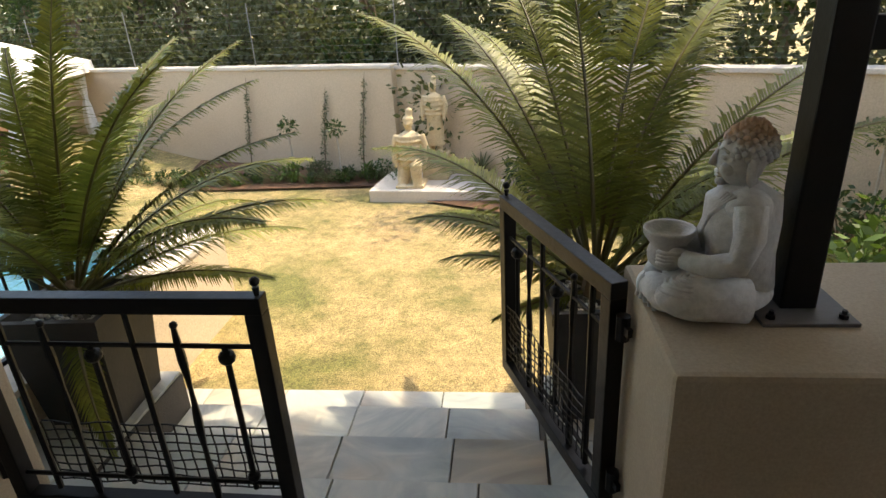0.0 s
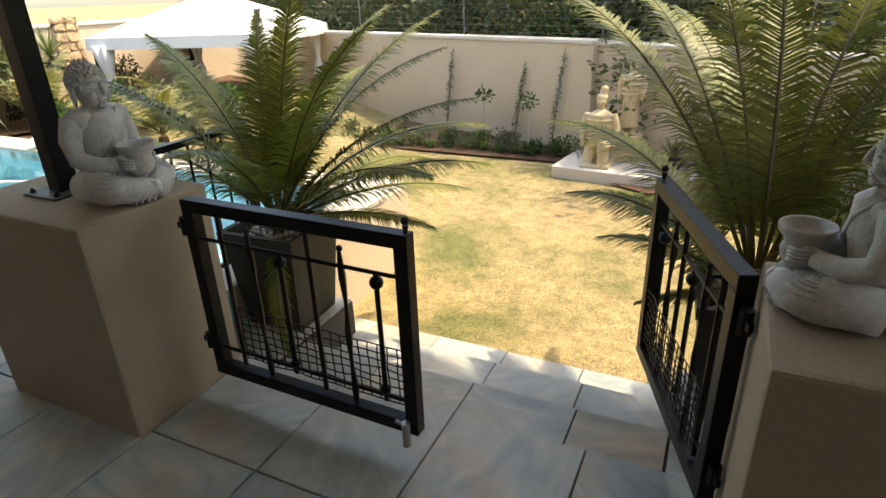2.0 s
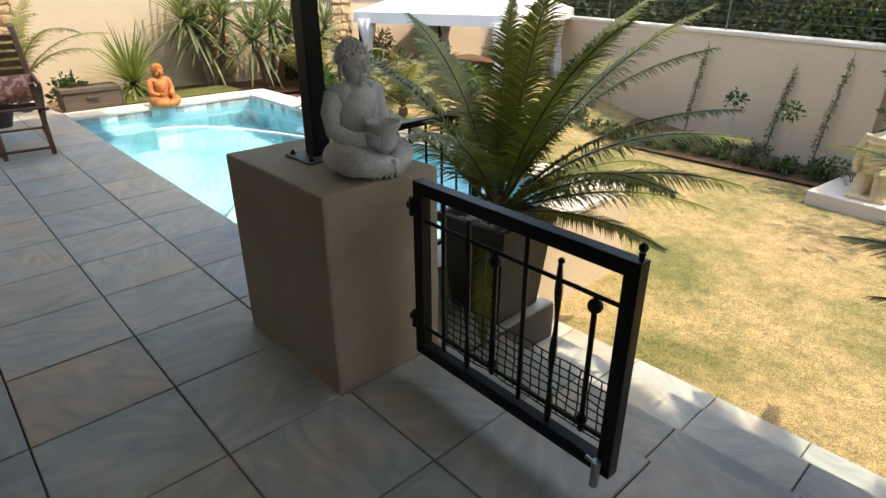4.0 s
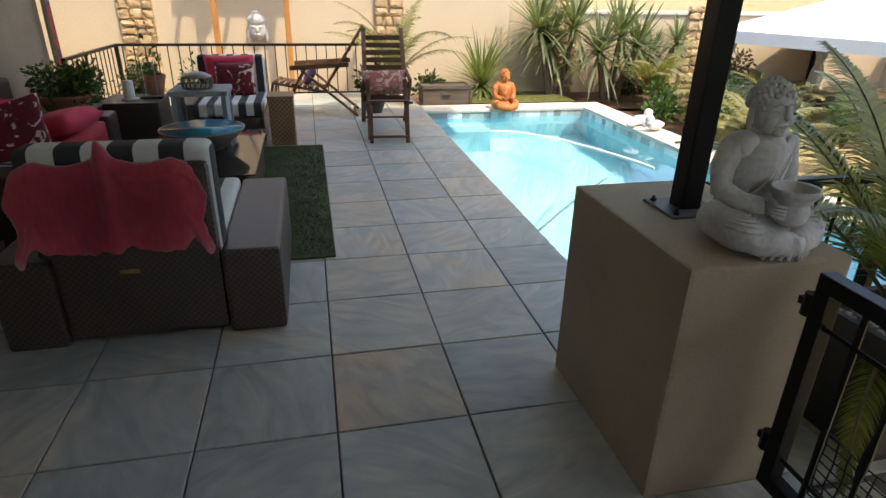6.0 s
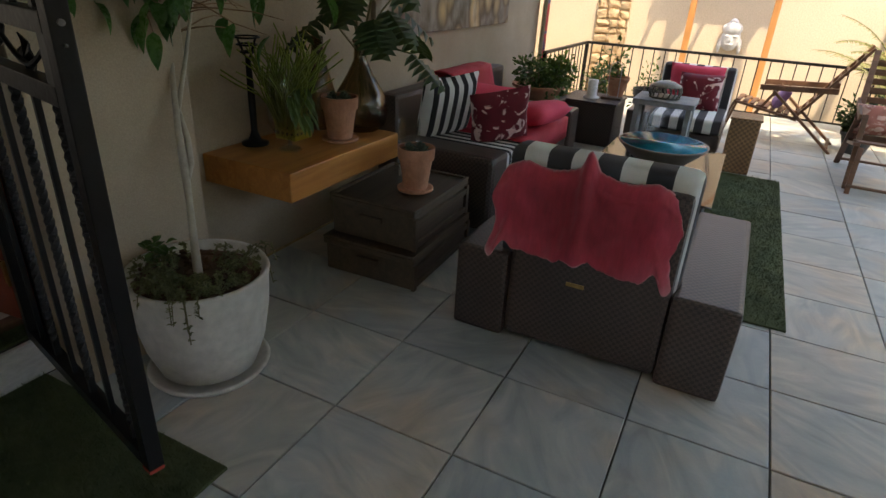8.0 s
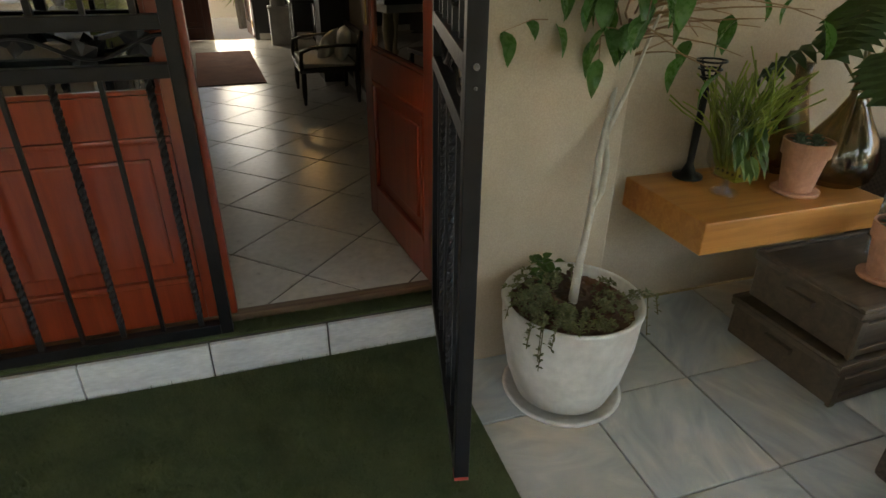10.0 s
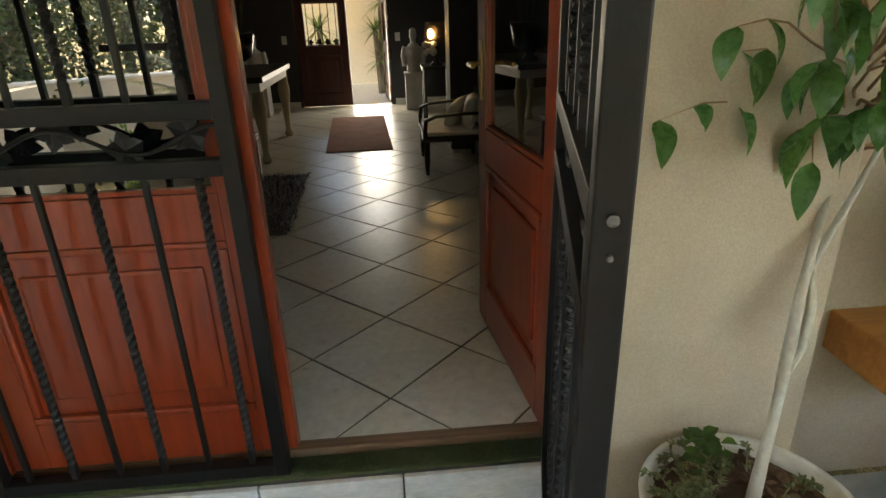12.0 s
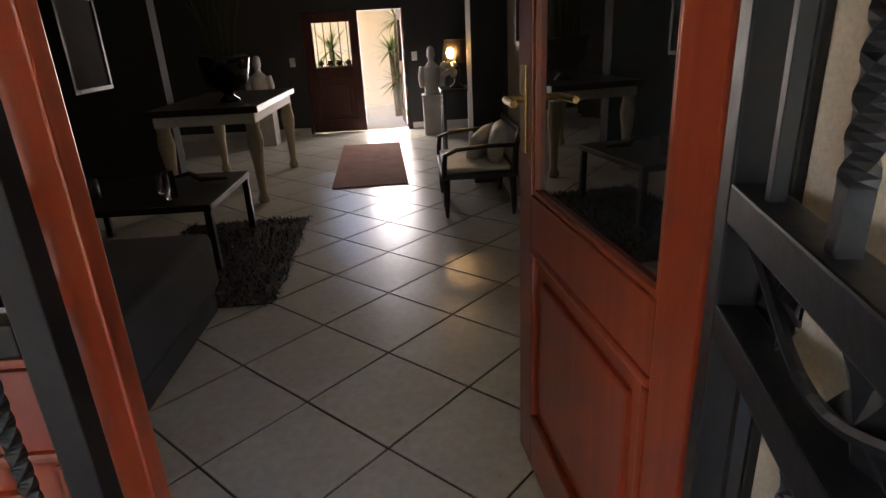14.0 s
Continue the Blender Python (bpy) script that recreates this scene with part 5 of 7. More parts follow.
turf("turf_mat", -5.53, -3.08, -0.60, 0.022, 0.001, "dark green artificial turf strip under the seating", 14000, 2)
turf("turf_mat", -1.31, 0.30, -2.355, -1.49, 0.001, "dark green artificial turf door mat before the step", 26000, 3)
turf("turf_strip", -1.34, 0.33, -2.485, -2.39, 0.149, "narrow artificial turf strip on the door step", 5000, 4)
# lighter copy of the turf colour, with the sun on this strip painted in
turf("turf_mat", -7.92, -7.42, 1.95, 3.35, 0.0, "sunlit artificial turf strip behind the pool", 5000, 5, paint("turf lightened for sun", (0.09, 0.10, 0.02), (0.15, 0.15, 0.04), 0.9, small=150, relief=0.6))


# slatted deck chairs
def deck_chair(x, y, rz, label):
    t = thing("deck_chair", x, y, 0, label, "deck chair", rz, "teak deck chairs")
    w = 0.225

    def bar(name, a, b, sx, sy):
        a, b = Vector(a), Vector(b)
        d = b - a
        m = Matrix.Translation(a) @ d.to_track_quat("X", "Y").to_matrix().to_4x4()
        part(name, boxm(0, d.length, -sy / 2, sy / 2, -sx / 2, sx / 2, 0.004, m), TEAK, t)
    for s in (-1, 1):
        bar("back_rail", (-0.12, s * (w - 0.02), 0.26), (-0.58, s * (w - 0.03), 0.95), 0.045, 0.024)
        bar("seat_rail", (0.42, s * (w - 0.02), 0.36), (-0.16, s * (w - 0.02), 0.26), 0.045, 0.024)
        bar("arm", (0.22, s * w, 0.52), (-0.42, s * w, 0.56), 0.022, 0.05)
        bar("front_leg", (0.36, s * (w - 0.045), 0.0), (0.06, s * (w - 0.045), 0.52), 0.04, 0.024)
        bar("rear_leg", (-0.5, s * (w + 0.0), 0.0), (0.10, s * (w + 0.0), 0.50), 0.045, 0.024)
        bar("foot_leg", (0.50, s * 0.17, 0.0), (0.42, s * 0.17, 0.34), 0.035, 0.022)
    bar("stretcher", (0.49, -0.19, 0.06), (0.49, 0.19, 0.06), 0.03, 0.02)
    bar("stretcher", (-0.46, -w, 0.05), (-0.46, w, 0.05), 0.03, 0.02)
    for k in range(9):
        u = (k + 0.6) / 9.2
        bar("slat", (-0.12 - 0.44 * u, -w + 0.03, 0.27 + 0.63 * u), (-0.12 - 0.44 * u, w - 0.03, 0.27 + 0.63 * u), 0.014, 0.050)
    for k in range(8):
        u = (k + 0.4) / 8
        bar("slat", (0.41 - 0.5 * u, -w + 0.03, 0.375 - 0.085 * u), (0.41 - 0.5 * u, w - 0.03, 0.375 - 0.085 * u), 0.044, 0.016)
    return t


deck_chair(-6.05, 0.68, -4, "folding slatted teak deck chair with a salmon cushion by the pool")
deck_chair(-7.12, -0.02, -96, "folding slatted teak deck chair turned towards the house")
place_pillow("cushion", -6.14, 0.68, 0.47, -34, 0, 95, 0.46, 0.26, 0.13, SALMON, "salmon palm-print cushion on the deck chair")
place_pillow("cushion", -7.12, -0.05, 0.42, -30, 0, 0, 0.28, 0.22, 0.1, paint("lilac cloth", (0.18, 0.10, 0.20), (0.28, 0.16, 0.28), 0.9), "small lilac cushion on the second deck chair")


# stacked trunks, shelf and its vessels
def chest(x, y, z, sx, sy, h, label, mat=None, rz=0):
    mat = mat or TRUNK_WOOD
    t = thing("wooden_trunk", x, y, z, label, "trunk", rz, "wooden trunks")
    a, b = sx / 2, sy / 2
    part("body", boxm(-a + 0.012, a - 0.012, -b + 0.012, b - 0.012, 0, h - 0.03, 0.004), mat, t)
    part("lid", boxm(-a, a, -b, b, h - 0.029, h, 0.008), mat, t)
    for s in (-1, 1):
        part("rim", boxm(-a, a, b * s - (0.02 if s > 0 else 0), b * s + (0.0 if s > 0 else 0.02), h + 0.0005, h + 0.014, 0.004), mat, t)
        part("rim", boxm(a * s - (0.02 if s > 0 else 0), a * s + (0 if s > 0 else 0.02), -b + 0.021, b - 0.021, h + 0.0005, h + 0.014, 0.004), mat, t)
        part("corner_batten", boxm(a * s - 0.03 * (s > 0) , a * s + 0.03 * (s < 0), b - 0.011, b + 0.006, 0, h - 0.03, 0.003), mat, t)
    part("batten", boxm(-a + 0.02, a - 0.02, b - 0.011, b + 0.004, 0.01, 0.04, 0.003), mat, t)
    part("batten", boxm(-a + 0.02, a - 0.02, b - 0.011, b + 0.004, h - 0.075, h - 0.045, 0.003), mat, t)
    part("handle", boxm(a - 0.011, a + 0.012, -0.06, 0.06, h * 0.55, h * 0.55 + 0.025, 0.004), mat, t)
    return t


chest(-2.84, -1.815, 0.0, 0.66, 0.50, 0.165, "dark stained wooden trunk at the bottom of a stack", rz=2)
chest(-2.86, -1.82, 0.18, 0.60, 0.47, 0.19, "dark stained wooden trunk on another trunk under the shelf", rz=1)
t = thing("wall_shelf", -2.54, -2.14, 0.49, "thick oiled pine shelf fixed to the wall", "shelf")
part("plank", boxm(-0.41, 0.41, -0.244, 0.235, 0, 0.125, 0.006), SHELF_WOOD, t)


def clay_pot(x, y, z, r, h, label, plant=True, seed=0):
    t = thing("clay_pot", x, y, z, label, "plant pot", 0, "clay pots")
    bm = B()
    lathe(bm, [(r * 1.0, 0), (r * 1.02, 0.012), (r * 0.9, 0.012)], 24)
    part("saucer", bm, TERRACOTTA, t, "", True)
    bm = B()
    lathe(bm, [(r * 0.68, 0.013), (r * 0.9, h * 0.72), (r * 1.0, h * 0.73), (r * 1.04, h), (r * 0.94, h), (r * 0.9, h * 0.86), (0.01, h * 0.85)], 28)
    part("pot", bm, TERRACOTTA, t)
    bm = B()
    rnd = random.Random(seed)
    for i in range(70):
        a, q = rnd.uniform(0, 6.28), r * 0.85 * rnd.random() ** 0.5
        ball(bm, q * math.cos(a), q * math.sin(a), h * 0.87, 0.008, 0.008, 0.006, 1)
    part("gravel", bm, PEBBLE, t)
    if plant:
        for c in range(4):
            bm = B()
            cx, cy = r * 0.45 * math.cos(c * 1.6), r * 0.45 * math.sin(c * 1.6)
            for k in range(26):
                a, u = k * 2.4, k / 26
                d = Vector((math.cos(a) * (1 - 0.75 * u), math.sin(a) * (1 - 0.75 * u), 0.25 + u))
                broad_leaf(bm, (cx, cy, h * 0.88 + 0.015 * u), d, Vector((0, 0, 1)), 0.05 - 0.02 * u, 0.02)
            part("rosette", bm, leaf("blue-grey succulent", (0.07, 0.11, 0.09), (0.14, 0.19, 0.16), 0.6), t)
    return t


clay_pot(-2.83, -1.73, 0.385, 0.088, 0.215, "terracotta pot of grey succulents on the trunk", True, 1)
clay_pot(-2.67, -2.06, 0.615, 0.085, 0.205, "terracotta pot with a small succulent on the shelf", True, 2)
bm = B()
lathe(bm, [(0.055, 0.0), (0.058, 0.004), (0.058, 0.30), (0.055, 0.30), (0.054, 0.008), (0.01, 0.007)], 28)
tagged(part("hurricane_glass", bm, GLASS_THIN, None, "", True), "clear glass cylinder candle shade on the trunk", "glass").location = (-2.98, -1.86, 0.385)


def flask(x, y, z, prof, label, mat):
    bm = B()
    pr = prof + [(max(r - 0.004, 0.004), zz) for r, zz in reversed(prof[1:])] + [(0.004, prof[0][1] + 0.006)]
    lathe(bm, pr, 32)
    t = part("glass_vase", bm, mat, None, "", True)
    t.location = (x, y, z)
    return tagged(t, label, "vase", "glass vases")


flask(-2.90, -2.10, 0.616, [(0.09, 0), (0.125, 0.03), (0.14, 0.10), (0.12, 0.18), (0.065, 0.27), (0.032, 0.34), (0.028, 0.40), (0.038, 0.43)], "large smoky teardrop glass vase holding a philodendron stem", GLASS_BROWN)
flask(-2.80, -2.28, 0.616, [(0.07, 0), (0.085, 0.05), (0.08, 0.18), (0.045, 0.30), (0.028, 0.38), (0.03, 0.44)], "tall smoky glass bottle vase on the shelf", GLASS_BROWN)
t = flask(-2.395, -2.13, 0.616, [(0.055, 0), (0.05, 0.006), (0.012, 0.014), (0.012, 0.05), (0.06, 0.07), (0.088, 0.12), (0.092, 0.28), (0.095, 0.34)], "footed clear glass vase filled with trailing stems", GLASS_THIN)
rnd_v = random.Random(12)
t = thing("trailing_cactus", -2.395, -2.13, 0.70, "bright green pencil-stem trailing plant in a glass vase", "plant")
bm = B()
for k in range(110):
    a, q = rnd_v.uniform(0, 6.28), rnd_v.uniform(0, 0.06)
    p = Vector((q * math.cos(a), q * math.sin(a), rnd_v.uniform(0.0, 0.1)))
    pts = [p.copy()]
    d = Vector((math.cos(a) * 0.35, math.sin(a) * 0.35, 1.0))
    for j in range(4):
        p = p + d.normalized() * rnd_v.uniform(0.06, 0.10)
        d += Vector((rnd_v.uniform(-0.5, 0.5), rnd_v.uniform(-0.5, 0.5), rnd_v.uniform(-0.2, 0.1)))
        pts.append(p.copy())
    tube(bm, pts, 0.003, 4)
tagged(part("stem", bm, leaf("pale pencil stems", (0.12, 0.17, 0.025), (0.24, 0.29, 0.06), 0.5), t), kind="stuff")
bm = B()
for k in range(14):
    a = rnd_v.uniform(0.6, 3.6)
    broad_leaf(bm, (0.08 * math.cos(a), 0.08 * math.sin(a), rnd_v.uniform(0.05, 0.24)), (math.cos(a), math.sin(a), -1.2), (math.cos(a), math.sin(a), 0.6), 0.10, 0.035)
tagged(part("foliage", bm, LEAF_MID, t), kind="stuff")
t = thing("candle_stand", -2.37, -2.31, 0.616, "dark twisted iron candle stand with a ring top", "candle stand")
bm = B()
lathe(bm, [(0.06, 0), (0.06, 0.01), (0.03, 0.02), (0.014, 0.06), (0.016, 0.2), (0.012, 0.38)], 14)
part("stem", bm, BLACK, t, "", True)
for z_ in (0.40, 0.43, 0.46):
    bm = B()
    r_ = 0.03 + (z_ - 0.40) * 0.4
    tube(bm, [(r_ * math.cos(a), r_ * math.sin(a), z_) for a in (2 * math.pi * i / 20 for i in range(21))], 0.004, 6)
    for k in range(4):
        a = k * math.pi / 2
        tube(bm, [(0.012 * math.cos(a), 0.012 * math.sin(a), 0.38), (r_ * math.cos(a), r_ * math.sin(a), z_)], 0.003, 5)
    part("ring", bm, BLACK, t)
t = thing("tealight_box", -2.56, -2.25, 0.616, "yellow pierced-metal tealight box on the shelf", "candle holder")
part("body", boxm(-0.06, 0.06, -0.06, 0.06, 0, 0.24, 0.004), paint("yellow enamel", (0.28, 0.24, 0.02), (0.38, 0.32, 0.04), 0.5), t)
bm = B()
for i in range(4):
    for j in range(7):
        ball(bm, -0.04 + 0.027 * i, 0.06, 0.03 + 0.03 * j, 0.0075, 0.004, 0.0075, 1)
        ball(bm, 0.06, -0.04 + 0.027 * i, 0.03 + 0.03 * j, 0.004, 0.0075, 0.0075, 1)
part("holes", bm, BLACK, t, "dark round holes")

# philodendron leaves
def lobed_leaf(bm, p, d, n, length):
    d, n = Vector(d).normalized(), Vector(n)
    s = d.cross(n).normalized()
    n = s.cross(d)
    p = Vector(p)
    k = 7
    mid = [bm.verts.new(p + d * length * i / k - n * 0.10 * length * (i / k) ** 2) for i in range(k + 1)]
    for sg in (1, -1):
        for i in range(k):
            w = length * 0.5 * math.sin(math.pi * (0.18 + 0.76 * (i + 0.5) / k)) ** 0.8
            c = p + d * length * (i + 0.95) / k + s * sg * w - n * 0.16 * length
            c2 = p + d * length * (i + 0.35) / k + s * sg * w * 0.72 - n * 0.05 * length
            a = bm.verts.new(c)
            b = bm.verts.new(c2)
            f = (mid[i], b, a, mid[i + 1])
            bm.faces.new(f if sg > 0 else f[::-1])


t = thing("philodendron", -2.90, -2.10, 0.72, "dark split-leaf philodendron cutting in the smoky vase", "plant")
bs, rnd_p = B(), random.Random(7)
for az, el, ln, L in ((70, 60, 0.55, 0.22), (20, 66, 0.6, 0.21), (120, 70, 0.55, 0.28), (-30, 62, 0.5, 0.26), (95, 40, 0.45, 0.23), (160, 55, 0.5, 0.28), (45, 48, 0.6, 0.21), (10, 80, 0.62, 0.26), (75, 75, 0.7, 0.28)):
    a, e = radians(az), radians(el)
    h = Vector((math.cos(a), math.sin(a), 0))
    tip = h * ln * math.cos(e) * 0.8 + Vector((0, 0, ln * math.sin(e)))
    if tip.y < -0.18:
        tip.y = -0.18
    tube(bs, [(0, 0, 0), (0.0, 0.0, 0.26), tip * 0.7 + Vector((0, 0, 0.1)), tip], [0.006, 0.006, 0.005, 0.004], 6)
    bm = B()
    lobed_leaf(bm, tip, h + Vector((0, 0, -0.75)), h * 0.6 + Vector((0, 0, 1)), L)
    part("leaf", bm, LEAF_DARK, t)
tagged(part("stem", bs, PALM_STEM, t), kind="stuff")

# ficus in the cream pot
t = thing("cream_pot", -1.655, -1.925, 0, "large weathered cream glazed pot on a saucer", "plant pot")
bm = B()
lathe(bm, [(0.20, 0.001), (0.215, 0.022), (0.20, 0.024), (0.19, 0.014)], 36)
part("saucer", bm, POT_WHITE, t, "", True)
bm = B()
lathe(bm, [(0.15, 0.015), (0.17, 0.03), (0.205, 0.13), (0.228, 0.26), (0.234, 0.36), (0.240, 0.395), (0.236, 0.405), (0.222, 0.40), (0.214, 0.37), (0.02, 0.365)], 48)
part("body", bm, POT_WHITE, t, "", True)
bm = B()
rnd_f = random.Random(21)
for k in range(160):
    a, q = rnd_f.uniform(0, 6.28), 0.20 * rnd_f.random() ** 0.5
    ball(bm, q * math.cos(a), q * math.sin(a), 0.37 + rnd_f.uniform(0, 0.015), rnd_f.uniform(0.008, 0.022), rnd_f.uniform(0.008, 0.02), 0.009, 1)
tagged(part("bark_mulch", bm, SOIL, t), kind="stuff")
bm = B()
lathe(bm, [(0.2135, 0.367), (0.20, 0.372), (0.02, 0.374)], 36)
part("soil", bm, SOIL, t, "dark potting soil", True)
t = thing("trailing_herb", -1.655, -1.925, 0.385, "grey-green creeping groundcover spilling over the pot rim", "plant")
bm, bs = B(), B()
for k in range(105):
    a = rnd_f.gauss(0.35, 0.9) if k % 3 else rnd_f.uniform(0, 6.28)
    q0 = rnd_f.uniform(0.07, 0.2)
    p = Vector((q0 * math.cos(a), q0 * math.sin(a), 0.0))
    out = rnd_f.uniform(0.03, 0.075)
    d = Vector((math.cos(a + rnd_f.uniform(-1, 1)), math.sin(a + rnd_f.uniform(-1, 1)), 0.4))
    pts = [p, p + d * out * 0.5 + Vector((0, 0, 0.03)), p + d * out]
    end = pts[-1]
    if (end.x ** 2 + end.y ** 2) ** 0.5 > 0.235:
        pts.append(end + Vector((d.x, d.y, 0)) * 0.015 + Vector((0, 0, -rnd_f.uniform(0.04, 0.16))))
    tube(bs, pts, 0.0018, 4)
    for q in range(30):
        u = rnd_f.random() * (len(pts) - 1)
        i = int(u)
        c = pts[i].lerp(pts[i + 1], u - i)
        broad_leaf(bm, c, (rnd_f.uniform(-1, 1), rnd_f.uniform(-1, 1), rnd_f.uniform(-0.2, 0.8)), (rnd_f.uniform(-0.4, 0.4), rnd_f.uniform(-0.4, 0.4), 1), 0.017, 0.008)
tagged(part("stem", bs, PALM_STEM, t), kind="stuff")
tagged(part("foliage", bm, leaf("grey creeping leaf", (0.09, 0.10, 0.05), (0.19, 0.20, 0.11), 0.6), t), kind="stuff")
t = thing("young_succulent", -1.60, -2.05, 0.38, "small round-leaved seedling at the back of the pot", "plant")
bm = B()
for k in range(26):
    a = rnd_f.uniform(0, 6.28)
    broad_leaf(bm, (rnd_f.uniform(-0.05, 0.05), rnd_f.uniform(-0.03, 0.03), rnd_f.uniform(0.01, 0.10)), (math.cos(a), math.sin(a), 0.5), (0, 0, 1), 0.04, 0.034)
tagged(part("foliage", bm, LEAF_MID, t), kind="stuff")

t = thing("ficus_tree", -1.66, -1.93, 0.365, "slender weeping fig with a pale forked trunk and glossy leaves", "tree")
bm = B()
trunk = [(0, 0, 0), (-0.03, -0.035, 0.12), (-0.075, -0.085, 0.24), (-0.115, -0.135, 0.34), (-0.14, -0.17, 0.46), (-0.20, -0.235, 0.62), (-0.26, -0.285, 0.80), (-0.34, -0.33, 1.15)]
tube(bm, trunk, [0.017, 0.014, 0.012, 0.015, 0.012, 0.010, 0.007, 0.004], 10)
tube(bm, [(-0.095, -0.11, 0.29), (-0.14, -0.13, 0.35), (-0.165, -0.16, 0.43), (-0.175, -0.20, 0.52), (-0.25, -0.21, 0.70), (-0.34, -0.22, 0.95)], [0.010, 0.012, 0.011, 0.010, 0.007, 0.004], 8)
part("trunk", bm, BARK_PALE, t, "", True)


def fig_leaf(bm, p, d, n, length, width):
    """A pointed oval leaf with a folded midrib and a curled tip."""
    d, n = Vector(d).normalized(), Vector(n).normalized()
    s = d.cross(n).normalized()
    n = s.cross(d)
    last = None
    for i in range(8):
        t = i / 7
        w = width * 0.5 * (math.sin(math.pi * min(1, t ** 0.75)) ** 0.8 if 0 < t < 1 else 0.02)
        c = Vector(p) + d * length * t + n * length * (0.10 * math.sin(t * 3.0) - 0.14 * t * t)
        cur = [bm.verts.new(c + s * w * k + n * abs(k) * w * 0.28) for k in (-1, 0, 1)]
        if last:
            for k in range(2):
                bm.faces.new((last[k], last[k + 1], cur[k + 1], cur[k]))
        last = cur


bs, bl = B(), B()
rnd_l = random.Random(33)
for k in range(76):
    u = rnd_l.uniform(0.74, 1.15)
    i = min(range(len(trunk)), key=lambda q: abs(trunk[q][2] - u))
    p = Vector(trunk[i])
    p.z = u
    bare = k > 34
    a = rnd_l.uniform(1.2, 3.6) if bare else rnd_l.uniform(-0.45, 1.5)
    ln = rnd_l.uniform(0.26, 0.60) * (0.6 if u < 0.8 else 1)
    d = Vector((math.cos(a), math.sin(a), rnd_l.uniform(0.25, 0.8)))
    if d.y < 0:
        d.y *= 0.4
    pts = [p]
    for j in range(5):
        p = p + d.normalized() * ln / 5
        d += Vector((rnd_l.uniform(-0.35, 0.35), rnd_l.uniform(-0.25, 0.3), rnd_l.uniform(-0.36, 0.08)))
        p.y = max(p.y, -0.41)
        pts.append(p.copy())
    tube(bs, pts, [0.0045, 0.004, 0.003, 0.0025, 0.002, 0.001], 5)
    for j in range(3, 6):
        if bare and rnd_l.random() < 0.7:
            continue
        for q in range(rnd_l.choice((0, 1, 1, 1))):
            c = pts[j]
            b = rnd_l.uniform(0, 6.28)
            dd = Vector((math.cos(b) * 0.5, math.sin(b) * 0.5, -1.0))
            fig_leaf(bl, c, dd, Vector((math.cos(b), math.sin(b), 0.5)), rnd_l.uniform(0.085, 0.125), rnd_l.uniform(0.042, 0.056))
tagged(part("twig", bs, paint("ficus twig", (0.20, 0.12, 0.06), (0.30, 0.19, 0.11), 0.8), t), kind="stuff")
tagged(part("foliage", bl, FICUS, t, "", True), kind="stuff")

# canvas picture on the house wall
t = thing("canvas_picture", -4.46, -2.372, 0.99, "wide canvas print of pale stone faces in cream and brown", "picture")
PICT, _, _N, _L, _Bs = material("printed canvas")
_v = tex(_N, _L, "Voronoi", 3.4, stretch=(1.5, 1, 1.0))
_n2 = tex(_N, _L, "Noise", 6, stretch=(1.6, 1, 0.8))
_c1 = ramp(_N, _L, _v.outputs["Distance"], [(0.0, (0.62, 0.52, 0.38)), (0.3, (0.50, 0.36, 0.20)), (0.5, (0.18, 0.13, 0.09)), (0.7, (0.32, 0.28, 0.24))])
_c2 = ramp(_N, _L, _n2.outputs[0], [(0.3, (0.45, 0.38, 0.30)), (0.55, (1, 1, 1)), (0.7, (1.2, 1.12, 1.0))])
_L.new(mix(_N, _L, _c1, _c2, 1.0, "MULTIPLY"), _Bs.inputs["Base Color"])
_Bs.inputs["Roughness"].default_value = 0.8
part("canvas", boxm(-1.035, 1.035, -0.012, 0.022, 0, 0.62, 0.004), PICT, t)

# bamboo and red fabric blind at the wall end
t = thing("rolled_blind", -6.36, -2.32, 0.0, "pale bamboo poles with a red cloth panel at the wall corner", "blind")
for k, x in enumerate((0.0, -0.05)):
    bm = B()
    tube(bm, [(x, 0.0, 0.3), (x + 0.01, 0.01, 1.2), (x + 0.02, 0.015, 2.2)], 0.014, 8)
    part("pole", bm, paint("bamboo", (0.22, 0.17, 0.10), (0.34, 0.27, 0.16), 0.6), t)
part("cloth", boxm(-0.17, -0.075, -0.006, 0.006, 0.5, 2.2, 0.003), print_cloth("red patterned cloth", (0.42, 0.03, 0.03), (0.10, 0.06, 0.12), 7), t, "red patterned cloth strip")

# wicker stands and pots by the far corner
for x, y, label in ((-5.95, -1.60, "dark wicker block stand carrying candles and pots"), (-5.50, -2.05, "dark wicker block stand carrying a herb bowl")):
    t = thing("wicker_stand", x, y, 0, label, "side table", 0, "wicker stands")
    part("body", boxm(-0.24, 0.24, -0.24 if y > -1.8 else -0.2, 0.24, 0, 0.37, 0.02), WICKER, t)
    part("top", boxm(-0.25, 0.25, -0.25 if y > -1.8 else -0.21, 0.25, 0.371, 0.39, 0.006), WICKER, t)


def herb_bowl(x, y, z, r, h, seed, label, mat=TERRACOTTA, n=420, size=0.05, leafm=None, ph=0.28):
    t = shrub("potted_herb", x, y, z, r * 1.15, ph + h, n, size, leafm or LEAF_MID, label, seed, 8, 0.45, "potted plant", "patio pot plants")
    bm = B()
    lathe(bm, [(r * 0.6, 0), (r * 0.92, h * 0.8), (r, h * 0.82), (r * 1.02, h), (r * 0.92, h), (r * 0.85, h * 0.8), (0.02, h * 0.78)], 28)
    part("pot", bm, mat, t, "terracotta pot" if mat is TERRACOTTA else "", False)


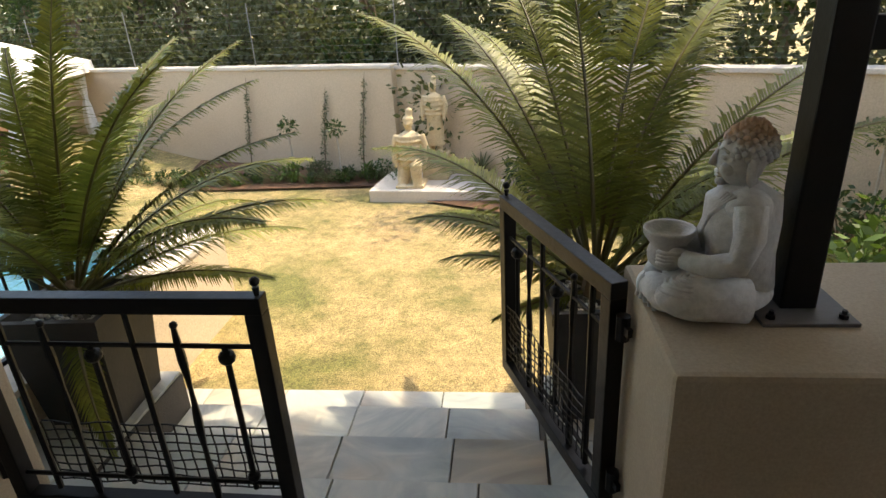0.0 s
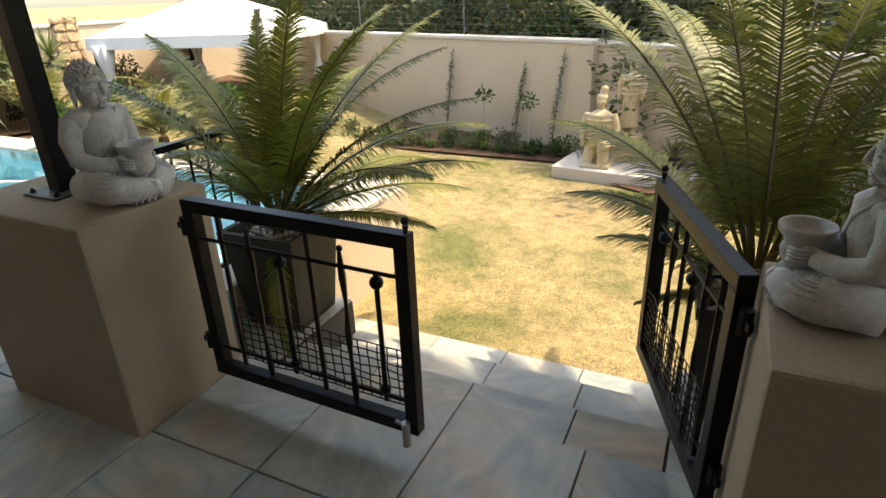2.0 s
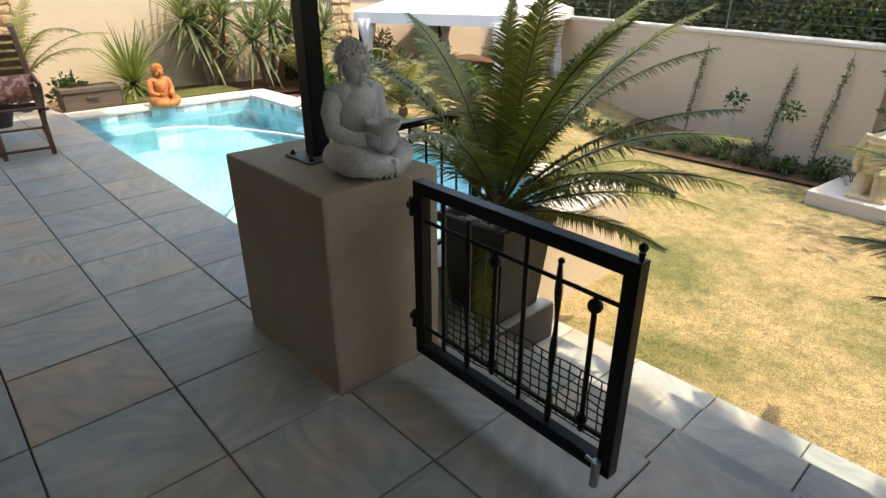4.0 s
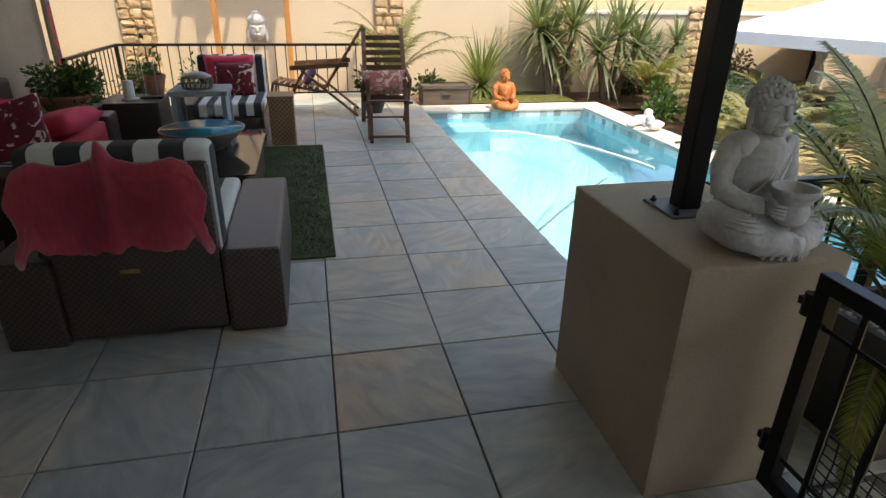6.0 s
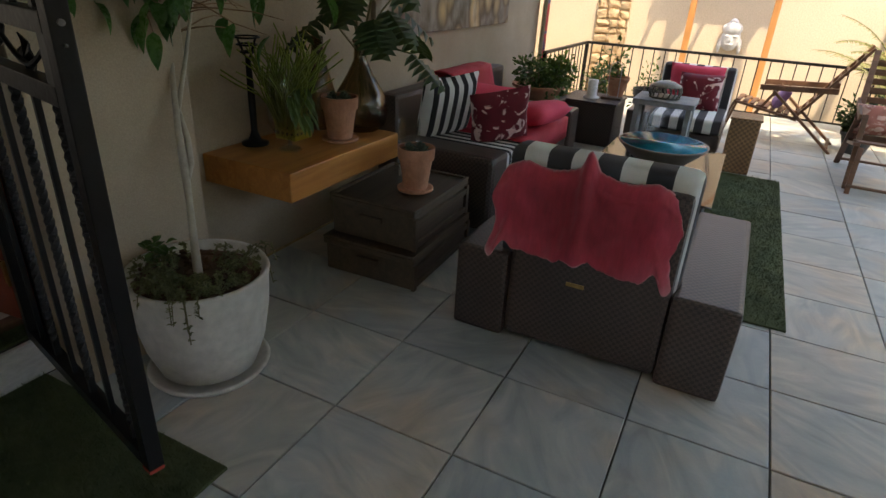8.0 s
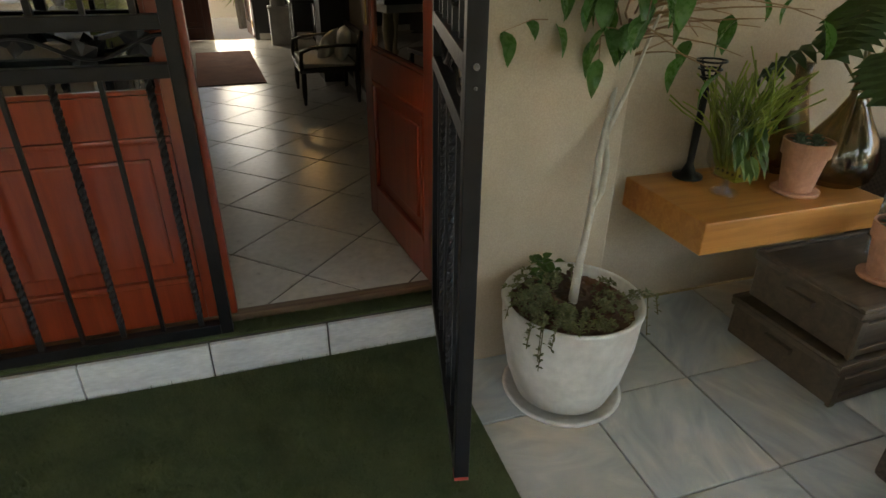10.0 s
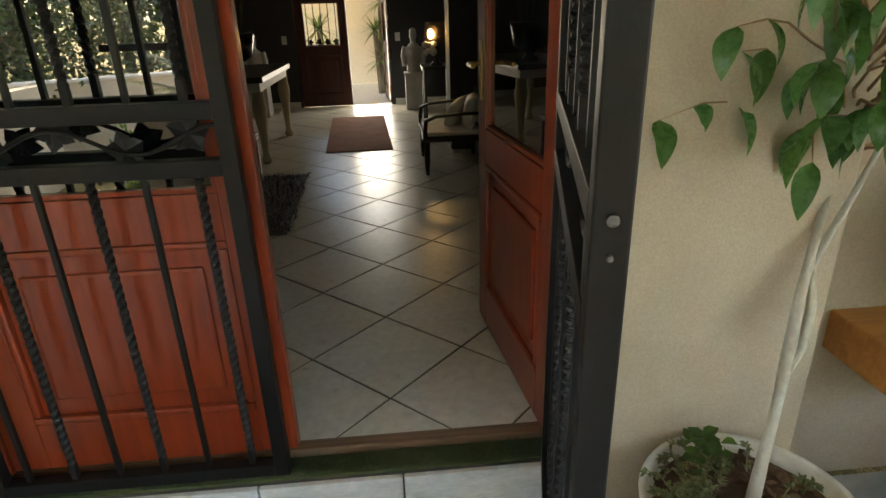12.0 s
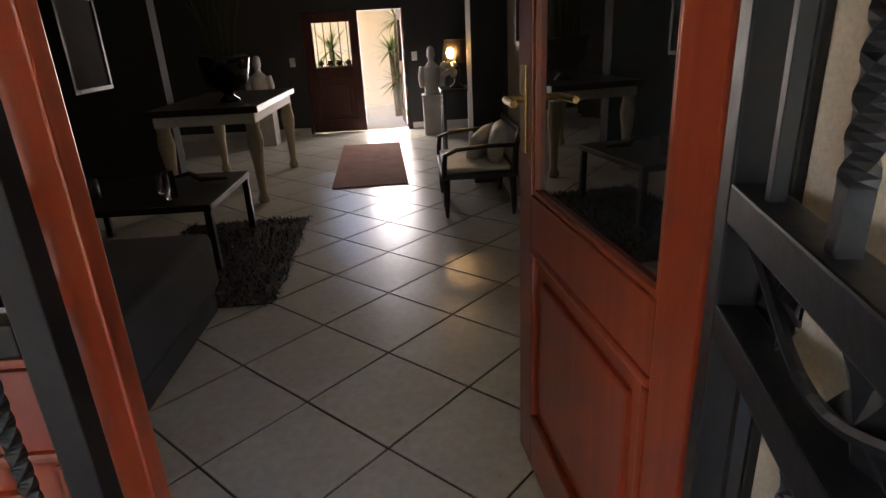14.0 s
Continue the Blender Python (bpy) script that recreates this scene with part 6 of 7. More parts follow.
herb_bowl(-5.48, -2.0, 0.39, 0.23, 0.13, 3, "bushy green herbs in a wide terracotta bowl", n=1500)
herb_bowl(-5.95, -1.98, 0.0, 0.17, 0.36, 4, "tall leafy plant in a terracotta pot by the railing", n=700, ph=0.35)
herb_bowl(-6.12, -1.45, 0.39, 0.10, 0.18, 5, "small plant in a terracotta pot on a wicker stand", n=120, size=0.06)
herb_bowl(-6.75, -1.75, 0.0, 0.16, 0.3, 6, "leafy plant in a terracotta pot near the railing", n=600, ph=0.35)
herb_bowl(-7.0, -1.3, 0.0, 0.14, 0.36, 7, "sparse plant in a grey pot by the railing", POT_DARK, 160, 0.05)
herb_bowl(-7.05, 0.66, 0.0, 0.15, 0.2, 9, "round dark-leaved bush in a dark pot behind the deck chair", POT_DARK, 1300, 0.055, LEAF_DARK, 0.30)
bm = B()
lathe(bm, [(0.07, 0), (0.07, 0.012), (0.045, 0.014), (0.045, 0.16), (0.012, 0.165)], 20)
tagged(part("pillar_candle", bm, WHITE, None, "", True), "white pillar candle on a small dish", "candle").location = (-5.88, -1.62, 0.391)
t = thing("lantern_hoop", -5.95, -1.45, 0.391, "slim metal hoop lantern frame on a wooden base", "lantern")
bm = B()
tube(bm, [(0, -0.05, 0.0), (0, -0.05, 0.3), (0, 0.0, 0.33), (0, 0.05, 0.3), (0, 0.05, 0.0)], 0.004, 6)
part("hoop", bm, STEEL, t)
part("base", boxm(-0.05, 0.05, -0.09, 0.09, 0, 0.02, 0.004), TRUNK_WOOD, t)

# ---- beyond the pool ----
buddha(-7.06, 2.24, 0.0, 4, 1.10, RUST, "orange terracotta seated buddha statue on the pool edge", False)


def yucca(x, y, z, n, length, width, heads, label, mat, seed, group=""):
    rnd = random.Random(seed)
    t = thing("yucca", x, y, z, label, "plant", 0, group)
    for hx, hy, hz in heads:
        bm = B()
        tube(bm, [(hx * 0.3, hy * 0.3, 0), (hx * 0.6, hy * 0.6, hz * 0.5), (hx, hy, hz)], [0.05, 0.045, 0.04], 8)
        part("stem", bm, BARK, t)
        bm = B()
        for k in range(n):
            u = k / n
            a = k * 2.39996
            el = -0.5 + 1.9 * u
            d = Vector((math.cos(a) * math.cos(el), math.sin(a) * math.cos(el), math.sin(el)))
            blade(bm, (hx, hy, hz), d, Vector((0, 0, 1)) if abs(d.z) < 0.9 else Vector((1, 0, 0)), length * rnd.uniform(0.8, 1.1), width, rnd.uniform(0.05, 0.45), 4)
        part("leaf_head", bm, mat, t)
    return t


YUCCA = leaf("stiff yucca leaf", (0.09, 0.13, 0.035), (0.22, 0.25, 0.09), 0.45)
ALOE = leaf("tree aloe leaf", (0.08, 0.115, 0.05), (0.19, 0.21, 0.10), 0.5)
yucca(-8.1, 2.25, -0.08, 170, 0.86, 0.040, [(0, 0, 0.20)], "spiky rosette yucca in front of the back wall", YUCCA, 1)
yucca(-8.35, 3.45, -0.1, 80, 0.80, 0.055, [(-0.05, -0.15, 0.75), (0.1, 0.15, 0.95), (0.05, -0.35, 0.95)], "branching tree aloe against the back wall", ALOE, 2, "tree aloes")
yucca(-8.1, 4.15, -0.1, 80, 0.80, 0.055, [(0.0, 0.1, 0.85), (0.1, -0.25, 0.65), (-0.05, 0.4, 0.7)], "branching tree aloe against the back wall", ALOE, 3, "tree aloes")
yucca(-8.5, 5.0, -0.1, 60, 0.5, 0.05, [(0.0, 0.0, 0.6), (0.0, 0.4, 0.75)], "branching tree aloe against the back wall", ALOE, 4, "tree aloes")
OLIVE_PALM = leaf("sun-bleached palm leaflet", (0.12, 0.13, 0.045), (0.26, 0.24, 0.09), 0.5)


def ring_fronds(n, el, ln, arch, seed):
    r = random.Random(seed)
    return [(i * 360 / n + r.uniform(-14, 14), el + r.uniform(-18, 22), ln * r.uniform(0.8, 1.1), arch + r.uniform(-15, 15)) for i in range(n)]


feather_palm("garden_palm", -7.55, 4.55, -0.2, ring_fronds(13, 50, 1.0, 70, 1), 0.22, "sunlit feather palm with yellowing lower fronds", 0.15, 0.06, n=56, width=0.021, mats=(OLIVE_PALM, None), dry=(2, 7), group="garden palms")
feather_palm("garden_palm", -6.45, 4.75, -0.25, ring_fronds(12, 45, 0.9, 70, 2), 0.2, "sunlit feather palm beside the pool", 0.12, 0.06, n=56, width=0.021, mats=(OLIVE_PALM, None), dry=(5,), group="garden palms")
feather_palm("garden_palm", -5.0, 4.15, -0.05, ring_fronds(14, 48, 0.8, 75, 3), 0.18, "bushy feather palm in a striped pot near the pool", 0.05, 0.05, n=56, width=0.021, mats=(OLIVE_PALM, None), group="garden palms")
feather_palm("garden_palm", -7.75, 1.0, 0.0, ring_fronds(11, 62, 1.25, 75, 4), 0.2, "slender feather palm leaning behind the deck chair", 0.25, 0.05, n=56, width=0.021, mats=(OLIVE_PALM, None), group="garden palms")
feather_palm("garden_palm", -6.9, 5.9, -0.25, ring_fronds(12, 45, 0.9, 70, 6), 0.2, "feather palm in the far garden bed", 0.1, 0.06, n=56, width=0.021, mats=(OLIVE_PALM, None), group="garden palms")
bm = B()
lathe(bm, [(0.13, 0), (0.17, 0.2), (0.185, 0.24), (0.17, 0.24), (0.02, 0.2)], 24)
tagged(part("plant_pot", bm, paint("white and rust pot", (0.5, 0.44, 0.38), (0.42, 0.2, 0.12), 0.6, big=6), None, "", True), "white and rust banded pot under a palm", "plant pot").location = (-5.0, 4.15, ground_height(-5.0, 4.15))
for i, (x, y, r, h, n, mt) in enumerate(((-7.85, 1.45, 0.26, 0.45, 500, LEAF_MID), (-6.9, 4.3, 0.3, 0.45, 500, LEAF_MID), (-6.0, 4.3, 0.3, 0.5, 500, LEAF_MID), (-5.6, 4.9, 0.35, 0.6, 500, LEAF_GREY), (-7.3, 5.2, 0.4, 0.6, 500, LEAF_MID), (-8.3, 4.6, 0.3, 0.4, 400, LEAF_DARK), (-8.0, 6.1, 0.4, 0.7, 500, LEAF_GREY), (-5.2, 5.4, 0.3, 0.5, 400, LEAF_MID), (-6.3, 3.95, 0.2, 0.3, 300, LEAF_MID))):
    shrub("pool_shrub", x, y, -0.14 if x < -5 else -0.3, r, h, n, 0.07, mt, "leafy shrub in the bed by the pool", 70 + i, group="pool bed shrubs")
chest(-7.55, 1.60, 0.0, 0.34, 0.62, 0.22, "long dark weathered planter chest by the pool", wood_material("weathered grey-brown wood", (0.06, 0.045, 0.035), (0.13, 0.10, 0.075), "Y", 0.8))

# white reclining figures on the coping
def cherub(x, y, z, rz, label):
    bm = B()
    ball(bm, 0, 0, 0.06, 0.07, 0.11, 0.055)
    ball(bm, 0.02, 0.10, 0.13, 0.05)
    tube(bm, [(0.0, -0.08, 0.05), (0.06, -0.16, 0.05), (0.02, -0.22, 0.03)], [0.045, 0.035, 0.025], 8)
    tube(bm, [(0.03, 0.05, 0.09), (0.08, 0.09, 0.05), (0.05, 0.14, 0.06)], [0.03, 0.025, 0.02], 8)
    ob = part("figurine", bm, WHITE, None, "", True)
    rm = ob.modifiers.new("fuse", "REMESH")
    rm.mode, rm.voxel_size, rm.use_smooth_shade = "VOXEL", 0.009, True
    ob.matrix_world = pose(x, y, z, 0, 0, rz)
    tagged(ob, label, "figurine", "white figurines")


cherub(-5.95, 3.45, 0.0, 20, "small white reclining stone figurine on the pool edge")
cherub(-5.68, 3.48, 0.0, -150, "small white reclining stone figurine on the pool edge")

# floating hose and cleaner
bm = B()
tube(bm, [(-6.3 + 0.9 * (1 - math.cos(a)) * 0.9, 1.75 + 1.15 * math.sin(a * 0.5 + 0.1), -0.095) for a in (i * 0.13 for i in range(25))], 0.012, 6)
tagged(part("pool_hose", bm, WHITE, None, "", True), "white pool cleaner hose floating on the water", "hose")
bm = B()
tube(bm, [(-4.5 + 0.05 * i, 2.35 - 0.11 * i, -0.11 - 0.12 * i) for i in range(8)], 0.013, 6)
tagged(part("pool_hose", bm, paint("grey hose", (0.1, 0.2, 0.25), (0.16, 0.28, 0.33), 0.5), None, "", True), "grey cleaner hose hanging down into the water", "hose")

# timber arch, wall mask
t = thing("timber_arch", -8.42, -0.72, 0.0, "orange timber garden arch before the back wall", "arch")
for s in (-1, 1):
    part("post", boxm(-0.035, 0.035, 0.44 * s - 0.035, 0.44 * s + 0.035, -0.1, 2.05, 0.006), POST_ORANGE, t)
    part("brace", boxm(-0.03, 0.03, -0.02, 0.02, 0, 0.36, 0.004, pose(0, 0.42 * s, 1.66, 40 * s, 0, 0)), POST_ORANGE, t)
part("beam", boxm(-0.05, 0.05, -0.72, 0.72, 2.00, 2.10, 0.008), POST_ORANGE, t)
for k in range(5):
    part("rafter", boxm(-0.25, 0.25, -0.6 + 0.3 * k - 0.02, -0.6 + 0.3 * k + 0.02, 2.101, 2.17, 0.004), POST_ORANGE, t)
bm = B()
ball(bm, 0, 0, 0, 0.06, 0.11, 0.15, 3)
ball(bm, 0.02, 0, 0.11, 0.06, 0.115, 0.08, 3)
ball(bm, 0.01, 0, 0.19, 0.04, 0.05, 0.04)
ball(bm, 0.06, 0, -0.01, 0.03, 0.018, 0.04)
ball(bm, 0.05, 0, -0.07, 0.022, 0.04, 0.014)
for s in (-1, 1):
    ball(bm, 0.05, 0.045 * s, 0.025, 0.02, 0.032, 0.012)
    ball(bm, 0, 0.115 * s, -0.09, 0.03, 0.025, 0.09)
ob = part("wall_mask", bm, STONE_GREY, None, "", True)
rm = ob.modifiers.new("fuse", "REMESH")
rm.mode, rm.voxel_size, rm.use_smooth_shade = "VOXEL", 0.008, True
ob.location = (-8.77, -0.69, 0.80)
tagged(ob, "grey stone buddha face mask hung on the back wall", "wall mask")

# stone-clad strips on the walls
def stone_strip(y0, y1, z1, seed, label, x=-8.8):
    rnd = random.Random(seed)
    t = thing("stone_pilaster", x, (y0 + y1) / 2, -0.1, label, "stone cladding", 0, "stone pilasters")
    part("backing", boxm(0.001, 0.03, -(y1 - y0) / 2, (y1 - y0) / 2, 0, z1), PLASTER_OUT, t)
    z = 0.0
    while z < z1 - 0.05:
        h = rnd.uniform(0.09, 0.16)
        y = -(y1 - y0) / 2
        while y < (y1 - y0) / 2 - 0.02:
            w = min(rnd.uniform(0.10, 0.2), (y1 - y0) / 2 - y)
            bm = B()
            box(bm, 0.02, 0.055 + rnd.uniform(0, 0.025), y + 0.006, y + w - 0.006, z + 0.006, min(z + h, z1) - 0.006, min(0.032, w * 0.26))
            for v in bm.verts:
                v.co += Vector((rnd.uniform(-0.006, 0.006), rnd.uniform(-0.015, 0.015), rnd.uniform(-0.015, 0.015)))
            part("stone", bm, STONE_CLAD, t)
            y += w
        z += h


stone_strip(-2.36, -1.94, 1.75, 1, "rough honey-coloured stone strip on the back wall")
stone_strip(0.88, 1.28, 1.75, 2, "rough honey-coloured stone strip on the back wall")
stone_strip(3.5, 3.9, 1.75, 3, "rough honey-coloured stone strip on the back wall")
stone_strip(5.7, 6.1, 1.25, 4, "rough honey-coloured stone strip on the low wall")

# gazebo
t = thing("gazebo", -7.15, 7.35, -0.18, "white canvas garden gazebo with tied-back curtains", "gazebo", 18)
E_, H_, A_ = 1.35, 1.05, 1.62
bm = B()
c = [bm.verts.new((E_ * sx, E_ * sy, H_)) for sx, sy in ((-1, -1), (1, -1), (1, 1), (-1, 1))]
ap = bm.verts.new((0, 0, A_))
for k in range(4):
    bm.faces.new((c[k], c[(k + 1) % 4], ap))
low = [bm.verts.new((v.co.x * 1.01, v.co.y * 1.01, H_ - 0.16)) for v in c]
for k in range(4):
    bm.faces.new((c[k], low[k], low[(k + 1) % 4], c[(k + 1) % 4]))
ob = part("canopy", bm, CANVAS_WHITE, t)
ob.modifiers.new("thick", "SOLIDIFY").thickness = 0.012
for sx in (-1, 1):
    for sy in (-1, 1):
        part("post", boxm(E_ * sx * 0.95 - 0.03, E_ * sx * 0.95 + 0.03, E_ * sy * 0.95 - 0.03, E_ * sy * 0.95 + 0.03, -0.3, H_ - 0.02, 0.004), BLACK, t)
        bm = B()
        pr = [(0.10, -0.1), (0.12, 0.1), (0.09, 0.35), (0.045, 0.5), (0.10, 0.7), (0.15, H_ - 0.1)]
        lathe(bm, pr, 20, E_ * sx * 0.86, E_ * sy * 0.95)
        for v in bm.verts:
            a = math.atan2(v.co.y - E_ * sy * 0.95, v.co.x - E_ * sx * 0.86)
            v.co.x += 0.02 * math.cos(a * 7) * math.cos(a)
            v.co.y += 0.02 * math.cos(a * 7) * math.sin(a)
        part("curtain", bm, CANVAS_WHITE, t, "white curtain tied back to the post", True)
for k in range(4):
    a, b = [((-1, -1), (1, -1)), ((1, -1), (1, 1)), ((1, 1), (-1, 1)), ((-1, 1), (-1, -1))][k]
    bm = B()
    tube(bm, [(a[0] * E_ * 0.95, a[1] * E_ * 0.95, H_ - 0.05), (b[0] * E_ * 0.95, b[1] * E_ * 0.95, H_ - 0.05)], 0.02, 6)
    part("beam", bm, BLACK, t)

RED_STAIN = RED_DOOR
DARK_RED = wood_material("dark maroon timber", (0.045, 0.010, 0.006), (0.08, 0.018, 0.010), "Z", 0.4)


# ---- entrance: timber doors and security gates ----
def flower(bm, x, y, z, s, m):
    for k in range(5):
        a = k * 2 * math.pi / 5 + 0.3
        broad_leaf(bm, m @ Vector((x, y, z)), m.to_3x3() @ Vector((math.cos(a), 0.1, math.sin(a))), m.to_3x3() @ Vector((0, 1, 0.1)), s, s * 0.75, 0.15)


def timber_door(name, x, y, rz, w, label, h=2.02, handle=True, wood=None, glazing=None):
    """A half-glazed panel door, hinged at its origin, its face towards +y."""
    t = thing(name, x, y, FLOOR_IN + 0.012, label, "door", rz, "timber double doors", "structure")
    d, s = 0.022, 0.105
    RED_DOOR, GLASS_DARK = wood or RED_STAIN, glazing or GLASS_DIM
    part("stile", boxm(0, s, -d, d, 0, h, 0.004), RED_DOOR, t)
    part("stile", boxm(w - s, w, -d, d, 0, h, 0.004), RED_DOOR, t)
    part("bottom_rail", boxm(s, w - s, -d, d, 0, 0.16, 0.003), RED_DOOR, t)
    part("lock_rail", boxm(s, w - s, -d, d, 0.70, 0.83, 0.003), RED_DOOR, t)
    part("top_rail", boxm(s, w - s, -d, d, h - 0.12, h, 0.003), RED_DOOR, t)
    p = part("panel", boxm(s, w - s, -0.008, 0.008, 0.16, 0.70), RED_DOOR, t)
    part("raised_field", boxm(s + 0.075, w - s - 0.075, -0.019, 0.019, 0.235, 0.625, 0.010), RED_DOOR, p)
    for z in (0.161, 0.677):
        part("moulding", boxm(s, w - s, -0.027, 0.027, z, z + 0.022, 0.008), RED_DOOR, p)
    for u in (s + 0.001, w - s - 0.023):
        part("moulding", boxm(u, u + 0.022, -0.026, 0.026, 0.184, 0.676, 0.008), RED_DOOR, p)
    pane = part("pane", boxm(s - 0.004, w - s + 0.004, -0.003, 0.003, 0.83, h - 0.12), GLASS_DARK, t, "dark reflecting window pane")
    for x0 in (s, w - s - 0.014):
        part("glazing_bead", boxm(x0, x0 + 0.014, -0.017, 0.017, 0.83, h - 0.12, 0.003), RED_DOOR, t)
    part("glazing_bead", boxm(s, w - s, -0.017, 0.017, 0.831, 0.845, 0.003), RED_DOOR, t)
    for z in (0.14, 1.75):
        bm = B()
        lathe(bm, [(0.008, z), (0.008, z + 0.09)], 8, -0.004, d + 0.004)
        box(bm, 0.0, 0.022, d, d + 0.003, z, z + 0.09)
        part("hinge", bm, BRASS, t, "brass butt hinge")
    if handle:
        for sg in (1, -1):
            hd = part("handle_plate", boxm(w - 0.075, w - 0.035, sg * (d + 0.004) - 0.003, sg * (d + 0.004) + 0.003, 0.93, 1.14, 0.002), BRASS, t, "brass lock plate")
            bm = B()
            tube(bm, [(w - 0.055, sg * d, 1.06), (w - 0.055, sg * (d + 0.05), 1.06), (w - 0.15, sg * (d + 0.055), 1.06)], 0.009, 8)
            part("lever", bm, BRASS, hd)
    return t


GLASS_DIM, _, _N, _L, _Bs = material("dim window glass")
_Bs.inputs["Base Color"].default_value = (0.010, 0.011, 0.011, 1)
_Bs.inputs["Roughness"].default_value = 0.015
_Bs.inputs["Specular IOR Level"].default_value = 1.0
_Bs.inputs["Coat Weight"].default_value = 1.0
_Bs.inputs["Coat Roughness"].default_value = 0.01
_Bs.inputs["Coat IOR"].default_value = 2.4
timber_door("door_1", 0.285, -2.495, 180, 0.84, "closed red-stained half-glazed timber door leaf", handle=False)
timber_door("door_2", -1.345, -2.440, -84.2, 0.84, "red-stained half-glazed timber door leaf standing open inwards")
t = thing("door_frame", 0, 0, 0, "red-stained timber door frame", "door frame", 0, "", "structure")
part("jamb", boxm(-1.3545, -1.336, -2.434, -2.352, 0.15, 2.26, 0.004), RED_DOOR, t)
part("jamb", boxm(0.290, 0.342, -2.545, -2.462, 0.19, 2.26, 0.006), RED_DOOR, t)
part("head", boxm(-1.316, 0.290, -2.545, -2.462, 2.215, 2.26, 0.006), RED_DOOR, t)


def security_gate(x, y, rz, w, label, lock=False):
    t = thing("security_gate", x, y, 0.165, label, "security gate", rz, "security gates")
    h, f = 2.0, 0.042
    part("stile", boxm(0, f, -0.02, 0.02, 0, h, 0.003), BLACK, t)
    part("stile", boxm(w - f, w, -0.02, 0.02, 0, h, 0.003), BLACK, t)
    for z in (0.0, 0.925, 1.06, h - f):
        part("rail", boxm(f, w - f, -0.02, 0.02, z, z + f, 0.003), BLACK, t)
    n = 6
    for i in range(n):
        u = f + (w - 2 * f) * (i + 0.5) / n
        for z0, z1 in ((f, 0.925), (1.06 + f, h - f)):
            bm = B()
            if i % 2:
                box(bm, -0.0088, 0.0088, -0.0088, 0.0088, 0, z1 - z0)
                k = int((z1 - z0) / 0.03)
                bmesh.ops.subdivide_edges(bm, edges=[e for e in bm.edges if abs(e.verts[0].co.z - e.verts[1].co.z) > 0.1], cuts=k * 5, use_grid_fill=True)
                for v in bm.verts:
                    m = min(1, max(0, (v.co.z - 0.05) / 0.05), ) * 1.0
                    a = max(0, v.co.z - 0.05) * 62
                    c_, s_ = math.cos(a), math.sin(a)
                    v.co.x, v.co.y = v.co.x * c_ - v.co.y * s_, v.co.x * s_ + v.co.y * c_
                bmesh.ops.translate(bm, vec=(u, 0, z0), verts=bm.verts)
                part("twisted_bar", bm, BLACK, t)
            else:
                box(bm, u - 0.007, u + 0.007, -0.007, 0.007, z0, z1, 0.001)
                part("bar", bm, BLACK, t)
    bm = B()
    k = 28
    tube(bm, [(f + (w - 2 * f) * i / k, 0.0, 1.015 + 0.032 * math.cos(i / k * 4 * math.pi)) for i in range(k + 1)], 0.006, 6)
    part("vine", bm, BLACK, t, "wavy iron vine")
    for i in range(5):
        bm = B()
        u = f + (w - 2 * f) * (i + 0.55) / 5
        zc = 1.015 + 0.028 * math.cos((u - f) / (w - 2 * f) * 4 * math.pi)
        for q in range(5):
            a = q * 2 * math.pi / 5 + i
            broad_leaf(bm, (u, 0.008, zc), (math.cos(a), 0.12, math.sin(a)), (0, 1, 0), 0.052, 0.042, 0.18)
        lf = part("vine_leaf", bm, BLACK, t, "pressed iron vine leaf")
        lf.modifiers.new("thick", "SOLIDIFY").thickness = 0.003
    if lock:
        bx = part("lock_box", boxm(w - 0.085, w - f - 0.001, -0.018, 0.018, 0.93, 1.10, 0.003), paint("scuffed steel", (0.03, 0.03, 0.032), (0.10, 0.10, 0.10), 0.45, metal=0.6, big=20), t)
        for z, r_ in ((1.085, 0.0065), (1.045, 0.0035)):
            bm = B()
            lathe(bm, [(r_, 0), (r_, 0.006), (r_ * 0.4, 0.007)], 12)
            bmesh.ops.transform(bm, matrix=pose(w + 0.0, 0.0, z, 0, 90, 0), verts=bm.verts)
            part("keyhole", bm, paint("dull worn steel", (0.10, 0.10, 0.10), (0.20, 0.20, 0.20), 0.5, metal=0.8, big=60), bx)
        part("red_cap", boxm(0 + w - f, w, -0.02, 0.02, -0.012, -0.001, 0.003), paint("red plastic", (0.3, 0.03, 0.02), (0.4, 0.05, 0.03), 0.5), t, "red plastic foot cap")
    return t


security_gate(0.315, -2.418, 180, 0.85, "black wrought-iron security gate closed before the timber door")
security_gate(-1.315, -2.37, 77.0, 0.875, "black wrought-iron security gate swung out over the mat", True)
t = thing("gate_frame", 0, 0, 0, "black steel frame around the security gates", "gate frame", 0, "", "structure")
part("upright", boxm(0.318, 0.342, -2.46, -2.387, 0.15, 2.26, 0.003), BLACK, t)
part("upright", boxm(-1.3545, -1.340, -2.350, -2.318, 0.15, 2.26, 0.003), BLACK, t)

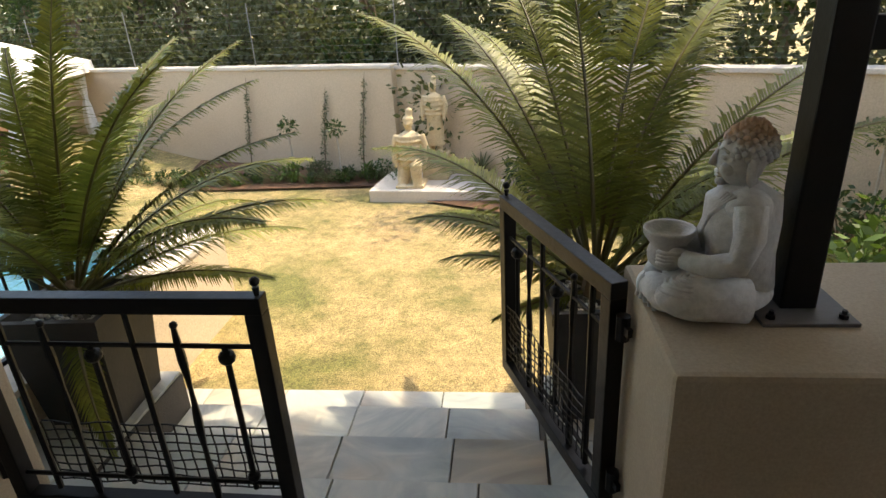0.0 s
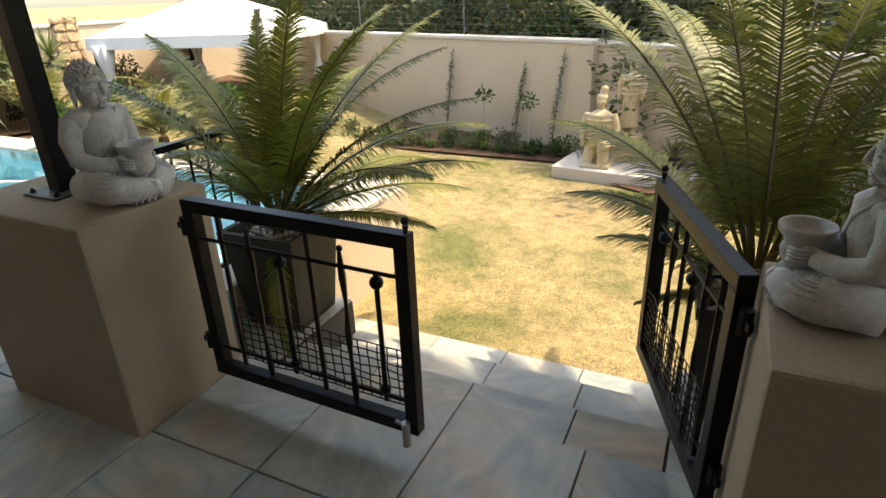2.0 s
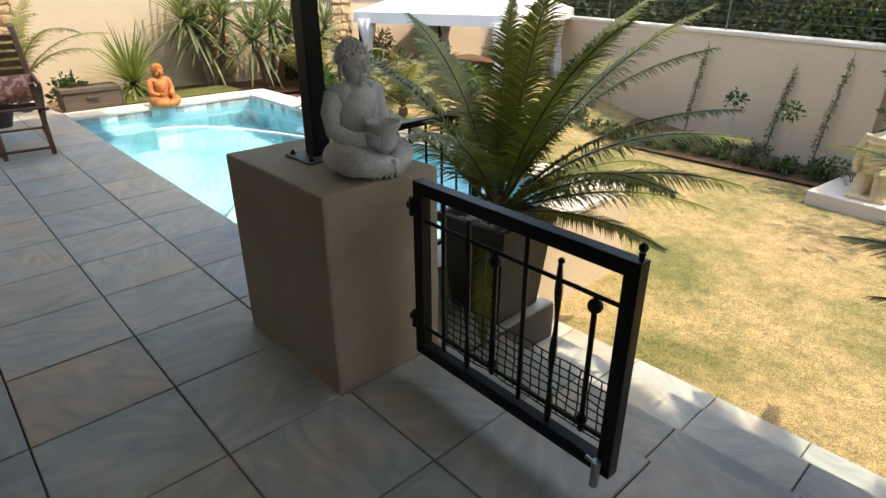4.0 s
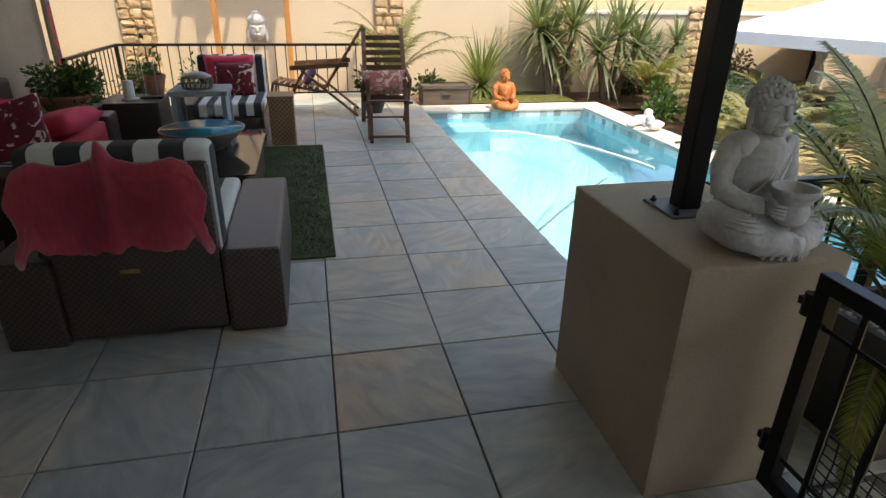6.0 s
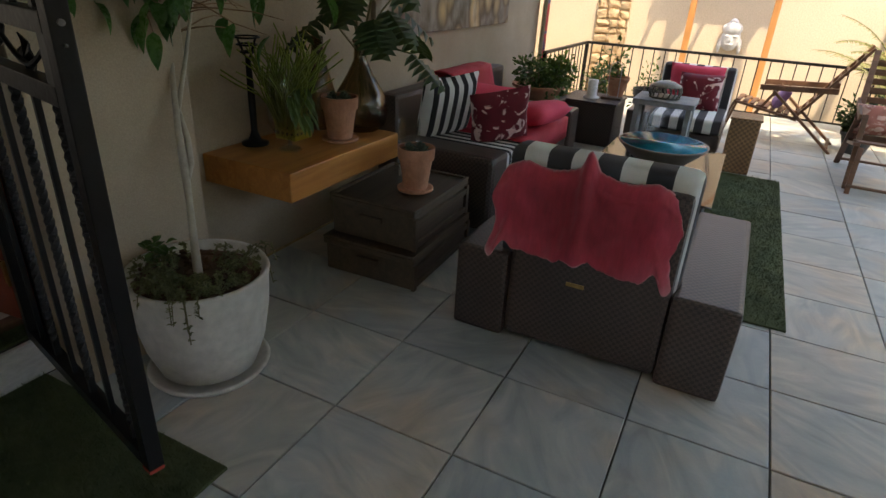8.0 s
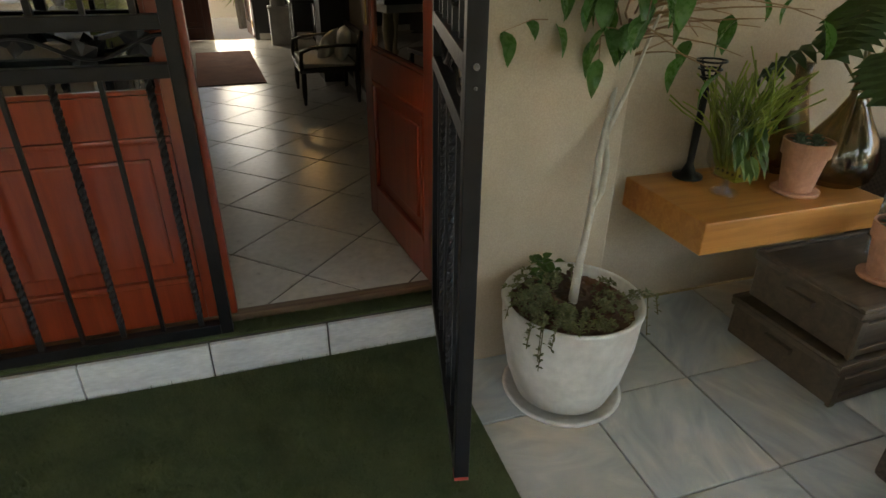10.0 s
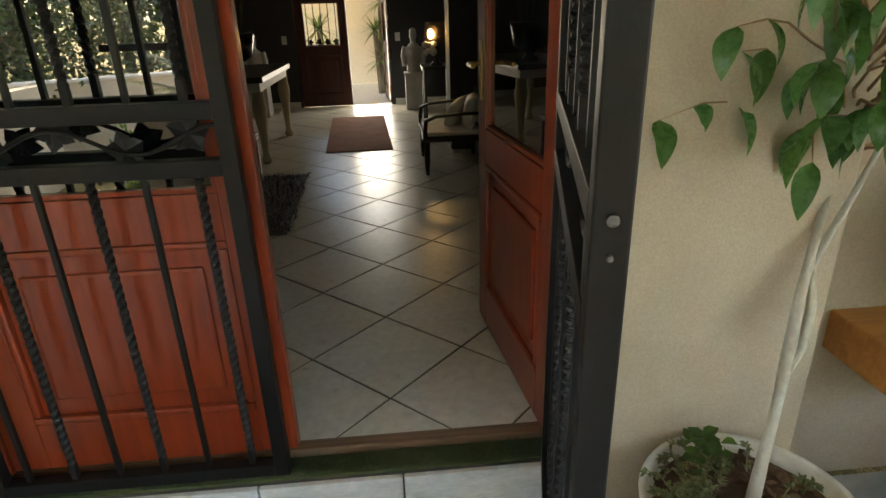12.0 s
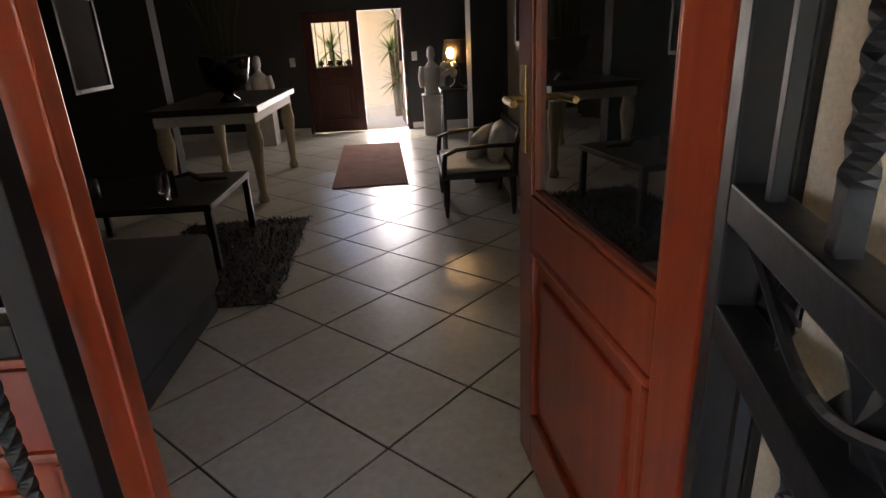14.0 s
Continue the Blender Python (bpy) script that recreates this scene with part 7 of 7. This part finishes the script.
# ---- inside the house ----
Z = FLOOR_IN + 0.001
t = thing("rug", -0.50, -7.72, Z, "faded red woven rug with a fringe", "rug", 3)
part("weave", boxm(-0.33, 0.33, -1.02, 1.02, 0, 0.009, 0.003), paint("faded red wool", (0.17, 0.045, 0.028), (0.26, 0.085, 0.05), 0.95, big=5, small=90, relief=0.5), t)
bm = B()
for k in range(44):
    for s in (-1, 1):
        tube(bm, [(-0.325 + k * 0.0151, 1.02 * s, 0.004), (-0.325 + k * 0.0151 + 0.004 * math.sin(k), 1.06 * s, 0.003)], 0.003, 4)
tagged(part("fringe", bm, paint("dark fringe", (0.05, 0.03, 0.02), (0.08, 0.05, 0.03), 0.95), t), kind="stuff")
t = thing("shaggy_rug", 0.24, -5.15, Z, "black shaggy leather-strip rug", "rug", 2)
part("backing", boxm(-0.42, 0.42, -0.72, 0.72, 0, 0.006), DARK_WOOD, t)
bm = B()
rr_ = random.Random(2)
for k in range(5200):
    p = (rr_.uniform(-0.44, 0.44), rr_.uniform(-0.74, 0.74), 0.006)
    blade(bm, p, (rr_.uniform(-1, 1), rr_.uniform(-1, 1), rr_.uniform(0.15, 0.8)), (0, 0, 1), rr_.uniform(0.03, 0.06), 0.010, 0.35, 2)
tagged(part("tuft", bm, paint("black leather strips", (0.008, 0.008, 0.009), (0.022, 0.022, 0.024), 0.6, island=0.4), t), kind="stuff")
UPH = paint("charcoal upholstery", (0.030, 0.028, 0.027), (0.045, 0.042, 0.040), 0.9, big=3, small=200, relief=0.3)
t = thing("daybed", 0.52, -3.92, Z, "low charcoal upholstered daybed", "daybed")
part("mattress", cushion_block(-0.50, 0.55, -0.52, 0.52, 0.12, 0.40, 0.05), UPH, t, "", True)
part("base", boxm(-0.47, 0.52, -0.49, 0.49, 0.0, 0.118, 0.01), UPH, t)
t = thing("low_table", 0.70, -5.35, Z, "dark wooden low table with small objects on it", "coffee table")
part("top", boxm(-0.52, 0.52, -0.42, 0.42, 0.36, 0.40, 0.006), DARK_WOOD, t)
for sx in (-1, 1):
    for sy in (-1, 1):
        part("leg", boxm(0.49 * sx - 0.02, 0.49 * sx + 0.02, 0.39 * sy - 0.02, 0.39 * sy + 0.02, 0, 0.359, 0.003), DARK_WOOD, t)
for i, (x, y, r, h, m_) in enumerate(((0.45, -5.1, 0.035, 0.16, GLASS), (0.55, -5.25, 0.04, 0.10, GLASS), (0.95, -5.2, 0.05, 0.12, DARK_WOOD))):
    bm = B()
    lathe(bm, [(r * 0.8, 0), (r, 0.01), (r, h), (r * 0.9, h), (r * 0.85, 0.012), (0.005, 0.011)], 18)
    tagged(part("tumbler", bm, m_, None, "", True), "small glass vessel on the low table", "glass", "table glasses").location = (x, y, Z + 0.401)
bm = B()
tube(bm, [(0.25, -5.5, Z + 0.42), (0.4, -5.45, Z + 0.43), (0.5, -5.55, Z + 0.45), (0.62, -5.5, Z + 0.43)], [0.01, 0.02, 0.016, 0.006], 8)
tagged(part("carved_ornament", bm, DARK_WOOD, None, "", True), "dark carved curled ornament lying on the table", "ornament")
t = thing("console_table", 0.62, -7.05, Z, "dark-topped console table on pale turned legs", "console table")
part("top", boxm(-0.42, 0.42, -0.75, 0.75, 0.72, 0.77, 0.006), DARK_WOOD, t)
part("apron", boxm(-0.38, 0.38, -0.71, 0.71, 0.64, 0.719, 0.004), WHITE, t, "pale painted apron")
for sx in (-1, 1):
    for sy in (-1, 1):
        bm = B()
        lathe(bm, [(0.035, 0), (0.05, 0.03), (0.03, 0.08), (0.04, 0.3), (0.065, 0.5), (0.05, 0.6), (0.055, 0.639)], 14, 0.34 * sx, 0.65 * sy)
        part("leg", bm, paint("aged cream paint", (0.42, 0.38, 0.28), (0.55, 0.5, 0.38), 0.7), t, "cream turned leg", True)
t = thing("black_urn", 0.52, -6.75, Z + 0.772, "large glossy black urn of tall dried stems", "urn")
bm = B()
lathe(bm, [(0.08, 0), (0.08, 0.02), (0.04, 0.05), (0.05, 0.08), (0.17, 0.14), (0.2, 0.3), (0.21, 0.36), (0.19, 0.36), (0.17, 0.3), (0.02, 0.2)], 28)
part("body", bm, paint("black gloss", (0.006, 0.006, 0.006), (0.012, 0.012, 0.012), 0.12, relief=0), t, "", True)
bm = B()
for k in range(26):
    a = rr_.uniform(0, 6.28)
    tube(bm, [(0.08 * math.cos(a), 0.08 * math.sin(a), 0.25), (0.14 * math.cos(a), 0.14 * math.sin(a), 0.6), (0.22 * math.cos(a + 0.3), 0.22 * math.sin(a + 0.3), rr_.uniform(0.75, 0.95))], [0.006, 0.005, 0.002], 5)
tagged(part("stem", bm, LEAF_DARK, t), kind="stuff")


def bust(x, y, z, rz, s, label):
    bm = B()
    tube(bm, [(0, 0, 0), (0, 0, 0.12), (0, 0, 0.3), (0, 0, 0.36)], [0.10, 0.09, 0.10, 0.035], 14)
    for sg in (1, -1):
        tube(bm, [(0, 0.1 * sg, 0.31), (0.0, 0.13 * sg, 0.2), (0.02, 0.12 * sg, 0.08)], [0.045, 0.035, 0.03], 10)
    tube(bm, [(0, 0, 0.33), (0, 0, 0.40)], 0.035, 10)
    ball(bm, 0.01, 0, 0.45, 0.055, 0.05, 0.07)
    ball(bm, -0.01, 0, 0.49, 0.045, 0.045, 0.05)
    bmesh.ops.scale(bm, vec=(s,) * 3, verts=bm.verts)
    ob = part("stone_figure", bm, STONE_GREY, None, "", True)
    rm = ob.modifiers.new("fuse", "REMESH")
    rm.mode, rm.voxel_size, rm.use_smooth_shade = "VOXEL", 0.008, True
    ob.matrix_world = pose(x, y, z, 0, 0, rz)
    tagged(ob, label, "statue", "entrance figures")


for x, y in ((0.86, -9.15), (-1.22, -9.3)):
    t = thing("pedestal", x, y, Z, "square pale pedestal beside the front door", "pedestal", 0, "pedestals")
    part("shaft", boxm(-0.13, 0.13, -0.13, 0.13, 0, 0.46, 0.006), STONE_GREY, t)
    part("cap", boxm(-0.14, 0.14, -0.14, 0.14, 0.461, 0.49, 0.006), STONE_GREY, t)
    bust(x, y, Z + 0.491, 90, 1.05, "pale stone figure on a pedestal by the front door")


# bench with cushion against the passage wall
t = thing("settee", -1.36, -5.72, Z, "black wooden settee with a slatted back and pale seat", "settee", 0)
for sx, nm in ((0.20, "front_leg"), (-0.27, "rear_leg")):
    for sy in (-0.42, 0.02 + 0.0):
        bm = B()
        tube(bm, [(sx, sy, 0.0), (sx, sy, 0.12), (sx * 0.97, sy, 0.38)], [0.013, 0.022, 0.024], 10)
        part(nm, bm, DARK_WOOD, t, "", True)
part("seat_frame", boxm(-0.29, 0.23, -0.45, 0.05, 0.37, 0.42, 0.006), DARK_WOOD, t)
part("seat_pad", cushion_block(-0.25, 0.21, -0.43, 0.03, 0.421, 0.47, 0.02), WHITE, t, "pale seat pad", True)
for sy in (-0.44, 0.04):
    bm = B()
    tube(bm, [(-0.27, sy, 0.66), (-0.1, sy, 0.665), (0.12, sy, 0.645), (0.20, sy, 0.60), (0.21, sy, 0.5), (0.21, sy, 0.41)], 0.019, 8)
    part("arm", bm, DARK_WOOD, t, "", True)
    bm = B()
    tube(bm, [(-0.27, sy, 0.40), (-0.28, sy, 0.65), (-0.31, sy, 0.80)], 0.02, 8)
    part("back_post", bm, DARK_WOOD, t, "", True)
part("back_rail", boxm(-0.32, -0.29, -0.46, 0.06, 0.76, 0.82, 0.006), DARK_WOOD, t)
for k in range(7):
    part("back_slat", boxm(-0.307, -0.293, -0.40 + 0.062 * k, -0.38 + 0.062 * k, 0.42, 0.76, 0.002), WHITE, t)
t.scale = (1.0, 1.55, 0.74)
place_pillow("cushion", -1.55, -5.92, Z + 0.47, -14, 0, 84, 0.36, 0.28, 0.12, WHITE, "pale plump cushion on the settee", "settee cushions")
place_pillow("cushion", -1.44, -6.05, Z + 0.44, -22, 10, 60, 0.32, 0.24, 0.11, WHITE, "pale plump cushion on the settee", "settee cushions")

# table lamp on a dark stand
t = thing("side_stand", -1.38, -7.35, Z, "narrow dark stand holding a lit lamp", "side table")
part("top", boxm(-0.16, 0.16, -0.2, 0.2, 0.70, 0.73, 0.004), DARK_WOOD, t)
for sx in (-1, 1):
    for sy in (-1, 1):
        part("leg", boxm(0.13 * sx - 0.015, 0.13 * sx + 0.015, 0.17 * sy - 0.015, 0.17 * sy + 0.015, 0, 0.699, 0.003), DARK_WOOD, t)
t = thing("table_lamp", -1.38, -7.3, Z + 0.731, "lit table lamp with a dark shade", "lamp")
bm = B()
lathe(bm, [(0.07, 0), (0.06, 0.02), (0.02, 0.05), (0.035, 0.14), (0.015, 0.22)], 16)
part("base", bm, DARK_WOOD, t, "", True)
bm = B()
lathe(bm, [(0.13, 0.22), (0.10, 0.42), (0.098, 0.42), (0.128, 0.22)], 24)
bm.faces.ensure_lookup_table()
part("shade", bm, paint("dark shade cloth", (0.05, 0.035, 0.02), (0.08, 0.05, 0.03), 0.9), t, "", True)
BULB, _, _N, _L, _Bs = material("warm bulb")
_Bs.inputs["Emission Color"].default_value = (1.0, 0.62, 0.25, 1)
_Bs.inputs["Emission Strength"].default_value = 6.0
bm = B()
ball(bm, 0.06, 0.135, 0.31, 0.03, 0.02, 0.045)
part("bulb", bm, BULB, t, "glowing warm bulb", True)
bm = B()
for k in range(16):
    a = rr_.uniform(0, 6.28)
    ball(bm, 0.05 * math.cos(a), 0.05 * math.sin(a), 0.12 + rr_.uniform(0, 0.1), 0.03, sub=1)
tagged(part("white_flowers", bm, WHITE, None, "", True), "bunch of white flowers below the lamp", "flowers").location = (-1.30, -7.12, Z + 0.74)
# pictures
for x, y, rz, w, h, z, label in ((-1.69, -5.28, 90, 0.34, 0.62, 1.30, "dark-framed glazed picture on the passage wall"), (-1.69, -5.72, 90, 0.34, 0.62, 1.30, "dark-framed glazed picture on the passage wall"), (1.14, -5.9, 90, 0.5, 0.6, 1.15, "dark-framed picture in the living room")):
    t = thing("framed_picture", x, y, z, label, "picture", rz, "framed pictures")
    for a in (((-w / 2, -w / 2 + 0.03), (0, h)), ((w / 2 - 0.03, w / 2), (0, h)), ((-w / 2 + 0.03, w / 2 - 0.03), (0, 0.03)), ((-w / 2 + 0.03, w / 2 - 0.03), (h - 0.03, h))):
        part("frame", boxm(*a[0], -0.014 - (0.0), 0.008, *a[1], 0.003), DARK_WOOD, t)
    part("pane", boxm(-w / 2 + 0.03, w / 2 - 0.03, -0.006, -0.002, 0.03, h - 0.03), GLASS_DIM if x < 0 else UPH, t, "reflective glass over a pale mount")

# front door and its open leaf
t = timber_door("door_3", 0.385, -9.82, 180, 0.71, "closed dark red front door leaf with a barred window", 1.50, False, DARK_RED, GLASS)
for k in range(5):
    part("window_bar", boxm(0.15 + 0.10 * k, 0.162 + 0.10 * k, 0.02, 0.03, 0.83, 1.38, 0.002), BLACK, t)
for k in range(4):
    bm = B()
    for q in range(5):
        a = q * 1.2566 + k
        broad_leaf(bm, (0.18 + 0.12 * k, 0.035, 0.88), (math.cos(a), 0.1, math.sin(a)), (0, 1, 0), 0.05, 0.04, 0.15)
    part("iron_leaf", bm, BLACK, t)
t = thing("door_frame", 0, 0, 0, "dark front door frame", "door frame", 0, "", "structure")
part("jamb", boxm(-0.93, -0.89, -9.9, -9.76, 0.16, 1.72, 0.004), DARK_WOOD, t)
part("jamb", boxm(0.388, 0.40, -9.9, -9.76, 0.16, 1.72, 0.004), DARK_WOOD, t)
part("head", boxm(-0.89, 0.388, -9.9, -9.76, 1.70, 1.72, 0.004), DARK_WOOD, t)
timber_door("door_4", -0.895, -9.90, -84, 0.71, "front door leaf standing open to the yard", 1.50, False, DARK_RED, GLASS)
for x, y in ((-1.02, -9.742), (0.55, -9.742)):
    t = thing("light_switch", x, y, 1.12, "white wall light switch plate", "switch", 0, "light switches")
    part("plate", boxm(-0.035, 0.035, 0.0, 0.008, -0.055, 0.055, 0.002), WHITE, t)
    part("rocker", boxm(-0.012, 0.012, 0.008, 0.012, -0.02, 0.02, 0.002), WHITE, t)
yucca(-0.74, -11.35, 0.16, 60, 0.42, 0.04, [(0, 0, 0.55), (0.06, 0.1, 1.0), (-0.05, 0, 1.45)], "tall spiky plant in the entrance yard", YUCCA, 9)
yucca(0.15, -11.6, 0.16, 60, 0.5, 0.04, [(0, 0, 0.6), (0.1, 0.2, 1.05)], "spiky plant in the entrance yard", YUCCA, 10)

# area lamp added in the front doorway to brighten the rooms, standing in for daylight
for nm, at, to, sx, sy, power in (("front_door_fill", (-0.6, -9.97, 0.95), (-0.6, -5, 0.6), 0.56, 1.45, 1.3), ):
    la = bpy.data.lights.new(nm, "AREA")
    la.shape, la.size, la.size_y, la.energy, la.color = "RECTANGLE", sx, sy, power, (1.0, 0.97, 0.92)
    new(nm, la).matrix_world = look(at, to)

# ---- pavers and tiles, piece by piece ----
def slab_piece(sx, sy, h, bev=0.0025):
    bm = B()
    v = [bm.verts.new((x, y, z)) for z, k in ((-h, 0), (-bev, 0), (0, bev)) for x, y in ((-sx / 2 + k, -sy / 2 + k), (sx / 2 - k, -sy / 2 + k), (sx / 2 - k, sy / 2 - k), (-sx / 2 + k, sy / 2 - k))]
    bm.faces.new(v[8:12])
    for r in (0, 4):
        for k in range(4):
            bm.faces.new((v[r + k], v[r + (k + 1) % 4], v[r + 4 + (k + 1) % 4], v[r + 4 + k]))
    return bm


def mesh_of(bm, mat, name):
    me = bpy.data.meshes.new(name)
    bm.to_mesh(me)
    bm.free()
    me.materials.append(mat)
    return me


T, GX, GY = 0.45, -2.15, -0.04
JOINT = 0.006
rnd = random.Random(4)
shapes = {}


def lay(parent, name, mat, x0, x1, y0, y1, z, h=0.03):
    key = (name, round(x1 - x0, 3), round(y1 - y0, 3))
    if key not in shapes:
        shapes[key] = mesh_of(slab_piece(x1 - x0 - JOINT, y1 - y0 - JOINT, h), mat, name)
    ob = new(name, shapes[key])
    ob.location = ((x0 + x1) / 2, (y0 + y1) / 2, z + rnd.uniform(-0.0012, 0.0012))
    ob.rotation_euler = (rnd.uniform(-0.002, 0.002), rnd.uniform(-0.002, 0.002), 0)
    ob.parent = parent
    return ob


xs = [GX + T * k for k in range(-14, 13)]
ys = [-2.37, -2.29] + [GY + T * k for k in range(-4, 3)] + [1.262]
ys = [y for k, y in enumerate(ys) if y != -2.29]
for xa, xb in zip(xs, xs[1:]):
    for ya, yb in zip(ys, ys[1:]):
        if xa > 2.2 and ya < -1:
            continue
        if ya > 0.8 and xb > -1.75:
            yb = 1.345
        lay(patio, "paver", PAVER, xa, xb, ya, yb, 0.0)
for (ya, yb, z), x0 in zip(STEPS, (-1.325 - 0.436, -1.39 - 0.436, -1.465 - 0.436)):
    for k in range(6):
        xa, xb = max(x0 + 0.436 * k, -1.345 if z > -0.5 else -1.79), min(x0 + 0.436 * (k + 1), 0.325)
        if xb - xa > 0.05:
            lay(garden_steps, "tread_paver", PAVER, xa, xb, ya, yb, z)
for xa, xb in ((-1.79, -1.35), (0.33, 0.70), (0.70, 1.10)):
    for ya, yb in ((1.345, 1.77), (1.77, 2.195)):
        lay(garden_steps, "tread_paver", PAVER, xa, xb, ya, yb, -0.20)

# pale door-step tiles
for xa, xb in ((-1.352, -0.874), (-0.874, -0.444), (-0.444, -0.014), (-0.014, 0.34)):
    bm = boxm(xa + 0.003, xb - 0.003, -2.3838, -2.366, 0.002, 0.147, 0.003)
    part("riser_tile", bm, RISER, step)

# pool coping
for k in range(13):
    xa = -7.35 + k * (5.55 / 13)
    lay(pool_ob, "coping_slab", COPING_POOL, xa, xa + 5.55 / 13, 3.3, 3.63, 0.0)
for k in range(5):
    ya = 1.262 + k * (2.038 / 5)
    lay(pool_ob, "coping_slab", COPING_POOL, -7.38, -7.03, ya, ya + 2.038 / 5, 0.0)
    lay(pool_ob, "coping_slab", COPING_POOL, -2.04, -1.76, ya, ya + 2.038 / 5, 0.0)
MOSAIC = paint("blue-grey waterline mosaic", (0.28, 0.36, 0.40), (0.55, 0.60, 0.60), 0.3, big=30, small=80, relief=0.1, obj=0.55)
sh = mesh_of(boxm(-0.045, 0.045, -0.004, 0.004, -0.035, 0.035, 0.002), MOSAIC, "mosaic_tile")
for k in range(56):
    ob = new("mosaic_tile", sh)
    ob.location, ob.parent = (-7.0 + k * 0.0895, 3.297, -0.072), pool_ob
for k in range(22):
    ob = new("mosaic_tile", sh)
    ob.location, ob.rotation_euler, ob.parent = (-7.047, 1.31 + k * 0.091, -0.072), (0, 0, math.pi / 2), pool_ob

# diagonal floor tiles indoors, the nearest as pieces
floor_in = bpy.data.objects["floor_inside"]
D, C0 = 0.592, (-0.811, -3.596)
tile = mesh_of(slab_piece(0.4091, 0.4091, 0.005, 0.001), TILE_IN, "tile")
rest = B()
for i in range(-22, 12):
    for j in range(-22, 12):
        u, w = (i - j) * D / 2, (i + j) * D / 2
        th = radians(1.8)
        x = C0[0] + u * math.cos(th) - w * math.sin(th)
        y = C0[1] + u * math.sin(th) + w * math.cos(th)
        if not (-1.98 < x < 2.3 and -10.1 < y < -2.2):
            continue
        edge = x < -1.4 or y > -2.85 or y < -9.4
        if not edge and y > -9:
            ob = new("tile", tile)
            ob.location, ob.rotation_euler, ob.parent = (x, y, FLOOR_IN + rnd.uniform(-0.0006, 0.0006)), (0, 0, th + math.pi / 4), floor_in
        else:
            s = slab_piece(0.4091, 0.4091, 0.005, 0.001)
            bmesh.ops.transform(s, matrix=pose(x, y, FLOOR_IN, 0, 0, math.degrees(th) + 45), verts=s.verts)
            me = bpy.data.meshes.new("t")
            s.to_mesh(me)
            s.free()
            rest.from_mesh(me)
for n, c in (((-1, 0, 0), -1.70), ((0, 1, 0), -2.522), ((0, -1, 0), -9.9)):
    co = (c, 0, 0) if n[0] else (0, c, 0)
    bmesh.ops.bisect_plane(rest, geom=rest.verts[:] + rest.edges[:] + rest.faces[:], plane_co=co, plane_no=n, clear_outer=True)
tagged(part("edge_tile", rest, TILE_IN, floor_in), kind="stuff")
